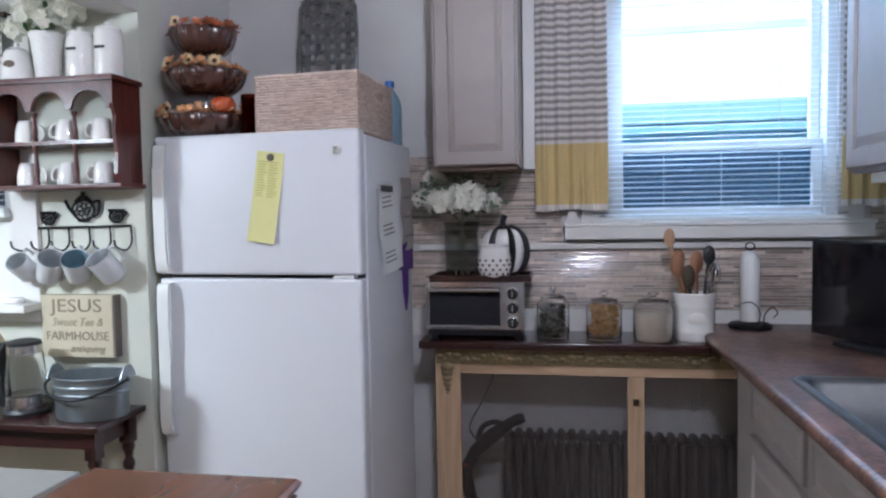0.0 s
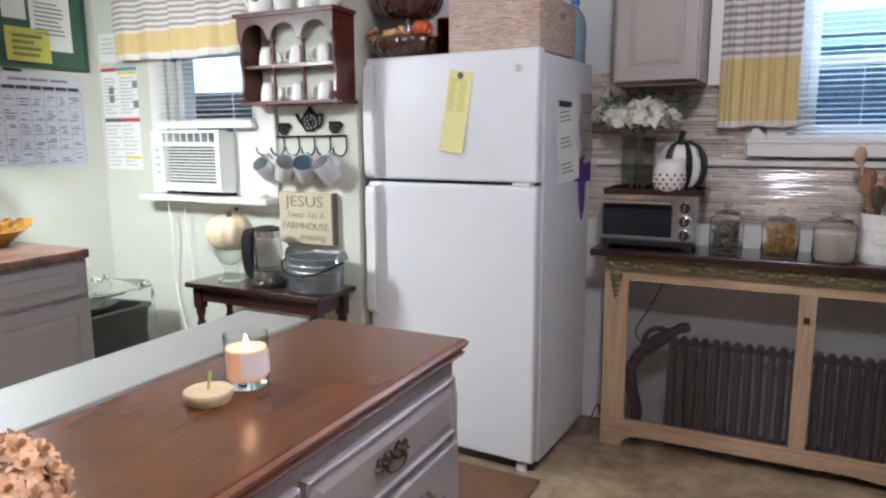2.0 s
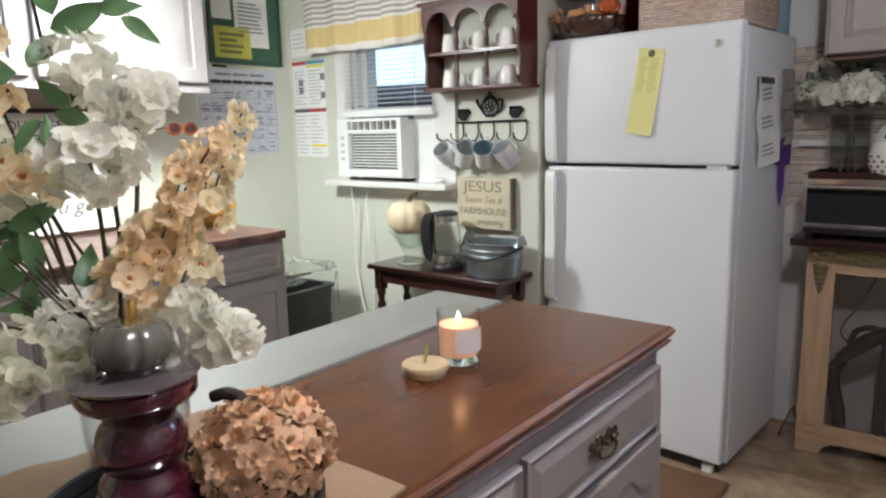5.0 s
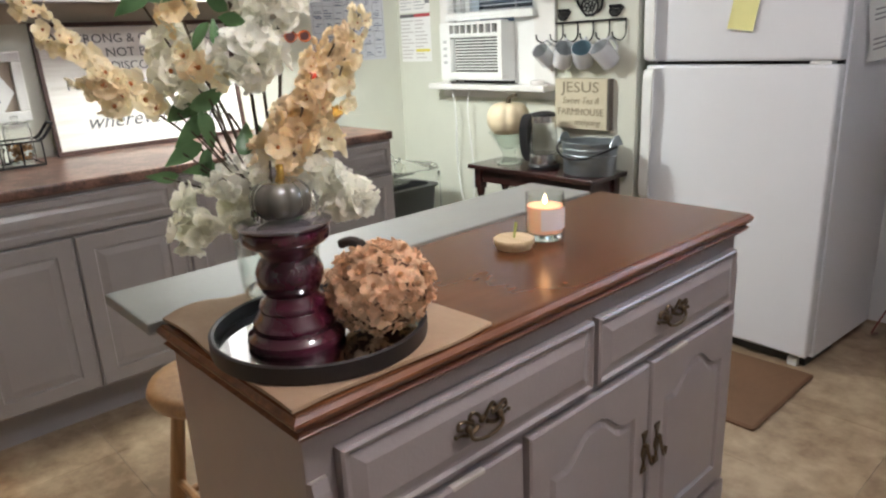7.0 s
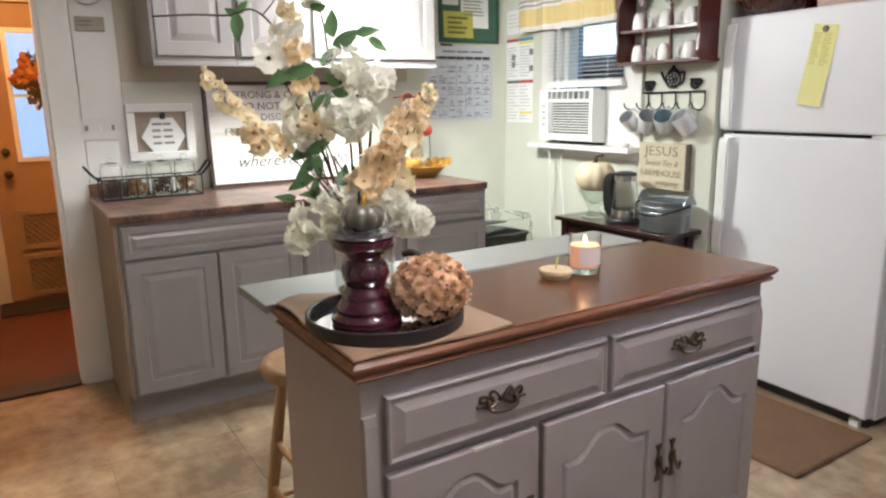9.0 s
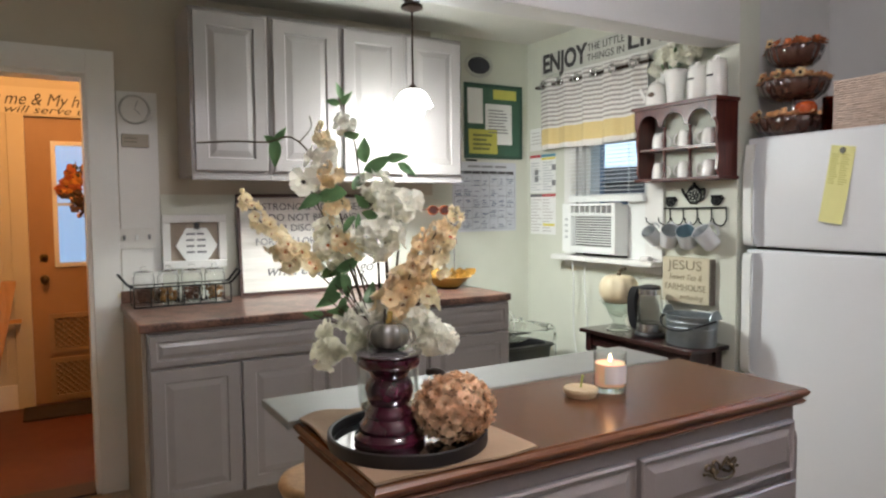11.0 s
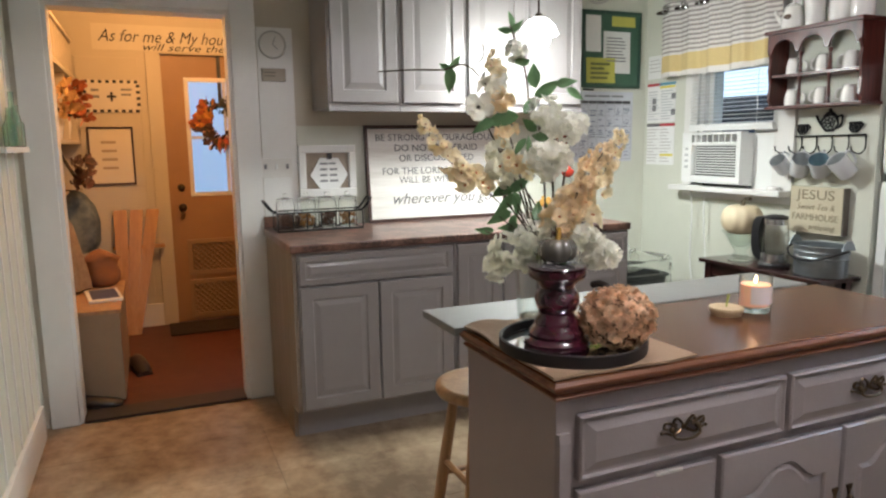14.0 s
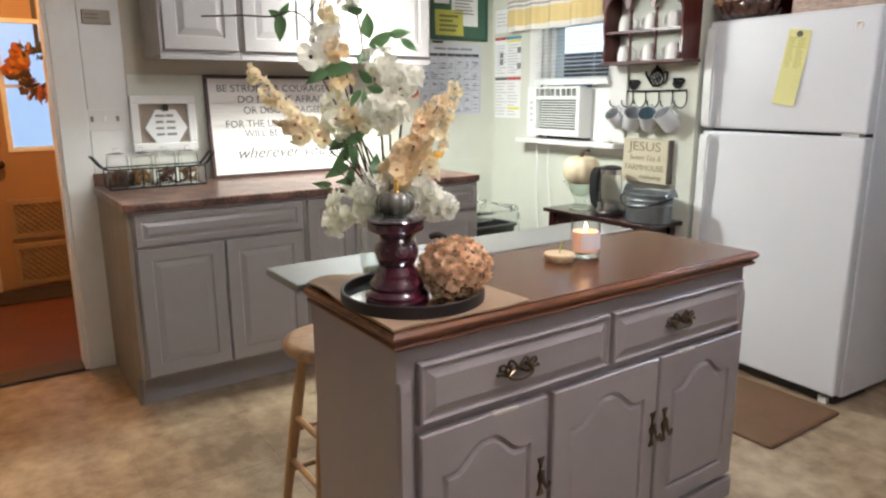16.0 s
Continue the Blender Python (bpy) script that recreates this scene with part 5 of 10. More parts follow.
def petal(bm, base, way, up, length, width, cup=0.25, tip=0.18):
    """One petal or leaf blade: a cupped lozenge of eight faces."""
    side = way.cross(up).normalized()
    pts = {}
    for i, (t, w) in enumerate(((0.0, 0.12), (0.35, 0.78), (0.75, 1.0), (1.0, tip))):
        c = base + way * (length * t) + up * (cup * length * t * t)
        for s in (-1, 0, 1):
            pts[i, s] = bm.verts.new(c + side * (s * width * 0.5 * w) + up * (0.18 * width * w * abs(s) + (RJ.uniform(-0.16, 0.16) * width * w if i > 1 else 0)))
    for i in range(3):
        for s in (-1, 0):
            bm.faces.new((pts[i, s], pts[i, s + 1], pts[i + 1, s + 1], pts[i + 1, s]))


def flower(bm, centre, face, petals, length, width, rnd, open_=0.55, cup=0.25):
    d, a, b = basis(face)
    off = rnd.uniform(0, 6.28)
    for k in range(petals):
        t = off + 2 * math.pi * k / petals + rnd.uniform(-0.15, 0.15)
        r = a * math.cos(t) + b * math.sin(t)
        way = (r * open_ + d * (1 - open_)).normalized()
        petal(bm, Vector(centre), way, (d - way * d.dot(way)).normalized() if abs(d.dot(way)) < 0.99 else a, length * rnd.uniform(0.85, 1.15), width * rnd.uniform(0.85, 1.1), cup, 0.5)


def cluster(bm, centre, radius, count, rnd, petals=4, size=0.02, squash=(1, 1, 0.85), lower=-0.35):
    """A round head of many small flowers."""
    for k in range(count):
        z = 1 - (1 - lower) * (k + 0.5) / count
        t = 2.39996 * k + rnd.uniform(-0.2, 0.2)
        r = math.sqrt(max(0, 1 - z * z))
        d = Vector((r * math.cos(t), r * math.sin(t), z))
        c = Vector(centre) + Vector((d.x * squash[0], d.y * squash[1], d.z * squash[2])) * radius * rnd.uniform(0.72, 1.12)
        flower(bm, c, d + Vector((rnd.uniform(-0.45, 0.45), rnd.uniform(-0.45, 0.45), rnd.uniform(-0.3, 0.4))), petals, size, size * 0.98, rnd, 0.80, 0.05)


def pumpkin(bm, centre, radius, height, ribs=9, seg=54, rings=16, depth=0.10):
    """A ribbed squash with dimpled ends."""
    cx, cy, cz = centre
    rows = []
    for i in range(1, rings):
        a = math.pi * i / rings
        row = []
        for k in range(seg):
            t = 2 * math.pi * k / seg
            rib = 1 - depth * (1 - abs(math.cos(ribs * t / 2)) ** 0.7)
            r = radius * rib * math.sin(a) ** 0.75
            z = height / 2 * (1 + math.cos(a)) - 0.10 * height * (math.exp(-(math.sin(a) / 0.35) ** 2)) * (1 if a < 1.57 else -1)
            row.append((cx + r * math.cos(t), cy + r * math.sin(t), cz + z))
        rows.append(row)
    return loops(bm, rows)


# ---- mosaic splash tiles on the north wall ----
TILE_A = mat("mosaic_strip_tile", (0.66, 0.56, 0.475), 0.12, colour2=(0.36, 0.285, 0.235), scale=45, island=0.46, coat=0.6, bump=0.45, bump_scale=60)
mosaic = thing("trim_mosaic", "mosaic of narrow tan and brown glass strip tiles", "tile", (0.4, NB, 0.95), kind="structure")


def strips(x0, x1, z0, z1, seed):
    rnd = random.Random(seed)
    bm = bmesh.new()
    z = z0
    while z < z1 - 0.006:
        h = rnd.choice((0.010, 0.012, 0.015))
        h = min(h, z1 - z)
        x = x0 - rnd.uniform(0, 0.08)
        while x < x1:
            l = rnd.choice((0.045, 0.09, 0.14, 0.19))
            a, b = max(x, x0), min(x + l, x1)
            if b - a > 0.004:
                d = rnd.uniform(0.004, 0.0075)
                t = rnd.uniform(-0.0016, 0.0016)
                a, b, q, c = a + 0.0008, b - 0.0024, NB - d, rnd.uniform(0.15, 0.36) * h * rnd.choice((0.6, 1.0))
                top, low = z + h - 0.0024, z + 0.0008
                # the face is pillowed: its upper third leans back
                loops(bm, [[(a, NB, low), (b, NB, low), (b, NB, top), (a, NB, top)], [(a, q - t, low), (b, q + t, low), (b, q + t + c * 0.28, top), (a, q - t + c * 0.28, top)], [(a, q - t, low + 0.0004), (b, q + t, low + 0.0004), (b, q + t, top - c), (a, q - t, top - c)]], close_first=False)
            x += l
        z += h
    return bm


part("tile_strips", strips(-0.545, EW - 0.001, 0.955, 1.202, 3), TILE_A, mosaic, kind="stuff")
part("tile_strips", strips(-0.545, nx0 - 0.176, 1.229, 1.60, 4), TILE_A, mosaic, kind="stuff")
part("tile_strips", strips(nx1 + 0.125, EW - 0.001, 1.229, 1.45, 5), TILE_A, mosaic, kind="stuff")
slab("trim_counter_strip", -0.545, EW, NB - 0.011, NB, 0.835, 0.953, TRIM, "white strip behind the counter", "trim", 0.003)
sc = bmesh.new()
loops(sc, [[(x, y, z) for x, z in ((0.135, 1.312), (0.205, 1.312), (0.200, 1.325), (0.185, 1.335), (0.178, 1.352), (0.165, 1.358), (0.150, 1.352), (0.146, 1.335), (0.138, 1.325))] for y in (NB - 0.05, NB - 0.021)])
solo("sill_bracket", sc, TRIM, "small white scrolled bracket on the window sill", "bracket", (0.17, NB - 0.035, 1.311), kind="structure")

# ---- curtains ----
CLOTH_W, CLOTH_G, CLOTH_Y = (0.66, 0.63, 0.60), (0.31, 0.285, 0.275), (0.60, 0.465, 0.21)


def stripes(hem, yellow, pitch):
    return [(hem, CLOTH_W), (yellow, CLOTH_Y), (yellow + pitch * 0.52, CLOTH_W), (yellow + pitch, CLOTH_G)]


DRAPE_N = banded("striped_curtain_cloth", stripes(0.022, 0.265, 0.0295), pitch=0.0295)
cu = thing("window_curtain", "grey and white striped curtain with a gold lower band", "curtain", (0.16, 2.88, 1.362), "curtains of the kitchen window")
part("cloth", drape(0.022, 0.300, 2.885, 1.362, 2.38, 4.5, 0.010, 3, 0.012), DRAPE_N, cu, smooth=True, angle=80)
cu = thing("window_curtain", "grey and white striped curtain with a gold lower band", "curtain", (1.24, 2.88, 1.362), "curtains of the kitchen window")
part("cloth", drape(1.165, 1.325, 2.885, 1.362, 2.38, 3, 0.010, 5, 0.012), DRAPE_N, cu, smooth=True, angle=80)
rd = thing("curtain_rod", "thin white curtain rod above the kitchen window", "curtain rod", (0.67, 2.88, 2.39))
part("rod", tube(bmesh.new(), [(0.0, 2.886, 2.386), (1.335, 2.886, 2.386)], 0.008, 10), WHITE_PLASTIC, rd, "", True)
for x in (0.0, 1.332):
    part("bracket", boxed(x - 0.006, x + 0.006, 2.886, NB - 0.0005, 2.378, 2.394), WHITE_PLASTIC, rd)

DRAPE_A = banded("striped_valance_cloth", stripes(0.030, 0.125, 0.0255), pitch=0.0255)
va = thing("window_valance", "grey and white striped valance with a gold band and grommets", "curtain", (-2.25, 2.19, 1.690))
part("cloth", drape(-2.67, -1.80, 2.195, 1.690, 2.115, 5.0, 0.016, 8, 0.0, 130), DRAPE_A, va, smooth=True, angle=80)
for k in range(6):
    x = -2.60 + k * 0.145
    g = bmesh.new()
    tube(g, [(x + 0.023 * math.cos(a), 2.172, 2.075 + 0.023 * math.sin(a)) for a in [2 * math.pi * j / 16 for j in range(16)]], 0.005, 6, True)
    part("grommet", g, CHROME, va, "metal grommet", True)
rd = thing("curtain_rod", "dark curtain rod through the valance", "curtain rod", (-2.25, 2.19, 2.075))
part("rod", tube(bmesh.new(), [(-2.70, 2.198, 2.075), (-1.775, 2.198, 2.075)], 0.009, 10), BRONZE, rd, "", True)
for x in (-2.69, -1.785):
    part("bracket", boxed(x - 0.006, x + 0.006, 2.198, NA - 0.0005, 2.066, 2.084), BRONZE, rd)

# ---- things on the dark board ----


def toaster_oven():
    x0, x1, y0, y1, z0, z1 = -0.412, -0.022, 2.722, 2.915, 0.865, 1.088
    f = thing("toaster_oven", "polished steel toaster oven with a dark glass door", "toaster oven", (-0.21, 2.82, z0))
    polished = mat("polished_oven_steel", (0.60, 0.60, 0.62), 0.16, metal=1.0, vary=0.12, scale=40, stretch=(8, 1, 1))
    part("body", boxed(x0 + 0.004, x1 - 0.004, y0 + 0.014, y1, z0 + 0.014, z1 - 0.003, 0.010, 3), polished, f, smooth=True)
    # black foot of the body and the shadow below it, as one strip
    part("base_strip", boxed(x0 + 0.010, x1 - 0.010, y0 + 0.006, y0 + 0.0135, z0 + 0.013, z0 + 0.034, 0.002), BLACK, f, "black lower strip, dark with the shadow under the oven front")
    fr = bmesh.new()
    a, b, c, d = x0 + 0.016, x1 - 0.094, z0 + 0.052, z1 - 0.040
    for q in ((x0, a, z0 + 0.036, z1), (b, x1, z0 + 0.036, z1), (a, b, z0 + 0.036, c), (a, b, d, z1)):
        box(fr, q[0], q[1], y0, y0 + 0.0135, q[2], q[3], 0.0025)
    part("front_frame", fr, polished, f, "polished steel front")
    door = part("door", boxed(a + 0.001, b - 0.001, y0 + 0.004, y0 + 0.008, c + 0.001, d - 0.001), thin_glass("oven_door_glass", (0.74, 0.74, 0.76), 0.9), f, "dark glass door")
    part("oven_cavity", boxed(a + 0.001, b - 0.001, y0 + 0.0115, y0 + 0.0130, c + 0.001, d - 0.001), mat("oven_inside", (0.085, 0.085, 0.09), 0.5, vary=0.3, scale=20), f, "dark oven inside")
    for k in range(9):
        u = a + 0.012 + (b - a - 0.024) * k / 8
        part("rack_wire", boxed(u - 0.0012, u + 0.0012, y0 + 0.0090, y0 + 0.0105, c + 0.030, c + 0.046), polished, f)
    h = bmesh.new()
    tube(h, [(x0 + 0.022, y0 - 0.020, z1 - 0.030), (b - 0.006, y0 - 0.020, z1 - 0.030)], 0.0085, 12)
    for x in (x0 + 0.036, b - 0.020):
        tube(h, [(x, y0 + 0.001, z1 - 0.030), (x, y0 - 0.020, z1 - 0.030)], 0.005, 8)
    part("handle", h, polished, door, "steel bar handle", True)
    for k in range(3):
        z = z0 + 0.066 + k * 0.056
        ring = bmesh.new()
        tube(ring, [(x1 - 0.046 + 0.021 * math.cos(q), y0 - 0.003, z + 0.021 * math.sin(q)) for q in [2 * math.pi * j / 24 for j in range(24)]], 0.003, 8, True)
        part("knob_ring", ring, polished, f, "bright steel ring", True)
        kn = bmesh.new()
        bmesh.ops.create_cone(kn, cap_ends=True, segments=20, radius1=0.018, radius2=0.015, depth=0.018, matrix=pose(x1 - 0.046, y0 - 0.010, z, 90))
        k_ = part("knob", kn, mat("dark_knob", (0.05, 0.05, 0.055), 0.25, metal=0.4), f, "dark round control knob", True)
        part("pointer", boxed(x1 - 0.0480, x1 - 0.0440, y0 - 0.0225, y0 - 0.0195, z - 0.012, z + 0.012), polished, k_)
    for x in (x0 + 0.03, x1 - 0.03):
        for y in (y0 + 0.03, y1 - 0.03):
            part("foot", boxed(x - 0.012, x + 0.012, y - 0.012, y + 0.012, z0 - 0.001, z0 + 0.0135), BLACK, f)


toaster_oven()
ob = thing("dark_wood_tray", "dark wooden tray lying on the toaster oven", "tray", (-0.21, 2.82, 1.088))
tb = boxed(-0.385, -0.005, 2.725, 2.915, 1.0885, 1.098, 0.002)
part("bottom", tb, DARK_WOOD, ob)
for a, b, c, d in ((-0.385, -0.005, 2.715, 2.7245), (-0.385, -0.005, 2.9155, 2.925), (-0.395, -0.3855, 2.715, 2.925), (-0.0045, 0.005, 2.715, 2.925)):
    part("rim", boxed(a, b, c, d, 1.0885, 1.114, 0.002), DARK_WOOD, ob)

PETAL_WHITE = mat("white_petals", (0.98, 0.97, 0.89), 0.7, vary=0.05, scale=60, island=0.05, thin=0.5)
PETAL_CREAM = mat("cream_petals", (0.97, 0.91, 0.72), 0.7, colour2=(0.95, 0.82, 0.56), scale=50, island=0.08, thin=0.5)
PETAL_PEACH = mat("peach_petals", (0.97, 0.86, 0.63), 0.7, colour2=(0.94, 0.72, 0.43), scale=70, island=0.10, thin=0.5)
PETAL_TAN = mat("dried_tan_petals", (0.70, 0.42, 0.24), 0.8, colour2=(0.90, 0.65, 0.44), scale=90, island=0.22, thin=0.3)
LEAF_GREEN = mat("dark_green_leaf", (0.080, 0.165, 0.070), 0.4, colour2=(0.13, 0.24, 0.105), scale=40, island=0.25, thin=0.3)
STEM_BROWN = mat("brown_stem", (0.060, 0.042, 0.022), 0.7, vary=0.3, scale=60)
LEAF_SAGE = mat("sage_leaf", (0.12, 0.16, 0.10), 0.6, vary=0.3, scale=60, island=0.25)


def hollow(profile, wall, centre, seg=32):
    """A glass vessel: the outer profile from the foot up, closed by an inner wall."""
    inner = [(max(0.0, r - wall), h + (wall if i == 0 else 0)) for i, (r, h) in enumerate(profile)]
    return turned([(0, profile[0][1])] + profile + inner[::-1] + [(0, profile[0][1] + wall)], centre, seg)


fv = thing("vase_of_hydrangeas", "glass vase of white hydrangeas and eucalyptus on the tray", "flowers", (-0.27, 2.835, 1.098))
cx, cy = -0.278, 2.825
part("vase", hollow([(0.058, 0.0), (0.068, 0.02), (0.073, 0.12), (0.072, 0.21), (0.075, 0.225)], 0.004, (cx, cy, 1.0985), 32), thin_glass("greyish_glass", (0.84, 0.85, 0.84), 0.9), fv, "clear grey-green vase", True)
rnd = random.Random(11)
bm = bmesh.new()
for k in range(12):
    a = rnd.uniform(0, 6.28)
    tube(bm, curve_points([(cx + 0.03 * math.cos(a), cy + 0.03 * math.sin(a), 1.11), (cx, cy, 1.30), (cx + 0.07 * math.cos(a + 2), cy + 0.04 * math.sin(a + 2), 1.38)], 4), 0.0022, 5)
part("stems", bm, mat("green_stem", (0.20, 0.20, 0.15), 0.6, vary=0.2), fv, "", True)
for (dx, dy, z, r, n) in ((0.030, -0.045, 1.405, 0.070, 60), (-0.070, -0.02, 1.395, 0.055, 40), (0.105, 0.01, 1.39, 0.042, 26), (-0.140, 0.01, 1.415, 0.038, 22), (-0.110, -0.01, 1.50, 0.022, 10)):
    bm = bmesh.new()
    cluster(bm, (cx + dx, cy + dy, z), r, n, rnd, 4, 0.027)
    part("flower_head", bm, PETAL_WHITE, fv, "", True)
bm = bmesh.new()
for k in range(120):
    a, e = rnd.uniform(0, 6.28), rnd.uniform(-0.2, 0.9)
    p = Vector((cx + rnd.uniform(-0.17, 0.17), cy + rnd.uniform(-0.06, 0.06), 1.35 + rnd.uniform(0, 0.15)))
    d = Vector((math.cos(a), math.sin(a) * 0.6, e)).normalized()
    petal(bm, p, d, basis(d)[1], rnd.uniform(0.025, 0.045), rnd.uniform(0.012, 0.022))
part("foliage", bm, LEAF_SAGE, fv, "grey-green eucalyptus leaves", True, kind="stuff")

wp = thing("striped_pumpkin", "flat-backed white ceramic pumpkin with black stripes and a black stem", "pumpkin", (-0.112, 2.870, 1.098))
WPX, WPY, WPR, WPH, FLAT = -0.112, 2.868, 0.094, 0.205, 0.56
bm = bmesh.new()
pumpkin(bm, (0, 0, 0), WPR, WPH, 8)
bmesh.ops.transform(bm, verts=bm.verts, matrix=Matrix.Translation((WPX, WPY, 1.099)) @ Matrix.Diagonal((1, FLAT, 1, 1)))
part("body", bm, WHITE_CERAMIC, wp, "", True, 70)
for t in (-2.05, -1.15, -0.2):
    st = bmesh.new()
    pts = []
    for i in range(15):
        a = math.pi * (i + 0.7) / 16
        r = (WPR + 0.002) * math.sin(a) ** 0.75
        pts.append((WPX + r * math.cos(t), WPY + FLAT * r * math.sin(t), 1.099 + WPH * 0.5 * (1 + math.cos(a))))
    tube(st, pts, [0.013 * math.sin(math.pi * (i + 0.7) / 16) + 0.002 for i in range(15)], 6)
    part("stripe", st, BLACK, wp, "black stripe", True)
part("stem", tube(bmesh.new(), curve_points([(WPX, WPY, 1.275), (WPX - 0.004, WPY, 1.318), (WPX + 0.006, WPY - 0.003, 1.348)], 4), [0.017, 0.016, 0.014, 0.013, 0.012, 0.012, 0.013, 0.014, 0.012], 8), BLACK, wp, "black stem", True)
cp = thing("pierced_pot", "white ceramic pot pierced with rows of dark holes", "pot", (-0.140, 2.758, 1.098))
CPX, CPY = -0.140, 2.758
pot_bm = hollow([(0.042, 0.0), (0.056, 0.014), (0.066, 0.045), (0.066, 0.080), (0.058, 0.112), (0.054, 0.124), (0.059, 0.134)], 0.004, (0, 0, 0), 36)
bmesh.ops.transform(pot_bm, verts=pot_bm.verts, matrix=Matrix.Translation((CPX, CPY, 1.0985)) @ Matrix.Diagonal((1, 0.86, 1, 1)))
part("pot", pot_bm, WHITE_CERAMIC, cp, "", True)
for row, (r_, z) in enumerate(((0.0585, 0.021), (0.0640, 0.038), (0.0658, 0.056), (0.0655, 0.074))):
    for k in range(14):
        a = 2 * math.pi * (k + 0.5 * (row % 2)) / 14
        bm = bmesh.new()
        ball(bm, (CPX + r_ * math.cos(a), CPY + 0.86 * r_ * math.sin(a), 1.0985 + z), 0.0054, 7, 5)
        part("hole", bm, mat("dark_brown_hole", (0.10, 0.055, 0.04), 0.8), cp, "", True)


def jar(x, y, r, h, fill, fill_h, label, fill_label, material, lumps):
    f = thing("glass_jar", label, "jar", (x, y, 0.864), "glass jars on the dark board")
    part("vessel", hollow([(r * 0.93, 0.0), (r, 0.012), (r, h * 0.72), (r * 0.92, h * 0.80), (r * 0.72, h * 0.85), (r * 0.74, h * 0.88)], 0.004, (x, y, 0.8645), 32), GLASS, f, "clear glass", True)
    part("lid", turned([(0, h * 0.885), (r * 0.76, h * 0.885), (r * 0.80, h * 0.905), (r * 0.5, h * 0.95), (r * 0.16, h * 0.97), (r * 0.14, h * 1.0), (r * 0.26, h * 1.06), (r * 0.18, h * 1.12), (0, h * 1.13)], (x, y, 0.8645), 28), GLASS, f, "glass lid with a round knob", True)
    rnd = random.Random(int(x * 1000))
    bm = bmesh.new()
    if lumps:
        for k in range(lumps):
            a, q = rnd.uniform(0, 6.28), r * 0.84 * math.sqrt(rnd.random())
            d = Vector((rnd.uniform(-1, 1), rnd.uniform(-1, 1), rnd.uniform(-0.6, 0.6))).normalized()
            p = Vector((x + q * math.cos(a) * 0.9, y + q * math.sin(a) * 0.9, 0.882 + rnd.random() * fill_h))
            s = min(0.016, r * 0.9 - (Vector((p.x - x, p.y - y, 0))).length)
            if s > 0.003:
                tube(bm, [p - d * s, p, p + d * s], [0.003, 0.0065, 0.003], 5)
        part("contents", bm, material, f, fill_label, True, kind="stuff")
    else:
        rr = r * 0.93
        lathe(bm, [(0, 0.0), (rr * 0.96, 0.0), (rr, 0.008), (rr, fill_h - 0.004), (rr * 0.9, fill_h), (rr * 0.4, fill_h + 0.006), (0, fill_h + 0.002)], (x, y, 0.8695), 30)
        part("contents", bm, material, f, fill_label, True)


jar(0.085, 2.800, 0.064, 0.175, 0, 0.10, "lidded glass jar of grey-green tea packets", "grey-green tea packets", mat("dark_pods", (0.30, 0.30, 0.27), 0.3, vary=0.5, scale=60, island=0.6), 150)
jar(0.280, 2.775, 0.068, 0.165, 0, 0.105, "lidded glass jar of orange pasta", "orange dry pasta", mat("orange_pasta", (0.60, 0.35, 0.11), 0.5, vary=0.2, scale=50, island=0.22), 330)
jar(0.463, 2.765, 0.075, 0.165, 0, 0.105, "lidded glass jar of pale flour", "pale flour", mat("pale_flour", (0.76, 0.68, 0.57), 0.95, vary=0.06, scale=50, bump=0.3), 0)

ck = thing("utensil_crock", "white ceramic crock of wooden and steel utensils", "crock", (0.614, 2.775, 0.864))
part("pot", hollow([(0.066, 0.0), (0.071, 0.006), (0.0715, 0.030), (0.0732, 0.034), (0.0722, 0.038), (0.0728, 0.125), (0.0745, 0.129), (0.0735, 0.133), (0.0745, 0.150), (0.078, 0.165), (0.079, 0.178), (0.076, 0.182)], 0.006, (0.614, 2.775, 0.8645), 36), WHITE_CERAMIC, ck, "", True)
part("emblem", ball(bmesh.new(), (0.610, 2.701, 0.955), 0.026, 12, 8, (1.3, 0.10, 0.8)), mat("white_relief", (0.70, 0.68, 0.64), 0.3), ck, "raised white emblem", True)
SPOON = wood("spoon_wood", (0.20, 0.085, 0.040), (0.33, 0.165, 0.085), 0.55, axis=2, scale=7, coat=0)
for p, q, w, m_, kind_ in (((0.60, 2.79, 0.88), (0.525, 2.77, 1.235), 0.024, wood("pale_spatula_wood", (0.34, 0.20, 0.11), (0.46, 0.30, 0.17), 0.55, axis=2, scale=7, coat=0), "spatula"), ((0.61, 2.76, 0.88), (0.55, 2.74, 1.13), 0.03, SPOON, "wooden_spoon"), ((0.62, 2.78, 0.88), (0.565, 2.80, 1.15), 0.026, SPOON, "wooden_spoon"),
                           ((0.63, 2.77, 0.88), (0.662, 2.765, 1.165), 0.026, BLACK, "ladle"), ((0.625, 2.79, 0.88), (0.625, 2.80, 1.135), 0.030, SPOON, "wooden_spoon"), ((0.615, 2.77, 0.88), (0.588, 2.745, 1.085), 0.030, STEM_BROWN, "spatula"), ((0.64, 2.78, 0.88), (0.685, 2.79, 1.11), 0.02, STEM_BROWN, "wooden_spoon")):
    bm = bmesh.new()
    p, q = Vector(p), Vector(q)
    tube(bm, [p, p.lerp(q, 0.8), q], [0.006, 0.006, 0.007], 8)
    ball(bm, q + (q - p).normalized() * w * 0.7, w, 12, 8, (0.85, 0.32, 1.5))
    t = tagged(part(kind_, bm, m_, None, "", True), "kitchen %s standing in the crock" % kind_.replace("_", " "), "utensil", "utensils in the crock")
wk = thing("whisk", "steel wire whisk standing in the crock", "utensil", (0.65, 2.76, 0.9))
bm = bmesh.new()
p, q = Vector((0.645, 2.762, 0.885)), Vector((0.668, 2.745, 1.06))
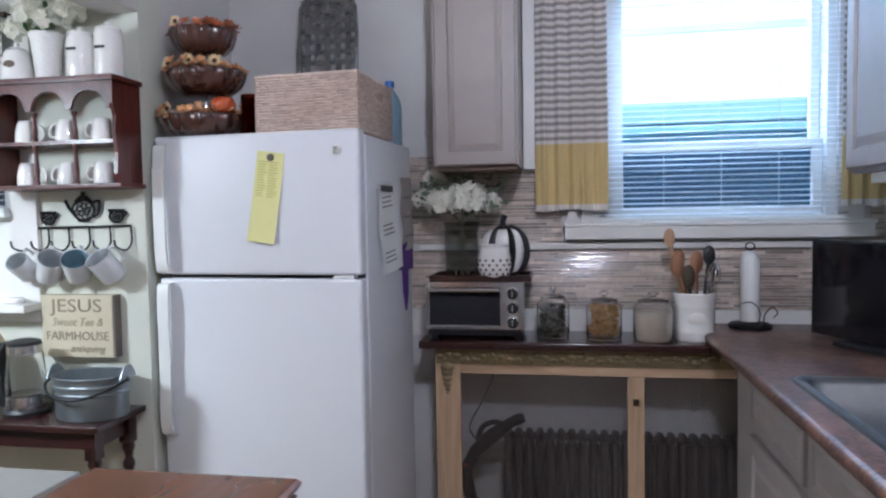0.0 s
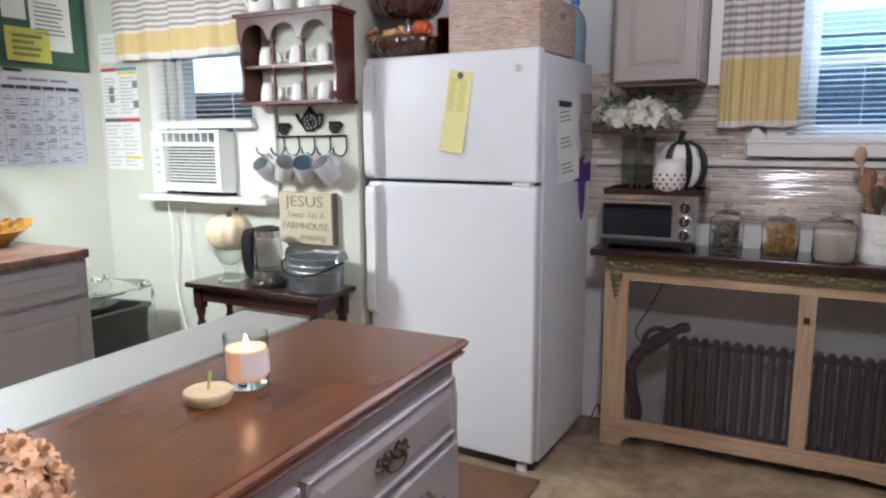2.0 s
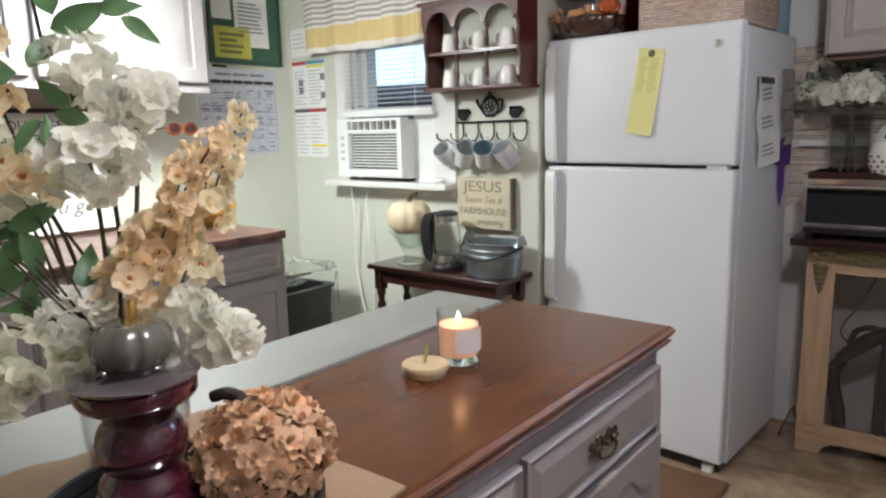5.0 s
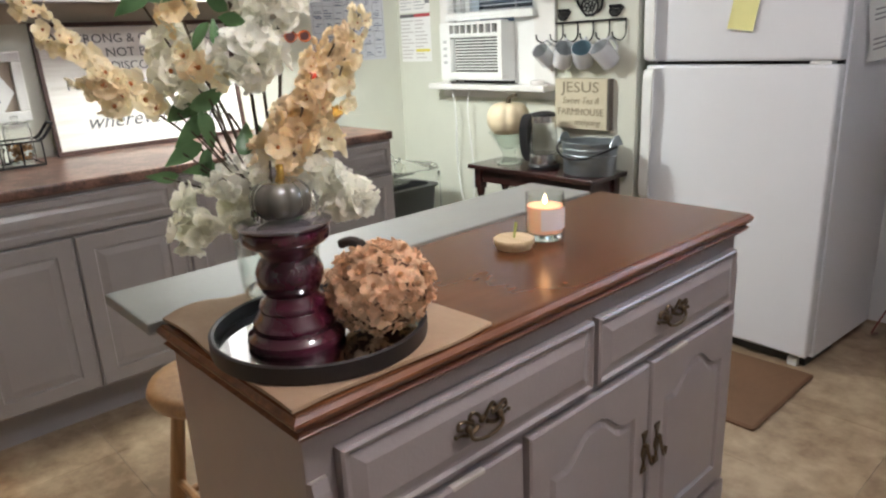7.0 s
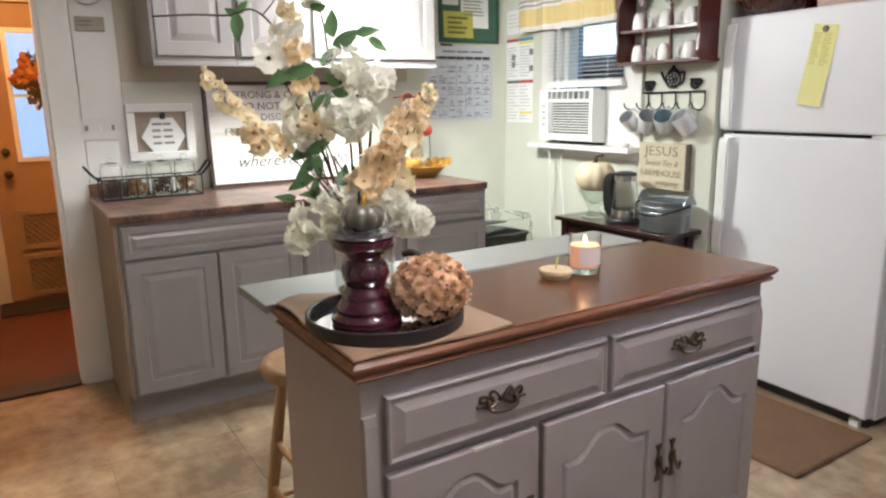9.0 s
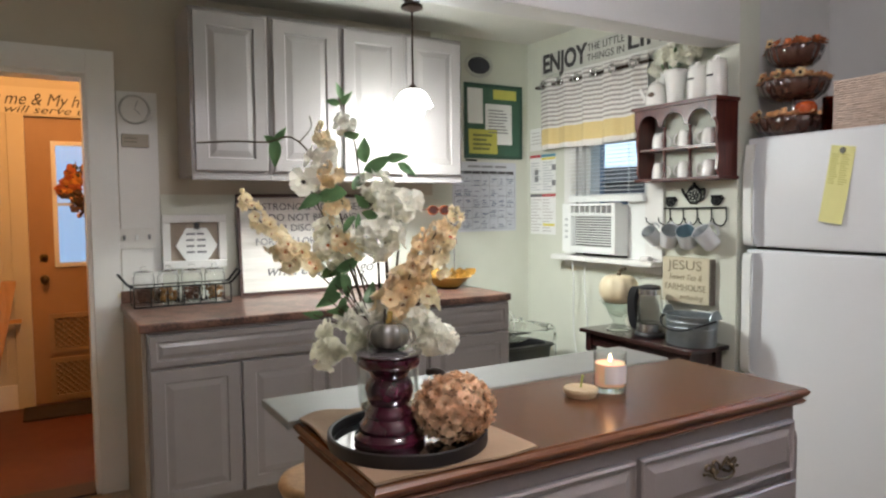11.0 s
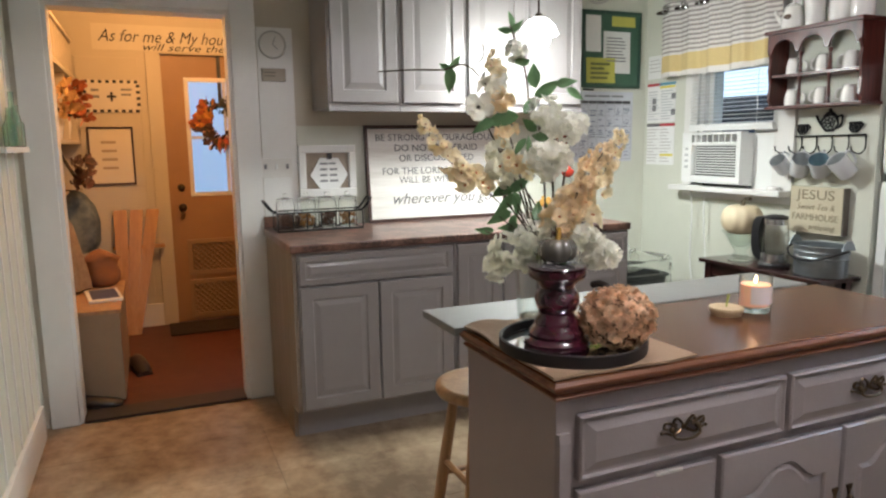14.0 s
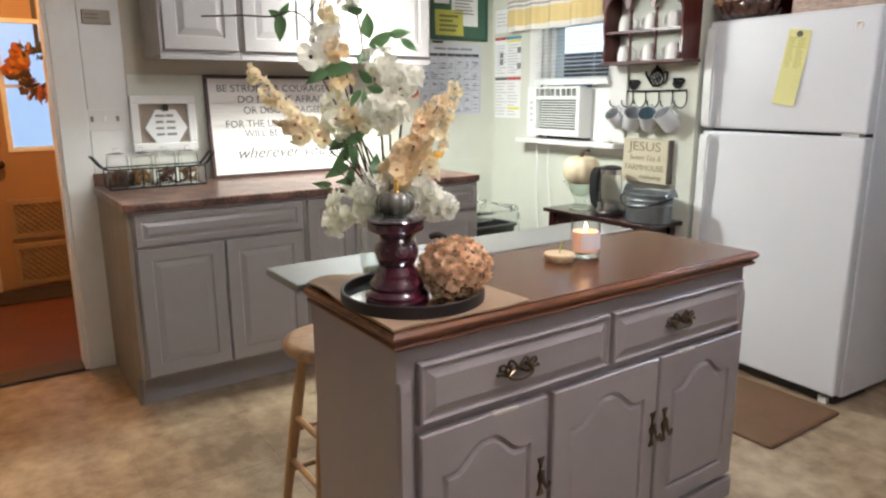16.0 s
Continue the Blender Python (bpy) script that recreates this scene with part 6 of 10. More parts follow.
tube(bm, [p, q], 0.005, 8)
d, a, b = basis(q - p)
for k in range(5):
    s = a * math.cos(math.pi * k / 5) + b * math.sin(math.pi * k / 5)
    tube(bm, curve_points([q, q + d * 0.05 + s * 0.028, q + d * 0.10, q + d * 0.05 - s * 0.028, q], 6), 0.0014, 5)
part("wires", bm, CHROME, wk, "", True)

pt = thing("paper_towel_holder", "dark stand with a thin white paper towel roll", "paper towel", (0.868, 2.885, 0.9))
part("base", turned([(0, 0.0), (0.078, 0.0), (0.08, 0.008), (0.07, 0.016), (0.02, 0.02), (0, 0.02)], (0.832, 2.86, 0.9005), 30), BLACK_IRON, pt, "", True)
part("roll", turned([(0.010, 0.024), (0.034, 0.024), (0.035, 0.03), (0.035, 0.255), (0.030, 0.275), (0.018, 0.290), (0.010, 0.295)], (0.832, 2.86, 0.9005), 30), PAPER, pt, "white paper roll", True)
ps = turned([(0, 0.02), (0.004, 0.02), (0.004, 0.298), (0, 0.300)], (0.832, 2.86, 0.9005), 10)
tube(ps, [(0.832 + 0.016 * math.cos(a), 2.86, 1.212 + 0.014 * math.sin(a)) for a in [2 * math.pi * k / 16 for k in range(16)]], 0.003, 6, True)
part("post", ps, BLACK_IRON, pt, "", True)
part("arm", tube(bmesh.new(), curve_points([(0.865, 2.80, 0.912), (0.870, 2.795, 0.96), (0.895, 2.795, 0.985), (0.915, 2.80, 0.965), (0.90, 2.80, 0.945)], 5), 0.0022, 6), BLACK_IRON, pt, "bent wire scroll", True)
part("arm", tube(bmesh.new(), curve_points([(0.845, 2.80, 0.912), (0.850, 2.79, 0.97), (0.82, 2.785, 1.005), (0.785, 2.79, 1.0)], 5), 0.0022, 6), BLACK_IRON, pt, "bent wire tension arm", True)

tv = local_thing("black_screen", "black flat screen standing on the sink counter", "television", pose(0.985, 2.66, 0.9, 0, 0, -66.5))
part("panel", boxed(0.0, 0.52, 0.0, 0.032, 0.016, 0.345, 0.006), BLACK, tv)
part("bezel", boxed(0.008, 0.512, -0.004, -0.0005, 0.022, 0.338, 0.002), mat("black_gloss", (0.006, 0.006, 0.008), 0.12, coat=0.4), tv, "glossy dark face")
part("stand", boxed(0.15, 0.37, -0.05, 0.08, 0.0005, 0.0155, 0.004), BLACK, tv)

# ---- tool behind the screen, in front of the radiator ----
tl = thing("hand_vacuum", "black hand vacuum with a cable behind the wire screen", "vacuum cleaner", (-0.15, 2.765, 0.0))
VYC = 2.757
part("barrel", tube(bmesh.new(), curve_points([(-0.030, VYC, 0.548), (-0.075, VYC, 0.530), (-0.130, VYC, 0.490), (-0.190, VYC, 0.440), (-0.245, VYC, 0.385)], 5), [0.016, 0.020, 0.023, 0.024, 0.023, 0.021, 0.021, 0.022, 0.024, 0.026, 0.028, 0.030, 0.031, 0.031, 0.030, 0.029, 0.028, 0.027, 0.026, 0.024, 0.020], 12), BLACK, tl, "black tapered barrel", True)
part("handle", tube(bmesh.new(), curve_points([(-0.105, VYC, 0.515), (-0.150, VYC, 0.525), (-0.195, VYC, 0.505), (-0.215, VYC, 0.455)], 5), 0.0115, 8), BLACK, tl, "black loop handle", True)
part("hose", tube(bmesh.new(), curve_points([(-0.235, VYC, 0.385), (-0.262, VYC, 0.330), (-0.255, VYC, 0.250), (-0.232, VYC, 0.150), (-0.236, VYC, 0.018)], 6), [0.024 + 0.002 * (k % 2) for k in range(25)], 10), BLACK, tl, "ribbed black hose", True)
part("red_switch", ball(bmesh.new(), (-0.262, 2.742, 0.352), 0.011, 10, 8), mat("red_plastic", (0.35, 0.03, 0.02), 0.4), tl, "", True)
part("cable", tube(bmesh.new(), curve_points([(-0.215, 2.76, 0.44), (-0.250, 2.77, 0.50), (-0.200, 2.78, 0.60), (-0.155, 2.79, 0.70), (-0.140, 2.80, 0.80)], 6), 0.003, 6), BLACK, tl, "", True)
cb = thing("floor_cable", "dark red cable lying on the floor by the radiator cover", "cable", (-0.40, 2.72, 0))
part("cord", tube(bmesh.new(), curve_points([(-0.44, 2.80, 0.006), (-0.43, 2.68, 0.05), (-0.40, 2.66, 0.13), (-0.385, 2.70, 0.17), (-0.385, 2.76, 0.10)], 6), 0.004, 6), mat("red_cord", (0.16, 0.04, 0.03), 0.5), cb, "", True)

# ---- papers on the refrigerator ----
to = facing("-y", FY)
nt = local_thing("yellow_note", "long yellow note under a round magnet", "note", pose(-0.862, FY - 0.001, 1.428, 0, 8, 0))
turned_with_fridge(nt)
tn = lambda u, v, n: (u, -n, v)
part("paper", sheet(tn, -0.050, 0.050, -0.160, 0.148, 0.001, 0.012), mat("yellow_paper", (0.74, 0.71, 0.32), 0.8, vary=0.05, scale=30), nt)
bars(nt, lambda u, v, n: (u, -n - 0.004 * max(0, (0.1 - v)), v), -0.040, 0.040, -0.150, 0.118, 30, mat("faded_ink", (0.50, 0.47, 0.15), 0.8), 0.4, 4, 0.0040, 0.4, 2)
mg = bmesh.new()
bmesh.ops.create_cone(mg, cap_ends=True, segments=20, radius1=0.013, radius2=0.011, depth=0.005, matrix=pose(0, -0.005, 0.13, 90))
part("magnet", mg, mat("dark_magnet", (0.10, 0.09, 0.07), 0.4, vary=0.5, scale=90), nt, "round dark magnet", True)
sx = facing("+x", FX1 - 0.003)
pp = thing("pinned_papers", "curling white printed papers pinned to the refrigerator's side", "papers", (FX1, 2.62, 1.3))
turned_with_fridge(pp)


def hung_sheet(y, z, w, h, tilt, out, curl):
    """A sheet hung from its top edge, leaning by tilt, its lower corner curling away from the door."""
    g, a = bmesh.new(), radians(tilt)
    n = 12
    for side in (0.0, 0.0008):
        vs_ = []
        for i in range(n + 1):
            row = []
            for k in range(7):
                u, v = w * k / 6, -h * i / n
                lift = out + curl * (i / n) ** 2 * (0.35 + 0.65 * k / 6) + 0.004 * math.sin(i * 0.9 + k) + side
                row.append(g.verts.new((FX1 - 0.002 + lift, y + u * math.cos(a) - v * math.sin(a), z + u * math.sin(a) + v * math.cos(a))))
            vs_.append(row)
        for r0, r1 in zip(vs_, vs_[1:]):
            for k in range(6):
                g.faces.new((r0[k], r1[k], r1[k + 1], r0[k + 1]))
    to_ = lambda q, v, o: (FX1 - 0.002 + out + 0.004 + o + curl * (-v / h) ** 2 * (0.35 + 0.65 * q / w), y + q * math.cos(a) - v * math.sin(a), z + q * math.sin(a) + v * math.cos(a))
    return g, to_


g, to_ = hung_sheet(2.700, 1.500, 0.150, 0.290, 3, 0.004, 0.006)
part("paper", g, mat("tan_photo_paper", (0.40, 0.36, 0.33), 0.6, vary=0.3, scale=14), pp, "tan printed sheet", True, 80)
bars(pp, to_, 0.015, 0.13, -0.26, -0.03, 3, GREY_INK, 0.12, 3, 0.004, 0.1)
g, to_ = hung_sheet(2.415, 1.458, 0.215, 0.320, 5, 0.008, 0.018)
part("paper", g, PAPER, pp, "", True, 80)
for v in (-0.035, -0.135, -0.235):
    bars(pp, to_, 0.02, 0.19, v - 0.05, v, 3, GREY_INK, 0.30, 5, 0.004, 0.4)
part("magnet", boxed(FX1 - 0.002, FX1 + 0.018, 2.44, 2.56, 1.440, 1.462, 0.002), BLACK, pp, "dark magnet strip")
pu = thing("purple_ribbon", "purple felt ribbon hanging on the refrigerator's side", "ribbon", (FX1, 2.75, 1.1))
turned_with_fridge(pu)
bm = bmesh.new()
loops(bm, [[(FX1 - 0.002 + d, y, z) for y, z in ((2.60, 1.175), (2.63, 1.225), (2.72, 1.235), (2.858, 1.262), (2.860, 1.135), (2.79, 1.130), (2.785, 1.03), (2.755, 0.97), (2.725, 1.05), (2.715, 1.135), (2.63, 1.150))] for d in (0.001, 0.007)])
part("felt", bm, mat("purple_felt", (0.10, 0.035, 0.23), 0.9, vary=0.2, scale=80), pu)

# ---- on top of the refrigerator ----
WICKER = mat("pale_seagrass", (0.60, 0.48, 0.41), 0.85, colour2=(0.48, 0.37, 0.30), scale=40, island=0.20, bump=0.3, bump_scale=150)


def wicker_box():
    x0, x1, y0, y1, z0, z1 = -0.918, -0.548, 2.295, 2.672, FZ - 0.004, 1.836
    f = thing("wicker_box", "pale woven seagrass box with a lid on the refrigerator", "basket", (-0.75, 2.65, z0))
    turned_with_fridge(f)
    part("core", boxed(x0 + 0.006, x1 - 0.006, y0 + 0.006, y1 - 0.006, z0 + 0.0005, z1 - 0.006), mat("dark_weave_gap", (0.33, 0.25, 0.20), 0.9), f)
    bm = bmesh.new()
    rnd = random.Random(61)
    rows = 21
    for q in range(rows):
        zq = z0 + 0.006 + (z1 - z0 - 0.010) * q / (rows - 1)
        for a, b, n_ in (((x0, y0), (x1, y0), Vector((0, -1))), ((x1, y0), (x1, y1), Vector((1, 0))), ((x0, y0), (x0, y1), Vector((-1, 0)))):
            a, b = Vector(a), Vector(b)
            L, u = (b - a).length, rnd.uniform(-0.03, 0.0)
            while u < L:
                w = rnd.uniform(0.024, 0.046)
                p, e = a.lerp(b, max(0, u) / L), a.lerp(b, min(L, u + w) / L)
                u += w * 0.94
                if (e - p).length < 0.006 or (n_.x == 1 and q in (14, 15, 16) and 2.50 < (p.y + e.y) / 2 < 2.56):
                    continue
                m_, g = (p + e) / 2, rnd.uniform(0.0005, 0.0038)
                tube(bm, [(p.x, p.y, zq), (m_.x + n_.x * g, m_.y + n_.y * g, zq + rnd.uniform(-0.0015, 0.0015)), (e.x, e.y, zq)], [0.0040, rnd.uniform(0.0046, 0.0062), 0.0040], 5)
    part("weave", bm, WICKER, f, "", True, kind="stuff")
    part("lid", boxed(x0 - 0.004, x1 + 0.004, y0 - 0.004, y1 + 0.004, z1 - 0.005, z1 + 0.005, 0.004), WICKER, f, "flat woven lid")


wicker_box()
jg = thing("water_bottle", "large blue plastic water bottle", "bottle", (-0.560, 2.80, FZ))
BOTTLE = mat("blue_plastic", (0.55, 0.74, 0.86), 0.08, vary=0.2, scale=14, coat=0.7, thin=0.7)
part("bottle", turned([(0, 0.0), (0.044, 0.0), (0.049, 0.01), (0.046, 0.030), (0.049, 0.036), (0.046, 0.058), (0.049, 0.064), (0.046, 0.086), (0.049, 0.092), (0.046, 0.114), (0.049, 0.120), (0.048, 0.16), (0.038, 0.195), (0.020, 0.222), (0.014, 0.23), (0.014, 0.238), (0, 0.238)], (-0.560, 2.80, FZ - 0.0115), 28), BOTTLE, jg, "", True)
part("cap", turned([(0, 0.238), (0.018, 0.238), (0.019, 0.245), (0.018, 0.262), (0, 0.264)], (-0.560, 2.80, FZ - 0.0115), 20), mat("blue_cap", (0.03, 0.12, 0.40), 0.4), jg, "blue cap", True)

# tiered tray with autumn decorations
TIN = mat("dark_amber_glass_dish", (0.085, 0.034, 0.024), 0.12, colour2=(0.040, 0.015, 0.011), scale=30, coat=1.0, bump=0.25, bump_scale=70)
ORANGE = mat("orange_fabric_leaves", (0.40, 0.10, 0.025), 0.7, vary=0.4, scale=50, island=0.4)
STRAW = mat("straw_petals", (0.55, 0.33, 0.12), 0.8, vary=0.3, scale=60, island=0.35)
tt = thing("tiered_tray", "dark metal three-tier tray full of autumn decorations", "tiered tray", (-1.19, 2.53, FZ))
tx, ty, tz = -1.158, 2.425, FZ - 0.0115


def fluted(profile, flutes, depth):
    """A dish turned like a lathe piece, its wall waved in flutes that grow towards the rim."""
    bm = bmesh.new()
    n, rings = 96, []
    for r_, h, w in profile:
        rings.append([bm.verts.new((tx + r_ * (1 + depth * w * math.cos(flutes * q)) * math.cos(q), ty + r_ * (1 + depth * w * math.cos(flutes * q)) * math.sin(q), tz + h)) for q in [2 * math.pi * k / n for k in range(n)]])
    for a, b in zip(rings, rings[1:]):
        for k in range(n):
            bm.faces.new((a[k], a[(k + 1) % n], b[(k + 1) % n], b[k]))
    bm.faces.new(rings[0])
    bm.faces.new(rings[-1])
    return bm


part("post", turned([(0, 0.0), (0.05, 0.0), (0.05, 0.008), (0.012, 0.012), (0.0085, 0.02), (0.0085, 0.40), (0.014, 0.415), (0.010, 0.43), (0, 0.435)], (tx, ty, tz), 16), CHROME, tt, "steel centre post", True)
rnd = random.Random(21)
SEED_DARK = mat("dark_seed_heart", (0.035, 0.018, 0.010), 0.8)
for z, r_ in ((0.062, 0.165), (0.225, 0.146), (0.372, 0.118)):
    d = part("tier", fluted([(r_ * 0.30, z - 0.060, 0), (r_ * 0.62, z - 0.056, 0.2), (r_ * 0.86, z - 0.030, 0.6), (r_ * 0.97, z + 0.004, 1), (r_, z + 0.026, 1), (r_ * 0.97, z + 0.029, 1), (r_ * 0.90, z + 0.004, 0.8), (r_ * 0.5, z - 0.010, 0.2), (r_ * 0.3, z - 0.012, 0)], 20, 0.030), TIN, tt, "fluted dark amber glass dish", True, 70)
    bm = bmesh.new()
    for k in range(70):
        a, q = rnd.uniform(0, 6.28), r_ * rnd.uniform(0.40, 1.0)
        p = Vector((tx + q * math.cos(a), ty + q * math.sin(a), tz + z + rnd.uniform(0.018, 0.048)))
        flower(bm, p, (0.6 * math.cos(a), 0.6 * math.sin(a) - 0.4, 0.8), 6, 0.022, 0.013, rnd, 0.8)
    part("blossom_filling", bm, mat("russet_blossoms", (0.36, 0.13, 0.05), 0.8, colour2=(0.52, 0.30, 0.14), scale=70, island=0.5) if z < 0.3 else ORANGE, d, "dried autumn flowers", True, kind="stuff")
    # a few sunflowers facing the room
    heads, eyes = bmesh.new(), bmesh.new()
    for a in ((-2.35, -1.5, -0.8) if 0.1 < z < 0.3 else (-2.2,)):
        p = Vector((tx + r_ * 0.86 * math.cos(a), ty + r_ * 0.86 * math.sin(a), tz + z + 0.048))
        w = Vector((0.4 * math.cos(a), -0.9, 0.35)).normalized()
        flower(heads, p, w, 11, 0.024, 0.011, rnd, 0.9)
        ball(eyes, p + w * 0.004, 0.0085, 8, 6)
    part("sunflower_heads", heads, mat("cream_sunflower", (0.66, 0.48, 0.26), 0.8, island=0.2), d, "pale sunflowers", True, kind="stuff")
    part("sunflower_hearts", eyes, SEED_DARK, d, "dark flower hearts", True, kind="stuff")
    bm = bmesh.new()
    for k in range(14):
        a, q = rnd.uniform(0, 6.28), r_ * rnd.uniform(0.2, 0.75)
        ball(bm, (tx + q * math.cos(a), ty + q * math.sin(a), tz + z + rnd.uniform(0.012, 0.030)), rnd.uniform(0.012, 0.024), 10, 7, (1, 1, 0.8))
    part("gourds", bm, ORANGE, d, "small orange gourds", True, kind="stuff")
gc = thing("amber_candle_glass", "dark amber candle glass beside the tiered tray", "candle", (-0.968, 2.40, FZ))
part("glass", hollow([(0.034, 0.0), (0.038, 0.006), (0.038, 0.155), (0.037, 0.16)], 0.003, (-0.968, 2.40, FZ - 0.0115), 26), thin_glass("amber_glass", (0.46, 0.18, 0.12), 0.8), gc, "", True)
part("wax", turned([(0, 0.005), (0.034, 0.005), (0.034, 0.11), (0, 0.11)], (-0.968, 2.40, FZ - 0.0115), 24), mat("red_wax", (0.10, 0.02, 0.015), 0.5), gc, "", True)
op = thing("orange_glass_pumpkin", "small orange glass pumpkin in front of the tray", "pumpkin", (-1.04, 2.415, FZ + 0.1))
bm = bmesh.new()
pumpkin(bm, (-1.048, 2.345, FZ + 0.078), 0.044, 0.064, 8, 48, 12)
part("body", bm, mat("orange_glass", (0.42, 0.07, 0.015), 0.12, coat=0.6), op, "", True)

# woven metal basket standing behind the box
mb = thing("metal_tray", "woven strap metal tray leaning on the wall behind the box", "tray", (-0.80, 2.80, 1.857))
GALV = mat("grey_galvanised_strap", (0.40, 0.40, 0.41), 0.24, metal=0.85, vary=0.4, scale=30, bump=0.2)
lean = lambda u, v, n: (-0.832 + u - 0.08 * (v - 0.2), 2.800 + 0.26 * v - n, 1.857 + v)
bm = bmesh.new()
tube(bm, [lean(u, v, 0) for u, v in [(-0.115, 0.03), (-0.125, 0.25), (-0.12, 0.38), (-0.09, 0.44), (0.09, 0.44), (0.12, 0.38), (0.125, 0.25), (0.115, 0.03), (0.08, 0.008), (-0.08, 0.008)]], 0.008, 8, True)
part("rim", bm, GALV, mb, "", True)
for k in range(5):
    u = -0.088 + k * 0.044
    bm = bmesh.new()
    rows = []
    for j in range(25):
        v = 0.012 + 0.425 * j / 24
        w = 0.004 * math.sin(math.pi * (v / 0.045 + k))
        rows.append([lean(u - 0.012, v, w), lean(u + 0.012, v, w), lean(u + 0.012, v, w + 0.0015), lean(u - 0.012, v, w + 0.0015)])
    part("strap", loops(bm, rows), GALV, mb)
for k in range(9):
    v = 0.045 + k * 0.045
    bm = bmesh.new()
    rows = []
    for j in range(25):
        u = -0.118 + 0.236 * j / 24
        w = -0.004 * math.sin(math.pi * (u / 0.044 + k + 0.5))
        rows.append([lean(u, v - 0.0105, w), lean(u, v + 0.0105, w), lean(u, v + 0.0105, w + 0.0015), lean(u, v - 0.0105, w + 0.0015)])
    part("strap", loops(bm, rows), GALV, mb)
bc = thing("blue_container", "small blue lidded container on the wicker box", "container", (-0.655, 2.62, 1.8415))
part("body", turned([(0, 0), (0.03, 0), (0.033, 0.03), (0.028, 0.045), (0, 0.047)], (-0.655, 2.62, 1.8418), 20), mat("blue_plastic_solid", (0.05, 0.13, 0.34), 0.35), bc, "", True)

# ---- cup shelf on the cream wall ----
CX0, CX1, CY, CZ0, CZ1 = -1.800, -1.318, 2.115, 1.478, 1.812


def cup_shelf():
    f = thing("cup_shelf", "red mahogany wall shelf with three arches and two rows", "shelf", (-1.56, NA, CZ0))
    t = 0.014
    for x in (CX0, CX1 - t):
        bm = bmesh.new()
        prof = [(NA - 0.0005, CZ0), (CY + 0.03, CZ0), (CY + 0.012, CZ0 + 0.03), (CY + 0.02, CZ0 + 0.10), (CY + 0.008, CZ0 + 0.17), (CY + 0.016, CZ0 + 0.22), (CY, CZ0 + 0.26), (CY, CZ1), (NA - 0.0005, CZ1)]
        loops(bm, [[(xx, y, z) for y, z in prof] for xx in (x, x + t)])
        part("side_panel", bm, RED_WOOD, f, "shaped side panel")
    part("top", boxed(CX0 - 0.012, CX1 + 0.012, CY - 0.014, NA - 0.0005, CZ1 + 0.0005, CZ1 + 0.018, 0.004), RED_WOOD, f)
    part("bottom", boxed(CX0 - 0.012, CX1 + 0.012, CY + 0.012, NA - 0.0005, CZ0 - 0.016, CZ0 - 0.0005, 0.004), RED_WOOD, f)
    part("middle_shelf", boxed(CX0 + t, CX1 - t, CY + 0.022, NA - 0.0005, 1.612, 1.624), RED_WOOD, f)
    # arched fascia in one piece
    bm = bmesh.new()
    xs = [CX0 + t, CX0 + t + 0.151, CX0 + t + 0.303, CX1 - t]
    for a, b in zip(xs, xs[1:]):
        low = []
        for k in range(17):
            s = k / 16
            w = abs(2 * s - 1)
            z = 1.722 if w > 0.86 else 1.722 + 0.062 * math.sqrt(max(0, 1 - (w / 0.86) ** 2))
            low.append((a + (b - a) * s, z))
        for k in range(16):
            q0, q1 = low[k], low[k + 1]
            loops(bm, [[(q0[0], y, q0[1]), (q1[0], y, q1[1]), (q1[0], y, CZ1), (q0[0], y, CZ1)] for y in (CY, CY + 0.012)])
    part("arched_fascia", bm, RED_WOOD, f, "three-arched fascia")
    for x in xs[1:3]:
        for z0, z1 in ((CZ0, 1.6115), (1.6245, 1.7215)):
            h = z1 - z0
            part("spindle", turned([(0, 0), (0.010, 0), (0.010, 0.008), (0.006, 0.014), (0.010, h * 0.35), (0.007, h * 0.55), (0.0055, h * 0.8), (0.010, h - 0.010), (0.010, h), (0, h)], (x, CY + 0.03, z0), 14), RED_WOOD, f, "", True)


cup_shelf()


def cup(x, y, z, turn, size=1.0, label="white ceramic teacup turned upside down on the shelf", group="cups on the wall shelf"):
    f = local_thing("cup", label, "cup", pose(x, y, z, 0, 0, turn), group)
    s = size
    part("bowl", turned([(0.034 * s, 0.0), (0.036 * s, 0.002), (0.035 * s, 0.035 * s), (0.030 * s, 0.060 * s), (0.026 * s, 0.072 * s), (0.020 * s, 0.076 * s), (0, 0.076 * s)], (0, 0, 0), 26), WHITE_CERAMIC, f, "", True)
    part("handle", tube(bmesh.new(), curve_points([(0.029 * s, 0, 0.058 * s), (0.045 * s, 0, 0.058 * s), (0.056 * s, 0, 0.038 * s), (0.052 * s, 0, 0.016 * s), (0.034 * s, 0, 0.014 * s)], 4), 0.0045 * s, 7), WHITE_CERAMIC, f, "", True)


for z in (1.4785, 1.6245):
    for x, tn_ in ((-1.702, 20), (-1.545, 195), (-1.408, 200)):
        cup(x, 2.185, z, tn_)

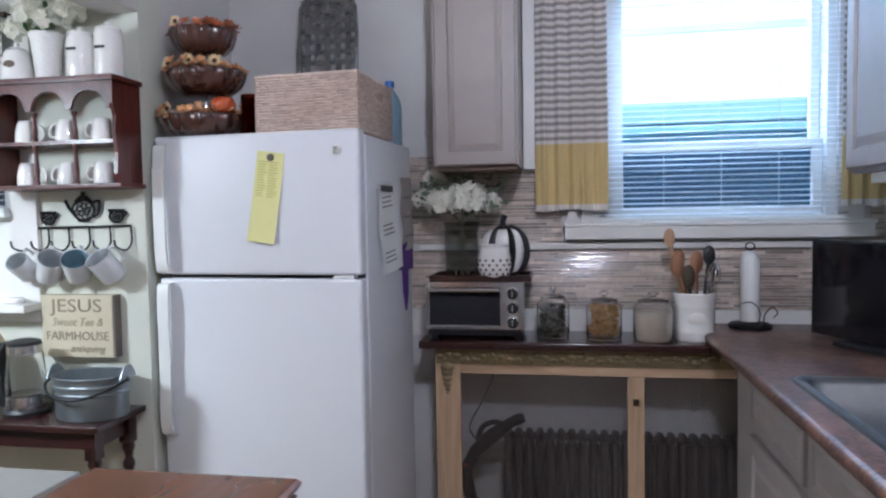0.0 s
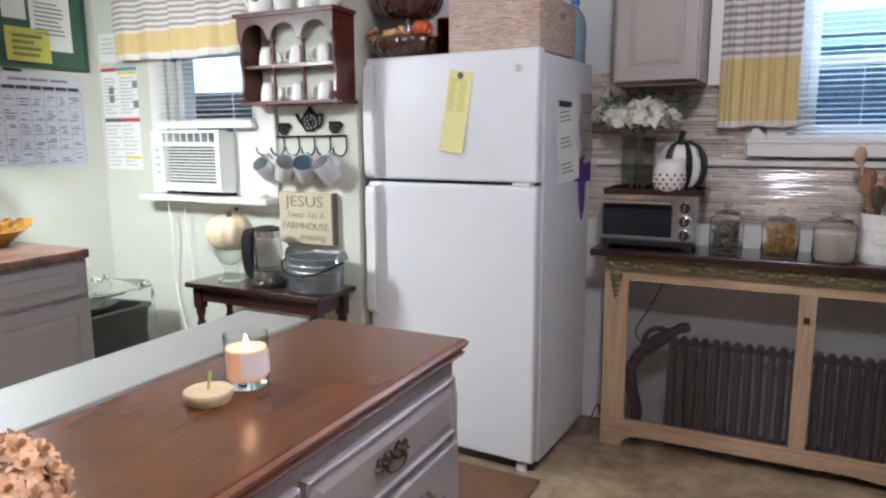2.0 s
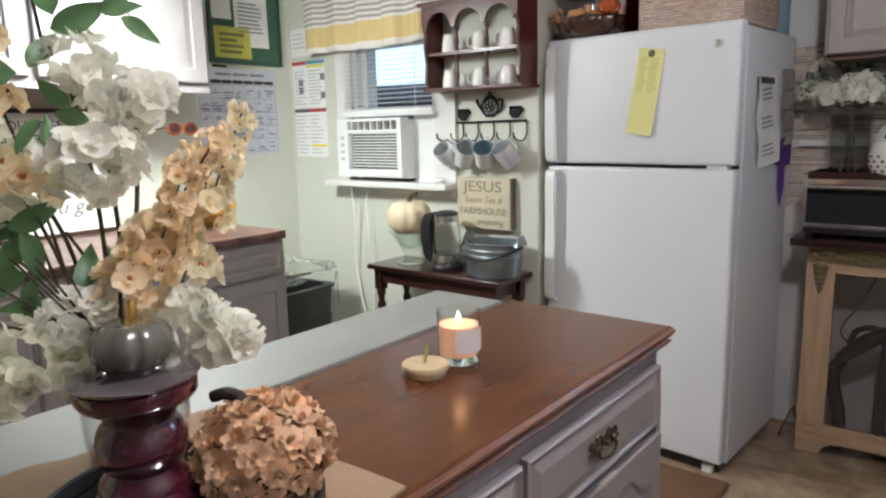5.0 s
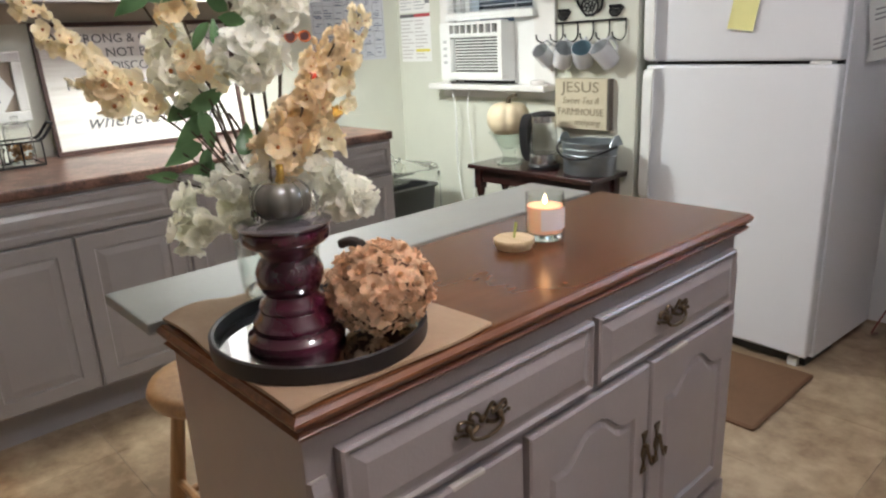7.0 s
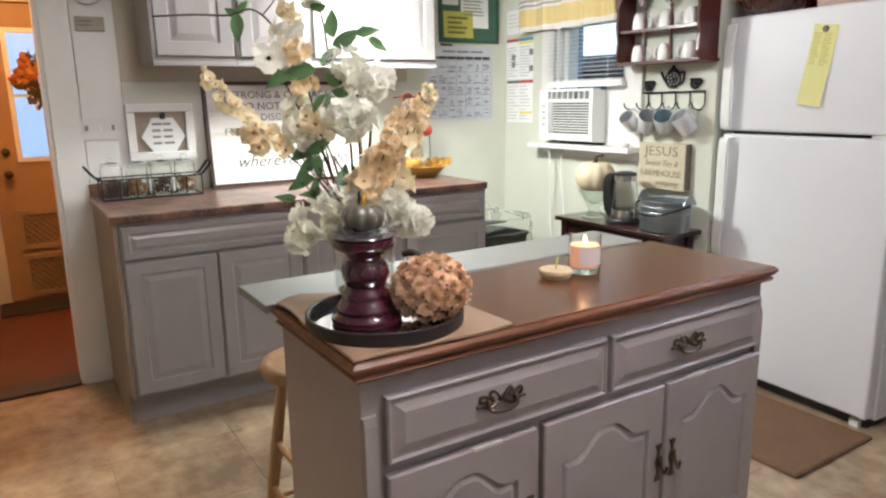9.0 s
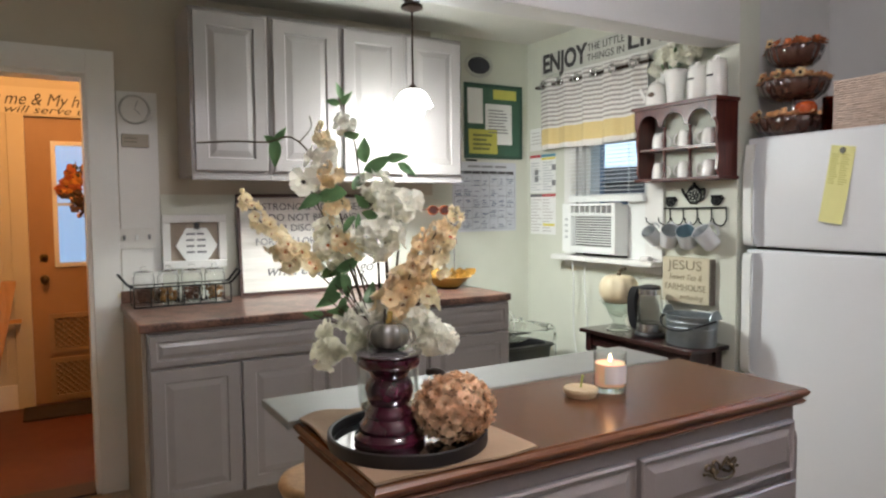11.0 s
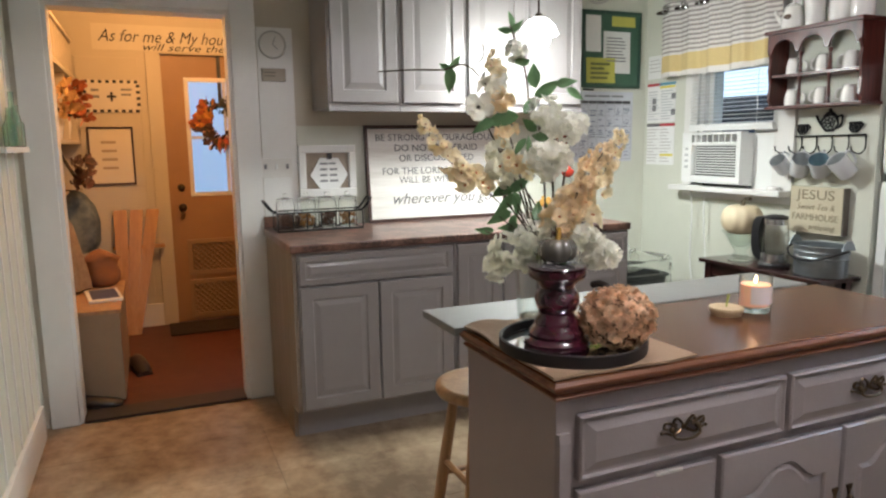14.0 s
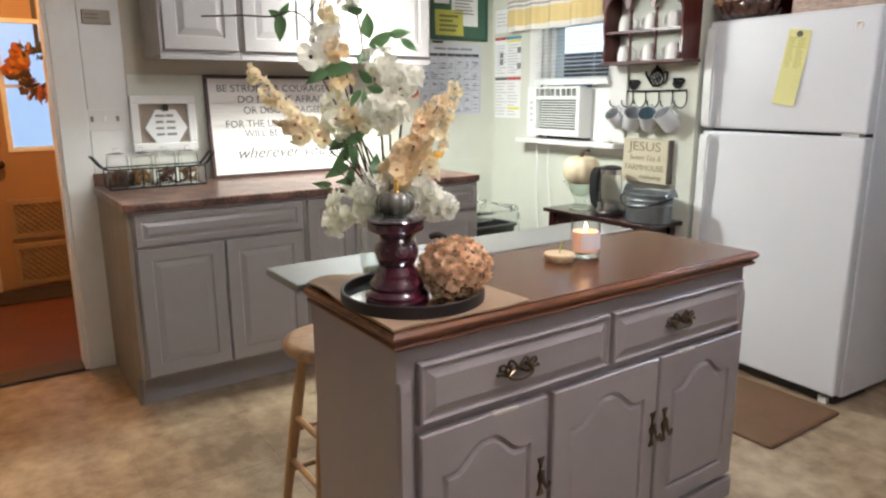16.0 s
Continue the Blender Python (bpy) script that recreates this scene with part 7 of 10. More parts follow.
# ---- white pots on the shelf ----
Z1 = CZ1 + 0.0187
tp = thing("white_teapot", "white ceramic teapot with a dark oval label", "teapot", (-1.735, 2.18, Z1))
part("body", turned([(0, 0), (0.045, 0), (0.055, 0.01), (0.050, 0.06), (0.040, 0.10), (0.036, 0.108), (0, 0.108)], (-1.725, 2.185, Z1), 30), WHITE_CERAMIC, tp, "", True)
part("lid", turned([(0, 0.109), (0.037, 0.109), (0.025, 0.12), (0.008, 0.125), (0.01, 0.137), (0, 0.14)], (-1.725, 2.185, Z1), 24), WHITE_CERAMIC, tp, "", True)
part("spout", tube(bmesh.new(), curve_points([(-1.77, 2.182, Z1 + 0.03), (-1.80, 2.18, Z1 + 0.06), (-1.825, 2.178, Z1 + 0.10)], 5), [0.016, 0.015, 0.014, 0.013, 0.012, 0.011, 0.010, 0.0095, 0.009, 0.009, 0.010], 10), WHITE_CERAMIC, tp, "", True)
part("oval_label", ball(bmesh.new(), (-1.715, 2.136, Z1 + 0.058), 0.018, 14, 8, (1.25, 0.18, 0.7)), mat("brown_label", (0.10, 0.06, 0.04), 0.5), tp, "dark oval label", True)
vz = thing("white_vase_of_flowers", "textured white vase of cream flowers on the shelf", "flowers", (-1.60, 2.18, Z1))
part("vase", hollow([(0.036, 0), (0.040, 0.01), (0.045, 0.08), (0.055, 0.15), (0.058, 0.16)], 0.004, (-1.605, 2.185, Z1), 22), mat("textured_white_ceramic", (0.74, 0.72, 0.69), 0.3, vary=0.05, scale=40, bump=0.8, bump_scale=110), vz, "", True)
rnd = random.Random(5)
bm = bmesh.new()
for dx, dy, dz, r in ((-0.03, -0.02, 0.22, 0.05), (0.04, -0.01, 0.20, 0.045), (-0.09, 0.0, 0.18, 0.04), (0.0, 0.01, 0.26, 0.035), (0.10, 0.0, 0.23, 0.035)):
    cluster(bm, (-1.605 + dx, 2.175 + dy, Z1 + dz), r, 24, rnd, 5, 0.026)
part("blossom_spray", bm, PETAL_WHITE, vz, "cream flowers", True, kind="stuff")
bm = bmesh.new()
for k in range(22):
    a = rnd.uniform(0, 6.28)
    d = Vector((math.cos(a), 0.5 * math.sin(a), rnd.uniform(-0.2, 0.5))).normalized()
    petal(bm, Vector((-1.605 + rnd.uniform(-0.06, 0.09), 2.175, Z1 + rnd.uniform(0.16, 0.25))), d, basis(d)[1], 0.055, 0.028)
part("foliage", bm, LEAF_GREEN, vz, "green leaves", True, kind="stuff")
for x, h in ((-1.478, 0.150), (-1.372, 0.160)):
    cn = thing("white_canister", "glossy white ceramic canister with a small word", "canister", (x, 2.185, Z1), "canisters on the wall shelf")
    part("body", turned([(0, 0), (0.046, 0), (0.048, 0.004), (0.046, h - 0.02), (0.040, h - 0.004), (0, h - 0.004)], (x, 2.185, Z1), 30), WHITE_CERAMIC, cn, "", True)
    part("lid", turned([(0, h - 0.0035), (0.041, h - 0.0035), (0.040, h + 0.006), (0.012, h + 0.014), (0.012, h + 0.026), (0, h + 0.03)], (x, 2.185, Z1), 26), WHITE_CERAMIC, cn, "", True)
    part("word_bar", boxed(x - 0.020, x + 0.016, 2.1372, 2.1392, Z1 + 0.092, Z1 + 0.101), INK, cn, "small dark word")

# ---- teapot hook rack with mugs ----
hk = thing("mug_rack", "black iron hook rail with a filigree teapot and two cups", "hook rail", (-1.58, NA, 1.33))
HY = NA - 0.010
part("rail", tube(bmesh.new(), [(-1.775, HY, 1.330), (-1.365, HY, 1.334)], 0.0045, 6), BLACK_IRON, hk, "", True)
for k in range(6):
    x = -1.775 + 0.082 * k
    bm = bmesh.new()
    tube(bm, curve_points([(x, HY, 1.33), (x, HY, 1.275), (x - 0.012, HY - 0.018, 1.250), (x - 0.036, HY - 0.034, 1.262), (x - 0.042, HY - 0.036, 1.285)], 5), 0.0035, 6)
    part("hook", bm, BLACK_IRON, hk, "", True)


def filigree(cx, cz, rx, rz, teapot):
    bm = bmesh.new()
    tube(bm, [(cx + rx * math.cos(a), HY, cz + rz * math.sin(a)) for a in [2 * math.pi * j / 24 for j in range(24)]], 0.0045, 6, True)
    for k in range(9):
        a = 2 * math.pi * k / 9
        r = 0.35 + 0.3 * (k % 2)
        c = (cx + rx * r * math.cos(a), cz + rz * r * math.sin(a))
        tube(bm, [(c[0] + rx * 0.26 * math.cos(b), HY, c[1] + rz * 0.26 * math.sin(b)) for b in [2 * math.pi * j / 10 for j in range(10)]], 0.0028, 5, True)
    tube(bm, [(cx - rx * 0.5, HY, cz - rz), (cx + rx * 0.5, HY, cz - rz)], 0.0055, 6)
    if teapot:
        tube(bm, curve_points([(cx - rx * 0.9, HY, cz - 0.012), (cx - rx * 1.35, HY, cz + 0.01), (cx - rx * 1.65, HY, cz + 0.035)], 5), 0.006, 6)
        tube(bm, curve_points([(cx + rx * 0.8, HY, cz + 0.025), (cx + rx * 1.45, HY, cz + 0.03), (cx + rx * 1.35, HY, cz - 0.01), (cx + rx * 0.85, HY, cz - 0.025)], 5), 0.005, 6)
        tube(bm, curve_points([(cx - rx * 0.7, HY, cz + rz * 0.8), (cx, HY, cz + rz * 1.35), (cx + rx * 0.7, HY, cz + rz * 0.8)], 5), 0.007, 6)
        ball(bm, (cx, HY, cz + rz * 1.62), 0.008, 8, 6)
    else:
        tube(bm, [(cx - rx * 1.1, HY, cz + rz), (cx + rx * 1.1, HY, cz + rz)], 0.006, 6)
        tube(bm, curve_points([(cx + rx, HY, cz + rz * 0.7), (cx + rx * 1.5, HY, cz + rz * 0.6), (cx + rx * 0.95, HY, cz - rz * 0.2)], 4), 0.004, 6)
    return bm


part("teapot_cutout", filigree(-1.548, 1.392, 0.043, 0.036, True), BLACK_IRON, hk, "filigree teapot", True)
part("cup_cutout", filigree(-1.690, 1.364, 0.026, 0.020, False), BLACK_IRON, hk, "filigree cup", True)
part("cup_cutout", filigree(-1.420, 1.368, 0.026, 0.020, False), BLACK_IRON, hk, "filigree cup", True)
GREYBLUE = mat("grey_blue_glaze", (0.40, 0.43, 0.44), 0.2, vary=0.1, coat=0.4)
PALE_MUG = mat("pale_mug_glaze", (0.62, 0.63, 0.65), 0.25, vary=0.06, coat=0.3)
PALE = mat("pale_grey_glaze", (0.58, 0.59, 0.60), 0.2, vary=0.05, coat=0.4)
TEAL = mat("teal_glaze", (0.19, 0.29, 0.34), 0.2)
for x, lean, tilt, inner, lab in ((-1.752, 52, 4, GREYBLUE, "small pale grey mug"), (-1.645, 30, 40, GREYBLUE, "pale grey mug"), (-1.540, 42, 28, TEAL, "pale grey mug with a teal inside"), (-1.425, 42, -16, GREYBLUE, "white mug")):
    turn = pose(0, 0, 0, lean, tilt, 0).to_3x3()
    f = local_thing("mug", lab + " hanging on a hook", "mug", pose(x, NA - 0.066, 1.192, lean, tilt, 0) @ Matrix.Scale(0.92 if x < -1.7 else 1.06, 4), "mugs on the hook rail")
    hd = turn.transposed() @ Vector((0, 0.25, 1))
    hd = Vector((hd.x, hd.y, 0)).normalized()      # the handle hangs uppermost
    part("body", turned([(0, -0.047), (0.034, -0.047), (0.040, -0.042), (0.0425, 0.046), (0.0415, 0.05), (0.0395, 0.048), (0.0378, -0.030), (0.034, -0.038), (0, -0.039)], (0, 0, 0), 28), PALE_MUG, f, "", True)
    part("inside", turned([(0, -0.0385), (0.0335, -0.0375), (0.0373, -0.030), (0.0390, 0.0465), (0.0385, 0.0465), (0.0366, -0.030), (0.033, -0.0365), (0, -0.037)], (0, 0, 0), 28), inner, f, "glazed inside", True)
    part("handle", tube(bmesh.new(), curve_points([hd * r + Vector((0, 0, z)) for r, z in ((0.040, 0.032), (0.064, 0.032), (0.071, 0.004), (0.062, -0.026), (0.038, -0.030))], 4), 0.0052, 7), PALE_MUG, f, "", True)

# ---- block sign ----
js = thing("block_sign", "tan wooden block sign with dark lettering", "sign", (-1.57, NA, 0.87))
CREAM_SIGN = mat("aged_cream_sign", (0.56, 0.50, 0.36), 0.7, vary=0.15, scale=14)
part("block", boxed(-1.712, -1.432, NA - 0.038, NA - 0.0005, 0.870, 1.092, 0.003), CREAM_SIGN, js)
part("edge", boxed(-1.431, -1.424, NA - 0.037, NA - 0.0005, 0.871, 1.091), mat("dark_sign_edge", (0.12, 0.10, 0.085), 0.7), js, "dark painted edge")
ys = NA - 0.0392
BROWN_INK = mat("brown_ink", (0.23, 0.19, 0.13), 0.8)
text_mesh("letter", "JESUS", 0.066, at(-1.572, ys, 1.052, FACE_SOUTH), js, BROWN_INK, fit_width=0.205)
text_mesh("letter", "Sweet Tea &", 0.042, at(-1.572, ys, 0.995, FACE_SOUTH), js, mat("pale_brown_ink", (0.30, 0.25, 0.17), 0.8), shear=0.3, fit_width=0.20)
text_mesh("letter", "FARMHOUSE", 0.044, at(-1.572, ys, 0.945, FACE_SOUTH), js, BROWN_INK, fit_width=0.245)
text_mesh("letter", "antiquing", 0.036, at(-1.535, ys, 0.900, FACE_SOUTH), js, BROWN_INK, shear=0.3, fit_width=0.14)

# ---- on the side table ----
TZ = SZ + 0.0005
gp = thing("glass_pedestal", "clear glass compote on the side table", "glass bowl", (-1.902, 2.115, TZ))
part("bowl", turned([(0, 0.0), (0.058, 0.0), (0.062, 0.006), (0.045, 0.014), (0.030, 0.04), (0.034, 0.055), (0.055, 0.085), (0.085, 0.135), (0.100, 0.150), (0.097, 0.151), (0.080, 0.136), (0.050, 0.09), (0.02, 0.07), (0, 0.068)], (-1.902, 2.115, TZ), 32), thin_glass("compote_glass", (0.90, 0.93, 0.91), 0.95), gp, "", True, 60)
pk = thing("white_pumpkin", "cream pumpkin resting in the glass compote", "pumpkin", (-1.902, 2.115, TZ + 0.12))
bm = bmesh.new()
pumpkin(bm, (-1.902, 2.115, TZ + 0.128), 0.103, 0.170, 10)
part("body", bm, mat("cream_pumpkin_skin", (0.66, 0.56, 0.38), 0.45, vary=0.15, scale=18), pk, "", True, 70)
part("stem", tube(bmesh.new(), curve_points([(-1.902, 2.115, TZ + 0.275), (-1.898, 2.115, TZ + 0.305), (-1.875, 2.110, TZ + 0.318), (-1.845, 2.105, TZ + 0.322)], 4), [0.012] * 4 + [0.009] * 4 + [0.008] * 4 + [0.010], 8), mat("brown_pumpkin_stem", (0.10, 0.075, 0.045), 0.8, vary=0.3), pk, "dry brown stem", True)
kt = thing("electric_kettle", "glass electric kettle with a black handle and steel bands", "kettle", (-1.690, 2.115, TZ))
kx, ky = -1.690, 2.115
part("base", turned([(0, 0), (0.072, 0), (0.074, 0.012), (0.068, 0.02), (0, 0.02)], (kx, ky, TZ), 30), BLACK, kt, "", True)
part("lower_band", turned([(0.0, 0.0205), (0.063, 0.0205), (0.065, 0.03), (0.063, 0.065), (0.0, 0.065)], (kx, ky, TZ), 30), CHROME, kt, "steel lower band", True)
part("glass_body", hollow([(0.062, 0.0655), (0.064, 0.10), (0.060, 0.16), (0.055, 0.208)], 0.003, (kx, ky, TZ), 30), GLASS, kt, "clear glass body", True)
part("upper_band", turned([(0.0, 0.209), (0.056, 0.209), (0.055, 0.235), (0.0, 0.235)], (kx, ky, TZ), 30), CHROME, kt, "steel upper band", True)
part("lid", turned([(0, 0.2355), (0.054, 0.2355), (0.052, 0.247), (0.03, 0.254), (0, 0.255)], (kx, ky, TZ), 30), BLACK, kt, "black lid", True)
bm = bmesh.new()
pts = curve_points([(kx - 0.040, ky - 0.012, TZ + 0.246), (kx - 0.072, ky - 0.016, TZ + 0.236), (kx - 0.090, ky - 0.020, TZ + 0.19), (kx - 0.090, ky - 0.020, TZ + 0.11), (kx - 0.080, ky - 0.016, TZ + 0.05), (kx - 0.055, ky - 0.010, TZ + 0.024)], 5)
loops(bm, [[(p.x - 0.022, p.y - 0.018, p.z), (p.x + 0.026, p.y - 0.018, p.z + 0.004), (p.x + 0.026, p.y + 0.018, p.z + 0.004), (p.x - 0.022, p.y + 0.018, p.z)] for p in pts])
part("handle", bm, BLACK, kt, "thick black handle", True, 60)
PAIL = mat("galvanised_zinc", (0.30, 0.335, 0.355), 0.36, metal=0.75, vary=0.3, scale=16, bump=0.15)


def oval_tub(cx, cy):
    """A low oval tub with two pressed rings, raised ears at its ends and a drooping bail."""
    f = thing("galvanised_tub", "low oval galvanised steel tub with a dark bail handle", "tub", (cx, cy, TZ))
    sq = (1.0, 0.76)
    part("tub", turned([(0, 0), (0.118, 0), (0.121, 0.004), (0.123, 0.078), (0.127, 0.081), (0.127, 0.086), (0.124, 0.089), (0.125, 0.104), (0.129, 0.107), (0.129, 0.112), (0.126, 0.115), (0.128, 0.132),
                        (0.133, 0.134), (0.134, 0.139), (0.130, 0.142), (0.125, 0.138), (0.119, 0.012), (0, 0.008)], (cx, cy, TZ), 48, squash=sq), PAIL, f, "", True, 40)
    for s_ in (-1, 1):
        ear = bmesh.new()
        rows = []
        for n in (0.0, 0.004):
            rows.append([(cx + s_ * (0.1325 + n), cy + u, TZ + v) for u, v in ((-0.046, 0.128), (-0.034, 0.150), (-0.016, 0.172), (0.016, 0.172), (0.034, 0.150), (0.046, 0.128))])
        loops(ear, rows)
        part("ear", ear, PAIL, f, "raised end ear")
        part("rivet", ball(bmesh.new(), (cx + s_ * 0.139, cy - 0.004, TZ + 0.126), 0.008, 10, 7), PAIL, f, "", True)
    bail = curve_points([(cx - 0.142, cy - 0.006, TZ + 0.126), (cx - 0.128, cy - 0.062, TZ + 0.112), (cx - 0.060, cy - 0.108, TZ + 0.082), (cx + 0.030, cy - 0.112, TZ + 0.078), (cx + 0.110, cy - 0.080, TZ + 0.104), (cx + 0.142, cy - 0.006, TZ + 0.126)], 7)
    part("bail", tube(bmesh.new(), bail, 0.0042, 8), BLACK_IRON, f, "dark wire bail handle", True)


oval_tub(-1.440, 2.118)
sc_ = thing("white_soap_dish", "small white dish on the window sill", "dish", (-1.83, 2.2, az0))
part("dish", turned([(0, 0), (0.03, 0), (0.034, 0.01), (0.028, 0.022), (0, 0.024)], (-1.80, 2.205, az0 + 0.0005), 20), WHITE_CERAMIC, sc_, "", True)

# ---- posters and sign on the cream wall ----
tq = facing("-y", NA)
ps = thing("instruction_posters", "two printed poster sheets with red and blue headings", "poster", (-2.70, NA, 1.4), "posters")
part("upper_sheet", sheet(tq, -2.845, -2.590, 1.432, 1.672), PAPER, ps)
part("lower_sheet", sheet(tq, -2.840, -2.590, 1.172, 1.425), PAPER, ps)
for z0, z1, x0, x1, c, nm in ((1.655, 1.672, -2.845, -2.735, (0.45, 0.05, 0.06), "red"), (1.655, 1.672, -2.733, -2.590, (0.10, 0.28, 0.40), "blue"), (1.638, 1.652, -2.73, -2.595, (0.70, 0.60, 0.10), "yellow"), (1.408, 1.425, -2.72, -2.590, (0.50, 0.06, 0.06), "red"), (1.408, 1.425, -2.840, -2.722, (0.10, 0.09, 0.10), "black"), (1.225, 1.240, -2.715, -2.60, (0.70, 0.55, 0.12), "yellow")):
    part("heading", boxed(x0, x1, NA - 0.0032, NA - 0.0022, z0, z1), mat("print_" + nm, c, 0.7), ps, nm + " heading bar")
bars(ps, tq, -2.835, -2.60, 1.445, 1.63, 11, mat("print_grey", (0.42, 0.43, 0.45), 0.8), 0.3, 8, 0.0026, 0.5, 2)
bars(ps, tq, -2.835, -2.60, 1.185, 1.40, 11, mat("print_pale", (0.50, 0.47, 0.46), 0.8), 0.3, 9, 0.0026, 0.5, 2)
for x0, z0 in ((-2.795, 1.545), (-2.795, 1.505), (-2.625, 1.57), (-2.625, 1.475)):
    part("picture", boxed(x0, x0 + 0.035, NA - 0.0042, NA - 0.0034, z0, z0 + 0.035), GREY_INK, ps, "small dark picture")
sm = thing("handwritten_note", "small white handwritten note on the wall", "note", (-2.80, NA, 1.77))
part("paper", sheet(tq, -2.845, -2.690, 1.700, 1.840), PAPER, sm)
bars(sm, tq, -2.83, -2.71, 1.735, 1.825, 4, mat("print_pale", (0.5, 0.5, 0.5), 0.8), 0.25, 3, 0.0026, 0.4)
es = thing("word_sign", "pale wooden sign with large black words above the valance", "sign", (-2.1, NA, 2.15))
part("board", boxed(-2.705, -1.525, NA - 0.022, NA - 0.0005, 2.145, 2.278, 0.003), mat("pale_grey_board", (0.55, 0.55, 0.50), 0.7, vary=0.12, scale=12), es)
yw = NA - 0.0232
text_mesh("letter", "ENJOY", 0.150, at(-2.495, yw, 2.212, FACE_SOUTH), es, INK, fit_width=0.395, bold=0.0055)
text_mesh("letter", "THE LITTLE", 0.058, at(-2.145, yw, 2.240, FACE_SOUTH), es, INK, fit_width=0.29)
text_mesh("letter", "THINGS IN", 0.058, at(-2.145, yw, 2.182, FACE_SOUTH), es, INK, fit_width=0.29)
text_mesh("letter", "LIFE!", 0.135, at(-1.81, yw, 2.212, FACE_SOUTH), es, INK, fit_width=0.33, bold=0.003)

# ---- west wall: board, calendar, plaques, switches ----
tw = facing("+x", W + 0.006)
gb = thing("notice_board", "green notice board with pinned papers", "notice board", (W, 1.985, 1.65))
GREEN = mat("green_board", (0.055, 0.13, 0.085), 0.7, vary=0.15, scale=20)
part("board", boxed(W + 0.0065, W + 0.016, 1.775, 2.205, 1.648, 2.105, 0.002), GREEN, gb)
for a, b, c, d in ((1.775, 2.205, 1.648, 1.666), (1.775, 2.205, 2.087, 2.105), (1.775, 1.792, 1.667, 2.086), (2.188, 2.205, 1.667, 2.086)):
    part("frame_bar", boxed(W + 0.0165, W + 0.024, a, b, c, d, 0.002), mat("dark_green_frame", (0.03, 0.08, 0.055), 0.5), gb)
t2 = facing("+x", W + 0.0165)
part("letter", sheet(t2, 1.925, 2.125, 1.735, 1.985, 0.001, 0.004), PAPER, gb)
bars(gb, t2, 1.945, 2.105, 1.80, 1.955, 8, GREY_INK, 0.35, 31, 0.006, 0.3)
part("paper", sheet(t2, 1.795, 1.905, 1.86, 2.075, 0.001, 0.006), PAPER, gb)
YEL = mat("yellow_card", (0.58, 0.56, 0.12), 0.8, vary=0.1, scale=20)
part("yellow_note", sheet(t2, 1.985, 2.160, 2.015, 2.075, 0.001, 0.003), YEL, gb, "yellow note")
part("yellow_note", sheet(facing("+x", W + 0.020), 1.800, 2.010, 1.675, 1.825, 0.001, 0.006), YEL, gb, "yellow booklet")
bars(gb, facing("+x", W + 0.028), 1.825, 1.985, 1.69, 1.80, 4, mat("olive_ink", (0.18, 0.19, 0.06), 0.8), 0.5, 7, 0.003, 0.5)

cl = thing("wall_calendar", "large white wall calendar filled with handwriting", "calendar", (W, 1.93, 1.2))
part("sheet", sheet(tw, 1.690, 2.165, 1.195, 1.625, 0.002), mat("grey_white_paper", (0.56, 0.58, 0.63), 0.7, vary=0.04), cl)
bars(cl, tw, 1.80, 2.10, 1.585, 1.605, 1, GREY_INK, 0.6, 3, 0.0032, 0.1, 3)
bars(cl, tw, 1.705, 2.150, 1.545, 1.567, 1, INK, 0.8, 4, 0.0032, 0.0, 7)
rnd = random.Random(77)
bm = bmesh.new()
for c in range(7):
    for r in range(5):
        y0, z0 = 1.705 + 0.064 * c, 1.215 + 0.066 * r
        for k in range(4):
            a, b = rnd.uniform(0, 0.02), rnd.uniform(0.03, 0.058)
            z = z0 + 0.012 * k + rnd.uniform(0, 0.005)
            if rnd.random() < 0.75:
                box(bm, W + 0.0092, W + 0.0096, y0 + a, y0 + b, z, z + rnd.uniform(0.003, 0.006))
part("handwriting", bm, mat("blue_grey_ink", (0.10, 0.12, 0.20), 0.8), cl, "unreadable handwriting in rows", kind="stuff")
gl = bmesh.new()
for c in range(8):
    y = 1.702 + 0.0645 * c
    box(gl, W + 0.0092, W + 0.0095, y - 0.0008, y + 0.0008, 1.21, 1.545)
for r in range(6):
    z = 1.21 + 0.067 * r
    box(gl, W + 0.0097, W + 0.0100, 1.702, 2.154, z - 0.0008, z + 0.0008)
part("ruled_lines", gl, GREY_INK, cl, kind="stuff")
pn = thing("black_marker", "black marker on top of the calendar", "marker", (W, 1.83, 1.63))
part("barrel", tube(bmesh.new(), [(W + 0.016, 1.785, 1.636), (W + 0.016, 1.860, 1.634)], 0.006, 10), BLACK, pn, "", True)
op_ = thing("oval_plaque", "dark oval plaque high on the wall", "plaque", (W, 1.89, 2.21))
part("plate", ball(bmesh.new(), (W + 0.010, 1.885, 2.215), 0.052, 28, 10, (0.06, 1.55, 1.0)), mat("dark_blue_plaque", (0.035, 0.035, 0.05), 0.35, vary=0.2), op_, "", True)
part("ring", tube(bmesh.new(), [(W + 0.008, 1.885 + 0.098 * math.cos(a), 2.215 + 0.068 * math.sin(a)) for a in [2 * math.pi * k / 32 for k in range(32)]], 0.006, 6, True), mat("pale_plaque_edge", (0.50, 0.50, 0.46), 0.6), op_, "", True)

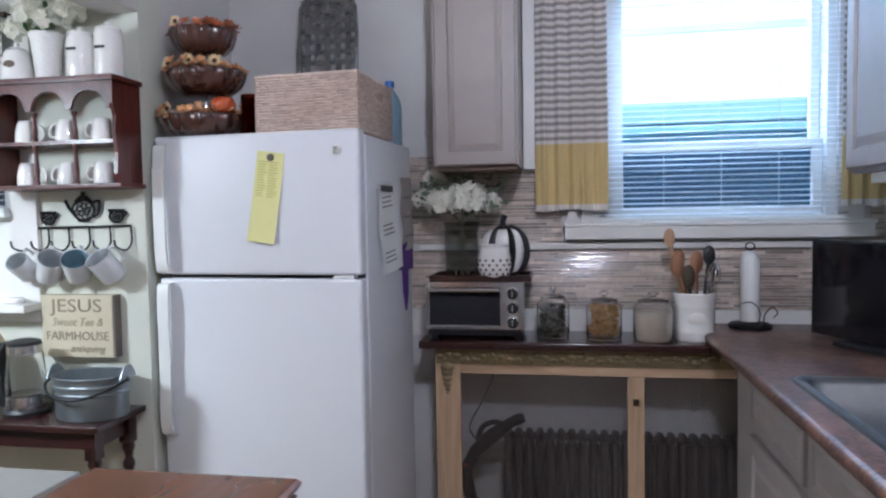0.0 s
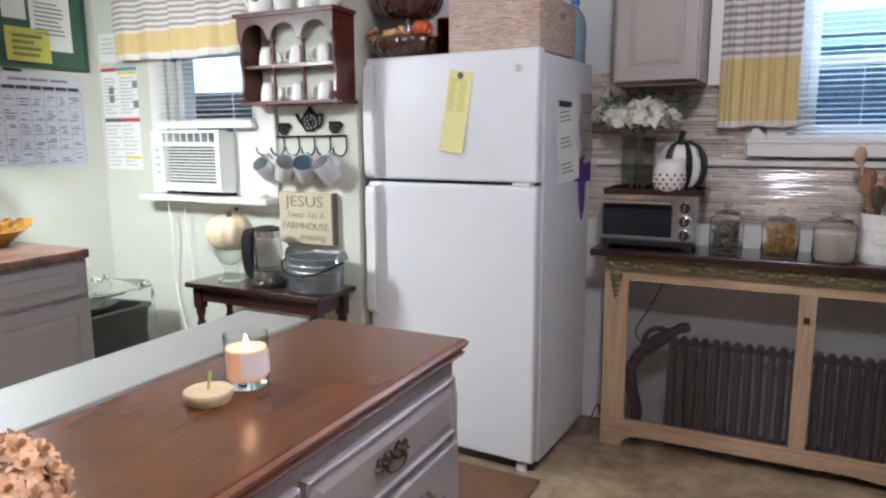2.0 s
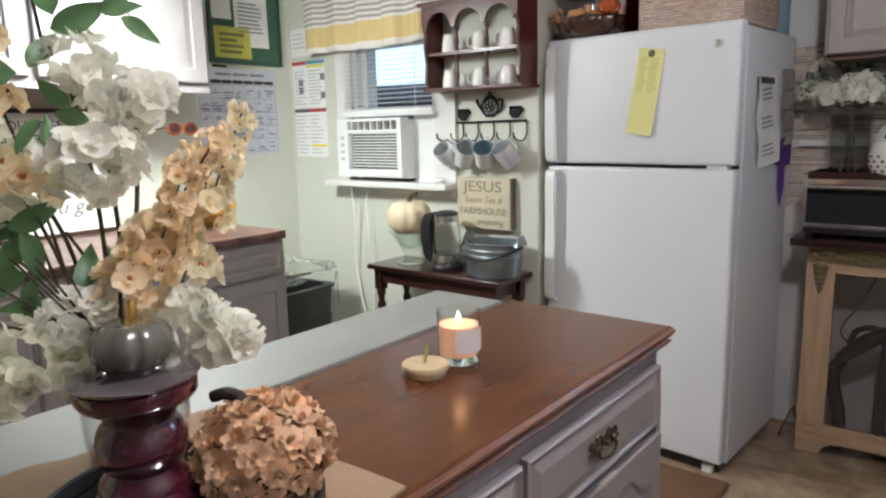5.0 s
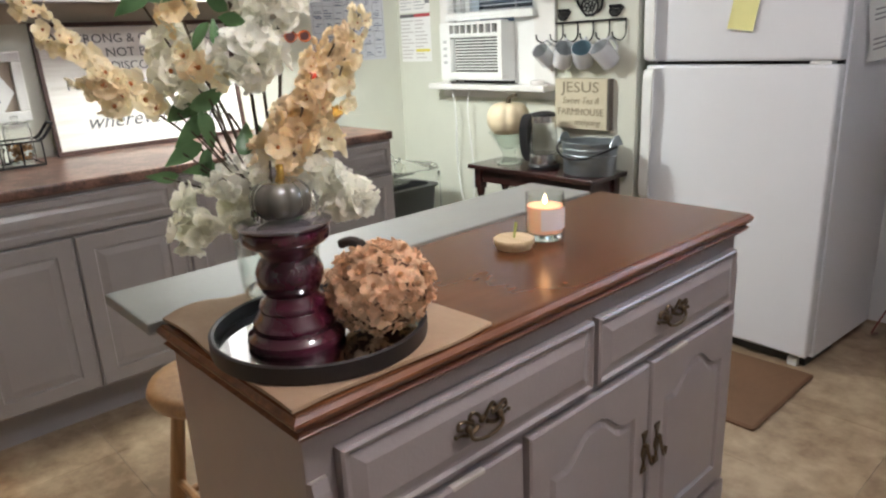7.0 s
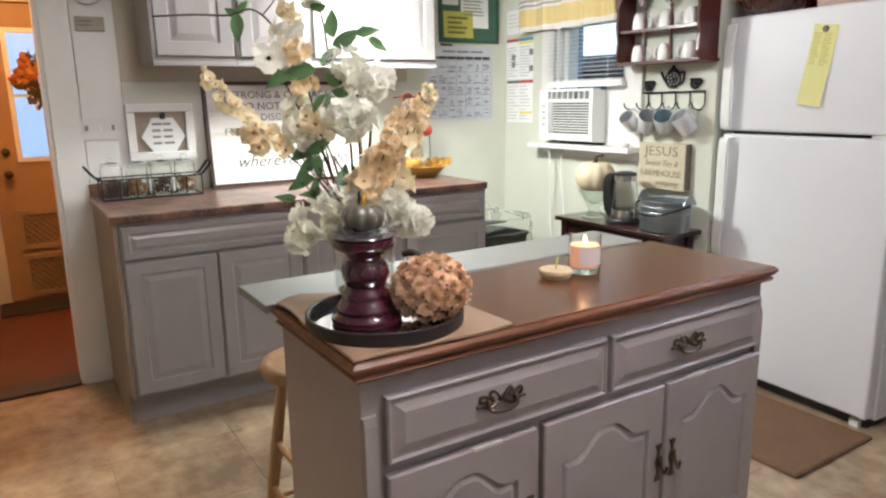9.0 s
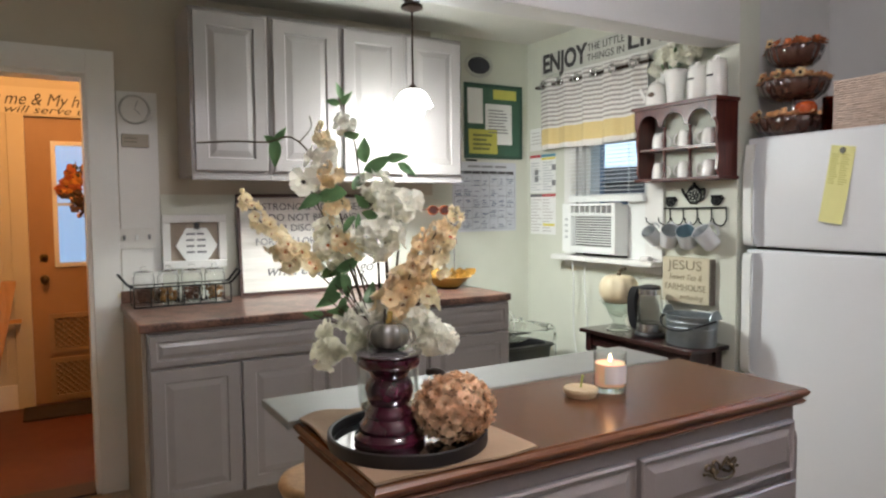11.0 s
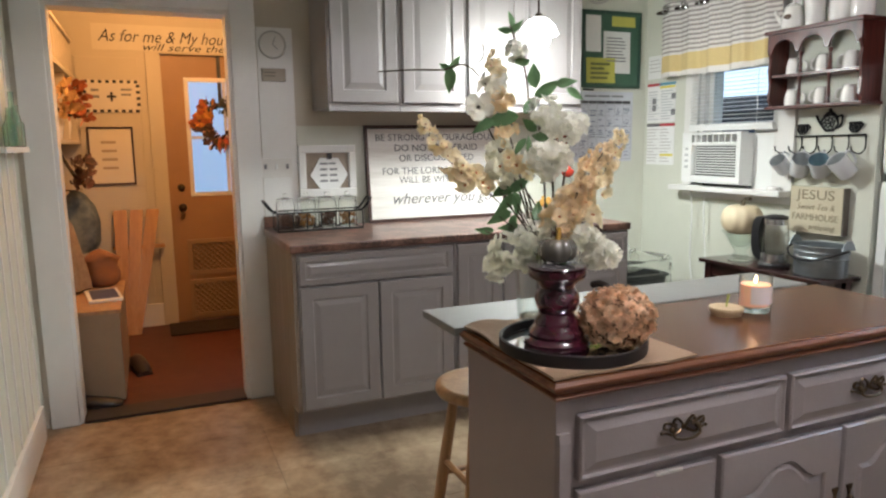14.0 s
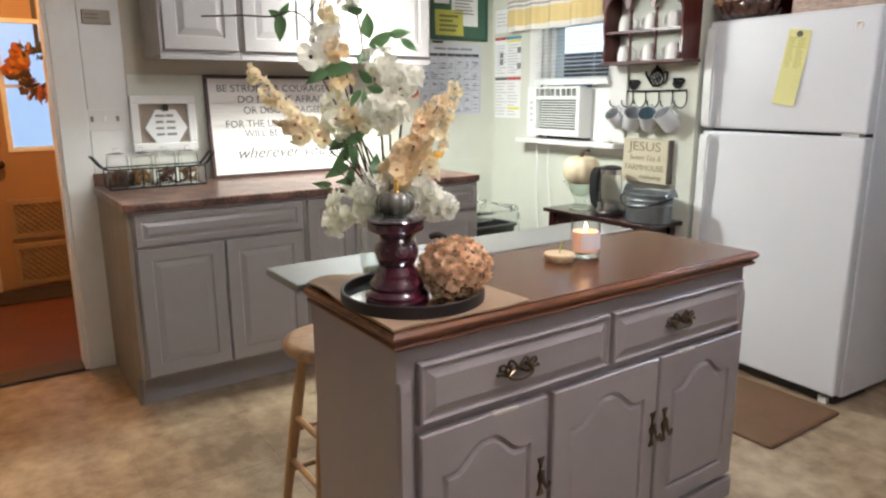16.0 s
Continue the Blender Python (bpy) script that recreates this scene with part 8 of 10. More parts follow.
ck = thing("wall_clock", "small round white wall clock", "clock", (W, -0.08, 1.85))
bm = bmesh.new()
bmesh.ops.create_cone(bm, cap_ends=True, segments=36, radius1=0.066, radius2=0.062, depth=0.018, matrix=pose(W + 0.020, -0.072, 1.820, 0, 90, 0))
part("face", bm, mat("clock_white", (0.62, 0.60, 0.56), 0.4), ck, "", True)
part("rim", tube(bmesh.new(), [(W + 0.028, -0.072 + 0.064 * math.cos(a), 1.820 + 0.064 * math.sin(a)) for a in [2 * math.pi * k / 32 for k in range(32)]], 0.005, 6, True), mat("grey_rim", (0.42, 0.41, 0.38), 0.4), ck, "", True)
for a, l in ((20, 0.045), (130, 0.032)):
    part("hand_bar", tube(bmesh.new(), [(W + 0.031, -0.072, 1.820), (W + 0.031, -0.072 + l * math.sin(radians(a)), 1.820 + l * math.cos(radians(a)))], 0.0016, 5), GREY_INK, ck)
th = thing("thermostat", "tan wall thermostat plate", "thermostat", (W, -0.075, 1.69))
part("plate", boxed(W + 0.0105, W + 0.030, -0.131, -0.012, 1.642, 1.705, 0.005), mat("tan_plate", (0.36, 0.31, 0.24), 0.5, vary=0.12, scale=40), th)
bars(th, facing("+x", W + 0.030), -0.121, -0.022, 1.659, 1.692, 2, mat("plate_ink", (0.20, 0.17, 0.13), 0.7), 0.4, 2, 0.0004, 0.4)
sw = thing("switch_plate", "white wall plate with switches and an outlet", "light switch", (W, -0.09, 1.22))
part("plate", boxed(W + 0.0105, W + 0.017, -0.158, 0.002, 1.160, 1.258, 0.003), mat("ivory_plate", (0.66, 0.64, 0.60), 0.4), sw)
for y in (-0.135, -0.080, -0.024):
    part("toggle", boxed(W + 0.0172, W + 0.027, y - 0.006, y + 0.006, 1.204, 1.228, 0.002), GREY_INK if y != -0.080 else WHITE_PLASTIC, sw)

# ---- things on the west counter ----
CT = 0.9025
sg = local_thing("scripture_sign", "large white plank sign in a dark frame with grey lettering", "sign", Matrix.Translation((-2.805, 0.389, CT)) @ pose(0, 0, 0, 0, -6.0, 0))
SIGN_W, SIGN_H = 0.835, 0.522
FR = mat("dark_brown_frame", (0.06, 0.028, 0.022), 0.45, vary=0.3, scale=30)
for a, b, c, d in ((0, SIGN_W, 0, 0.016), (0, SIGN_W, SIGN_H - 0.016, SIGN_H), (0, 0.016, 0.0165, SIGN_H - 0.0165), (SIGN_W - 0.016, SIGN_W, 0.0165, SIGN_H - 0.0165)):
    part("frame_bar", boxed(-0.012, 0.012, a, b, c, d, 0.002), FR, sg)
PLANK = wood("whitewashed_plank", (0.60, 0.57, 0.52), (0.74, 0.72, 0.68), 0.6, axis=1, scale=4, coat=0)
for k in range(4):
    z0 = 0.0165 + (SIGN_H - 0.033) / 4 * k
    part("plank", boxed(-0.008, 0.0, 0.0165, SIGN_W - 0.0165, z0, z0 + (SIGN_H - 0.033) / 4 - 0.0015, 0.001), PLANK, sg)
SIGN_INK = mat("charcoal_ink", (0.10, 0.10, 0.105), 0.8)
for body, z, w in (("BE STRONG & COURAGEOUS", 0.455, 0.71), ("DO NOT BE AFRAID", 0.398, 0.50), ("OR DISCOURAGED", 0.342, 0.45), ("FOR THE LORD YOUR GOD", 0.272, 0.65), ("WILL BE WITH YOU", 0.222, 0.46)):
    text_mesh("letter", body, 0.052, at(0.001, SIGN_W / 2, z, FACE_EAST), sg, SIGN_INK, fit_width=w)
text_mesh("letter", "wherever you go", 0.085, at(0.001, SIGN_W / 2 + 0.02, 0.120, FACE_EAST), sg, SIGN_INK, shear=0.35, fit_width=0.60)

pf = thing("picture_frame", "white picture frame with a hexagonal lettered card", "picture frame", (W, 0.19, 1.06))
yF0, yF1, zF0, zF1 = 0.032, 0.336, 1.056, 1.320
for a, b, c, d in ((yF0, yF1, zF0, zF0 + 0.038), (yF0, yF1, zF1 - 0.038, zF1), (yF0, yF0 + 0.038, zF0 + 0.0385, zF1 - 0.0385), (yF1 - 0.038, yF1, zF0 + 0.0385, zF1 - 0.0385)):
    part("frame_bar", boxed(W + 0.0105, W + 0.036, a, b, c, d, 0.006), TRIM, pf)
part("burlap", boxed(W + 0.0105, W + 0.018, yF0 + 0.0385, yF1 - 0.0385, zF0 + 0.0385, zF1 - 0.0385), mat("tan_burlap", (0.36, 0.29, 0.23), 0.9, vary=0.2, scale=120, bump=0.4, bump_scale=300), pf)
hx = [(0.100, -0.010), (0.048, 0.078), (-0.048, 0.078), (-0.100, -0.010), (-0.052, -0.082), (0.052, -0.082)]
bm = bmesh.new()
loops(bm, [[(W + n, 0.192 + u, 1.176 + v) for u, v in hx] for n in (0.019, 0.030, 0.032)])
part("hexagon_card", bm, PAPER, pf, "white hexagonal card")
bars(pf, facing("+x", W + 0.032), 0.142, 0.242, 1.121, 1.241, 4, GREY_INK, 0.35, 12, 0.0005, 0.3, 2)
part("clip", boxed(W + 0.0325, W + 0.045, 0.180, 0.204, 1.248, 1.281, 0.003), BLACK, pf, "black clip")


def caddy():
    f = thing("wire_caddy", "black wire caddy of lidded glass jars", "caddy", (-2.62, 0.10, CT))
    x0, x1, y0, y1, z = -2.76, -2.62, -0.125, 0.300, CT + 0.004
    bm = bmesh.new()
    for h in (0.0, 0.088):
        tube(bm, [(x0, y0, z + h), (x1, y0, z + h), (x1, y1, z + h), (x0, y1, z + h)], 0.004, 6, True)
    for k in range(7):
        y = y0 + (y1 - y0) * k / 6
        for x in (x0, x1):
            tube(bm, [(x, y, z), (x, y, z + 0.088)], 0.003, 5)
        tube(bm, [(x0, y, z), (x1, y, z)], 0.003, 5)
    for y, s in ((y0, -1), (y1, 1)):
        for x in (x0 + 0.03, x1 - 0.03):
            tube(bm, curve_points([(x, y, z + 0.088), (x, y + s * 0.02, z + 0.10), (x, y + s * 0.055, z + 0.145)], 4), 0.006, 6)
        tube(bm, [(x0 + 0.03, y + s * 0.055, z + 0.145), (x1 - 0.03, y + s * 0.055, z + 0.145)], 0.006, 6)
    part("rack", bm, BLACK_IRON, f, "", True)


caddy()
for k, (y, c, nm) in enumerate(((-0.075, (0.10, 0.035, 0.015), "dark coffee pods"), (0.030, (0.42, 0.20, 0.05), "orange tea bags"), (0.135, (0.13, 0.045, 0.02), "brown cocoa"), (0.240, (0.34, 0.17, 0.06), "amber sugar sticks"))):
    j = thing("glass_jar", "lidded glass jar of %s in the wire caddy" % nm, "jar", (-2.69, y, CT), "jars in the wire caddy")
    part("vessel", hollow([(0.044, 0.0), (0.047, 0.01), (0.047, 0.125), (0.040, 0.140)], 0.003, (-2.69, y, CT + 0.0085), 24), GLASS, j, "", True)
    part("lid", turned([(0, 0.141), (0.045, 0.141), (0.045, 0.150), (0.012, 0.158), (0.014, 0.175), (0, 0.178)], (-2.69, y, CT + 0.0085), 24), GLASS, j, "glass lid", True)
    bm = bmesh.new()
    rnd = random.Random(40 + k)
    for i in range(60):
        a, q = rnd.uniform(0, 6.28), 0.036 * math.sqrt(rnd.random())
        ball(bm, (-2.69 + q * math.cos(a), y + q * math.sin(a), CT + 0.022 + 0.06 * rnd.random()), 0.007, 6, 5)
    part("contents", bm, mat("contents_" + nm.split()[0] + "_" + nm.split()[1], c, 0.6, vary=0.3, scale=60, island=0.35), j, nm, True, kind="stuff")
gd = thing("glass_dish", "stacked clear glass dishes behind the caddy", "dish", (-2.80, 0.12, CT))
part("dish", turned([(0, 0.10), (0.09, 0.10), (0.115, 0.15), (0.118, 0.16), (0.115, 0.16), (0.088, 0.108), (0, 0.106)], (-2.79, 0.09, CT - 0.0995), 30, squash=(0.45, 1)), GLASS, gd, "", True)

fb = thing("autumn_bowl", "bowl of golden autumn leaves with a red apple ornament", "bowl", (-2.55, 1.47, CT))
bm = turned([(0, 0), (0.06, 0), (0.075, 0.012), (0.13, 0.06), (0.133, 0.062), (0.126, 0.062), (0.07, 0.02), (0, 0.014)], (-2.56, 1.470, CT + 0.0005), 32)
part("dish", bm, mat("mustard_glaze", (0.42, 0.24, 0.05), 0.3, vary=0.3, scale=30), fb, "", True)
rnd = random.Random(9)
bm = bmesh.new()
for k in range(60):
    a, q = rnd.uniform(0, 6.28), 0.12 * math.sqrt(rnd.random())
    d = Vector((math.cos(a), math.sin(a), rnd.uniform(0.1, 1.0))).normalized()
    petal(bm, Vector((-2.56 + q * math.cos(a), 1.470 + q * math.sin(a), CT + 0.05 + rnd.uniform(0, 0.03))), d, basis(d)[1], 0.05, 0.03)
part("leaves", bm, mat("golden_leaves", (0.52, 0.28, 0.05), 0.6, vary=0.4, scale=50, island=0.4), fb, "golden leaves", True, kind="stuff")
bs = thing("wire_banana_stand", "thin metal stand holding a red apple ornament", "stand", (-2.66, 1.55, CT))
part("wire", tube(bmesh.new(), curve_points([(-2.68, 1.585, CT + 0.004), (-2.68, 1.585, CT + 0.18), (-2.67, 1.57, CT + 0.36), (-2.64, 1.53, CT + 0.43), (-2.61, 1.47, CT + 0.445)], 6), 0.004, 7), CHROME, bs, "", True)
part("apple", ball(bmesh.new(), (-2.630, 1.530, CT + 0.250), 0.036, 18, 12, (1, 1.1, 0.95)), mat("glossy_red", (0.36, 0.035, 0.02), 0.15, coat=0.6), bs, "glossy red apple", True)
part("hanger", tube(bmesh.new(), [(-2.630, 1.530, CT + 0.280), (-2.640, 1.532, CT + 0.430)], 0.0015, 5), CHROME, bs, "thin hanging wire")
sn = thing("sunglasses", "tortoiseshell sunglasses with orange highlights hanging on the stand", "glasses", (-2.60, 1.44, 1.33))
bm = bmesh.new()
for s in (-1, 1):
    tube(bm, [(-2.60, 1.440 + s * 0.038 + 0.030 * math.cos(a), CT + 0.428 + 0.023 * math.sin(a)) for a in [2 * math.pi * k / 18 for k in range(18)]], 0.005, 6, True)
    tube(bm, [(-2.60, 1.440 + s * 0.066, CT + 0.435), (-2.71, 1.440 + s * 0.064, CT + 0.428)], 0.003, 5)
tube(bm, [(-2.60, 1.432, CT + 0.435), (-2.60, 1.448, CT + 0.435)], 0.004, 5)
part("frame", bm, mat("tortoiseshell", (0.30, 0.07, 0.02), 0.2, colour2=(0.03, 0.012, 0.01), scale=90), sn, "", True)
for s in (-1, 1):
    part("lens", ball(bmesh.new(), (-2.60, 1.440 + s * 0.038, CT + 0.428), 0.027, 16, 8, (0.08, 1, 0.75)), mat("dark_lens", (0.03, 0.012, 0.012), 0.1), sn, "dark lens", True)
part("support_wire", tube(bmesh.new(), [(-2.604, 1.445, CT + 0.436), (-2.612, 1.468, CT + 0.443)], 0.0025, 5), CHROME, sn)

# ---- waste bin past the counter ----
wb = thing("waste_bin", "black waste bin with a clear liner beside the counter", "bin", (-2.50, 1.93, 0))
bm = bmesh.new()
loops(bm, [rounded(-2.68, -2.42, 1.72, 2.06, 0.05, 0.001), rounded(-2.72, -2.38, 1.69, 2.09, 0.05, 0.535), rounded(-2.73, -2.37, 1.68, 2.10, 0.05, 0.54), rounded(-2.73, -2.37, 1.68, 2.10, 0.05, 0.55), rounded(-2.70, -2.40, 1.71, 2.07, 0.05, 0.55), rounded(-2.66, -2.44, 1.74, 2.04, 0.05, 0.02)])
part("body", bm, BLACK, wb, "", True, 50)
lin = mat("clear_liner_film", (0.55, 0.57, 0.56), 0.18, vary=0.1)
bm = bmesh.new()
rnd = random.Random(4)
ring0 = rounded(-2.735, -2.365, 1.675, 2.105, 0.05, 0.0, 8)
rings = [[(x + rnd.uniform(-0.004, 0.008), y + rnd.uniform(-0.004, 0.008), 0.44 + rnd.uniform(-0.05, 0.02)) for x, y, _ in ring0], [(x, y, 0.553) for x, y, _ in ring0]]
for q, dz in ((1.02, 0.03), (1.0, 0.065), (0.94, 0.09), (0.80, 0.085)):
    rings.append([(-2.55 + (x + 2.55) * q + rnd.uniform(-0.016, 0.016), 1.89 + (y - 1.89) * q + rnd.uniform(-0.016, 0.016), 0.553 + dz + rnd.uniform(-0.014, 0.018)) for x, y, _ in ring0])
loops(bm, rings, False, False)
part("liner", bm, glass("clear_film", (0.9, 0.92, 0.9), 0.15, 1.1), wb, "clear plastic liner", True)
gbw = thing("glass_bowl", "clear glass bowl standing at the counter's end", "glass bowl", (-2.60, 1.78, 0.56))
part("bowl", hollow([(0.05, 0.0), (0.085, 0.03), (0.10, 0.08), (0.095, 0.14), (0.07, 0.17)], 0.004, (-2.55, 1.80, 0.5725), 28), GLASS, gbw, "", True)
part("plate", turned([(0, 0), (0.15, 0), (0.15, 0.006), (0, 0.006)], (-2.55, 1.86, 0.5645), 28, squash=(0.8, 1)), glass("clear_film", (0.9, 0.92, 0.9)), gbw, "clear tray")

# ---- island top: cloth, tray, candlestick, pumpkins ----
IZ = 0.8425
rnd = random.Random(2)
cloth = bmesh.new()
LINEN = mat("tan_burlap_cloth", (0.35, 0.225, 0.14), 0.9, vary=0.14, scale=90, bump=0.35, bump_scale=420)
nu, nv = 40, 34
grid_t, grid_b = [], []
for i in range(nu + 1):
    rt_, rb_ = [], []
    for j in range(nv + 1):
        u, v = i / nu, j / nv
        # from the near corner along the front edge (y) and across the top (x)
        x = -0.396 - 0.452 * u - 0.004 * math.sin(7 * v)
        y = 0.030 + 0.363 * v + 0.03 * u * (1 - v) * 0.4 + 0.010 * math.sin(5 * u + 1) * v
        z = IZ + 0.003 + 0.0012 * math.sin(9 * u + 3 * v) + 0.001 * math.sin(14 * v - 4 * u)
        if v < 0.06:
            z += 0.006 * math.sin(u * 9 + 1) * (1 - v / 0.06) * (1 if u > 0.5 else 0.3)
        if u > 0.82 and v < 0.35:
            z += 0.010 * (u - 0.82) / 0.18 * math.sin(math.pi * v / 0.35)
        rt_.append(cloth.verts.new((x, y, max(z, IZ + 0.0022) + 0.0035)))
        rb_.append(cloth.verts.new((x, y, max(z, IZ + 0.0022) - 0.0018)))
    grid_t.append(rt_)
    grid_b.append(rb_)
for g in (grid_t, grid_b):
    for i in range(nu):
        for j in range(nv):
            cloth.faces.new((g[i][j], g[i + 1][j], g[i + 1][j + 1], g[i][j + 1]))
edge = [(i, 0) for i in range(nu)] + [(nu, j) for j in range(nv)] + [(nu - i, nv) for i in range(nu)] + [(0, nv - j) for j in range(nv)]
for a, b in zip(edge, edge[1:] + edge[:1]):
    cloth.faces.new((grid_t[a[0]][a[1]], grid_t[b[0]][b[1]], grid_b[b[0]][b[1]], grid_b[a[0]][a[1]]))
solo("table_cloth", cloth, LINEN, "folded tan burlap cloth under the tray", "cloth", (-0.62, 0.2, IZ), smooth=True, angle=60)

TX, TY, TR = -0.566, 0.186, 0.168
TZ0 = IZ + 0.0092
trd = thing("round_tray", "round black tray with a mirror base", "tray", (TX, TY, TZ0))
part("rim", turned([(TR - 0.012, 0.0), (TR, 0.0), (TR + 0.001, 0.004), (TR + 0.001, 0.026), (TR - 0.003, 0.028), (TR - 0.007, 0.026), (TR - 0.008, 0.006), (TR - 0.012, 0.006)], (TX, TY, TZ0), 72), mat("black_tray_wood", (0.016, 0.012, 0.012), 0.45, vary=0.2, scale=40), trd, "black bent-wood rim", True, 50)
mir = mat("tray_mirror", (0.62, 0.63, 0.63), 0.06, metal=1.0, vary=0.05, scale=30)
part("mirror", turned([(0, 0.0005), (TR - 0.013, 0.0005), (TR - 0.013, 0.007), (0, 0.007)], (TX, TY, TZ0), 72), mir, trd, "mirror base")
TB = TZ0 + 0.0075

kx, ky = -0.569, 0.145
AUB = mat("aubergine_lacquer", (0.060, 0.008, 0.020), 0.14, vary=0.3, scale=20, coat=0.7)
cs = thing("candlestick", "turned pillar candlestick in glossy dark red", "candle holder", (kx, ky, TB))
part("column", turned([(0, 0.0000), (0.072, 0.0000), (0.075, 0.0050), (0.074, 0.0134), (0.066, 0.0190), (0.063, 0.0240), (0.064, 0.0300), (0.062, 0.0385), (0.054, 0.0468), (0.050, 0.0535), (0.051, 0.0602), (0.048, 0.0669), (0.041, 0.0736), (0.040, 0.0786), (0.046, 0.0886), (0.0505, 0.1020), (0.0505, 0.1154), (0.045, 0.1287), (0.039, 0.1363), (0.041, 0.1421), (0.047, 0.1488), (0.052, 0.1538), (0.062, 0.1588), (0.066, 0.1655), (0.066, 0.1789), (0.062, 0.1831), (0, 0.1831)], (kx, ky, TB), 48), AUB, cs, "", True, 35)
part("glass_plate", turned([(0, 0.1835), (0.068, 0.1835), (0.070, 0.187), (0.060, 0.190), (0, 0.190)], (kx, ky, TB), 40), mat("dark_plate_glass", (0.10, 0.085, 0.09), 0.10, coat=0.6), cs, "dark glass plate", True)
pc = thing("ceramic_pumpkin", "glossy grey ceramic pumpkin with a gold stem", "pumpkin", (kx, ky, TB + 0.190))
bm = bmesh.new()
pumpkin(bm, (kx, ky, TB + 0.1905), 0.046, 0.062, 9, 54, 14, 0.13)
part("body", bm, mat("grey_lustre_glaze", (0.115, 0.105, 0.085), 0.22, vary=0.2, scale=25, coat=1.0), pc, "", True, 70)
part("stem", tube(bmesh.new(), curve_points([(kx, ky, TB + 0.242), (kx + 0.002, ky + 0.002, TB + 0.256), (kx - 0.002, ky + 0.004, TB + 0.270)], 4), [0.008, 0.0075, 0.007, 0.0065, 0.006, 0.006, 0.0055, 0.006, 0.0055], 10), mat("polished_gold", (0.62, 0.38, 0.10), 0.15, metal=1.0), pc, "gold stem", True)

fx, fy = -0.503, 0.262
fp = thing("dried_flower_pumpkin", "pumpkin covered with dried tan wood-shaving flowers", "pumpkin", (fx, fy, TB))
bm = bmesh.new()
pumpkin(bm, (fx, fy, TB + 0.002), 0.074, 0.126, 8, 40, 12, 0.08)
part("core", bm, mat("tan_core", (0.24, 0.13, 0.08), 0.9, vary=0.3), fp, "", True)
rnd = random.Random(14)
bm = bmesh.new()
for k in range(54):
    z = 1 - 1.86 * (k + 0.5) / 54
    t = 2.39996 * k
    r = math.sqrt(1 - z * z)
    d = Vector((r * math.cos(t), r * math.sin(t), z))
    c = Vector((fx + 0.071 * d.x, fy + 0.071 * d.y, TB + 0.068 + 0.058 * d.z))
    e = d + Vector((rnd.uniform(-0.35, 0.35), rnd.uniform(-0.35, 0.35), rnd.uniform(-0.2, 0.35)))
    flower(bm, c - d * 0.003, e, 7, 0.023, 0.020, rnd, 0.82, -0.35)
    flower(bm, c, e, 7, 0.021, 0.016, rnd, 0.66, -0.20)
    flower(bm, c + d * 0.002, e, 6, 0.019, 0.012, rnd, 0.48, -0.15)
    flower(bm, c + d * 0.004, e, 5, 0.014, 0.009, rnd, 0.26, 0.1)
part("shaving_cover", bm, PETAL_TAN, fp, "curled peach-tan wood shaving roses", True, kind="stuff")
part("stem", tube(bmesh.new(), curve_points([(fx - 0.014, fy - 0.014, TB + 0.122), (fx - 0.020, fy - 0.018, TB + 0.137), (fx - 0.034, fy - 0.026, TB + 0.141), (fx - 0.048, fy - 0.036, TB + 0.136)], 5), [0.009] * 6 + [0.008] * 5 + [0.0075] * 4 + [0.007], 9), mat("dark_dry_stem", (0.035, 0.022, 0.016), 0.8, vary=0.4), fp, "dark curled stem", True)

# ---- candle and lid ----
cdx, cdy = -0.652, 0.848
cd = thing("jar_candle", "lit orange jar candle with a pale label", "candle", (cdx, cdy, IZ))
part("glass", turned([(0, 0.0), (0.040, 0.0), (0.043, 0.004), (0.044, 0.105), (0.0435, 0.107), (0.0425, 0.105), (0.0415, 0.018), (0.0415, 0.0178)], (cdx, cdy, IZ + 0.0005), 40), thin_glass("thin_candle_glass"), cd, "clear glass tumbler", True)
part("glass_foot", turned([(0, 0.001), (0.040, 0.001), (0.0408, 0.004), (0.0405, 0.0165), (0, 0.0172)], (cdx, cdy, IZ + 0.0005), 40), glass("foot_glass", (0.90, 1.0, 0.97), 0.02), cd, "thick clear foot", True)
wx = bpy.data.materials.new("lit_orange_wax")
wx.use_nodes = True
pr = wx.node_tree.nodes["Principled BSDF"]
pr.inputs["Base Color"].default_value = (0.84, 0.50, 0.36, 1)
pr.inputs["Subsurface Weight"].default_value, pr.inputs["Subsurface Radius"].default_value = 0.8, (0.03, 0.012, 0.005)
# the flame's light in the wax is put in as emission
pr.inputs["Emission Color"].default_value, pr.inputs["Emission Strength"].default_value = (1.0, 0.55, 0.34, 1), 0.20
part("wax", turned([(0, 0.018), (0.0403, 0.018), (0.0405, 0.078), (0.036, 0.076), (0, 0.075)], (cdx, cdy, IZ + 0.0005), 36), wx, cd, "glowing orange wax", True)
lb = bmesh.new()
rows = []
for z in (0.028, 0.076):
    rows.append([Vector((cdx + 0.0448 * math.cos(a), cdy + 0.0448 * math.sin(a), IZ + z)) for a in [radians(-62 + 92 * k / 16) for k in range(17)]])
for k in range(16):
    lb.faces.new([lb.verts.new(p) for p in (rows[0][k], rows[0][k + 1], rows[1][k + 1], rows[1][k])])
bmesh.ops.remove_doubles(lb, verts=lb.verts, dist=1e-5)
part("label_paper", lb, mat("blush_label", (0.78, 0.68, 0.66), 0.7), cd, "pale blush paper label", True)
part("wick", tube(bmesh.new(), [(cdx, cdy, IZ + 0.069), (cdx, cdy, IZ + 0.081)], 0.001, 5), BLACK, cd)
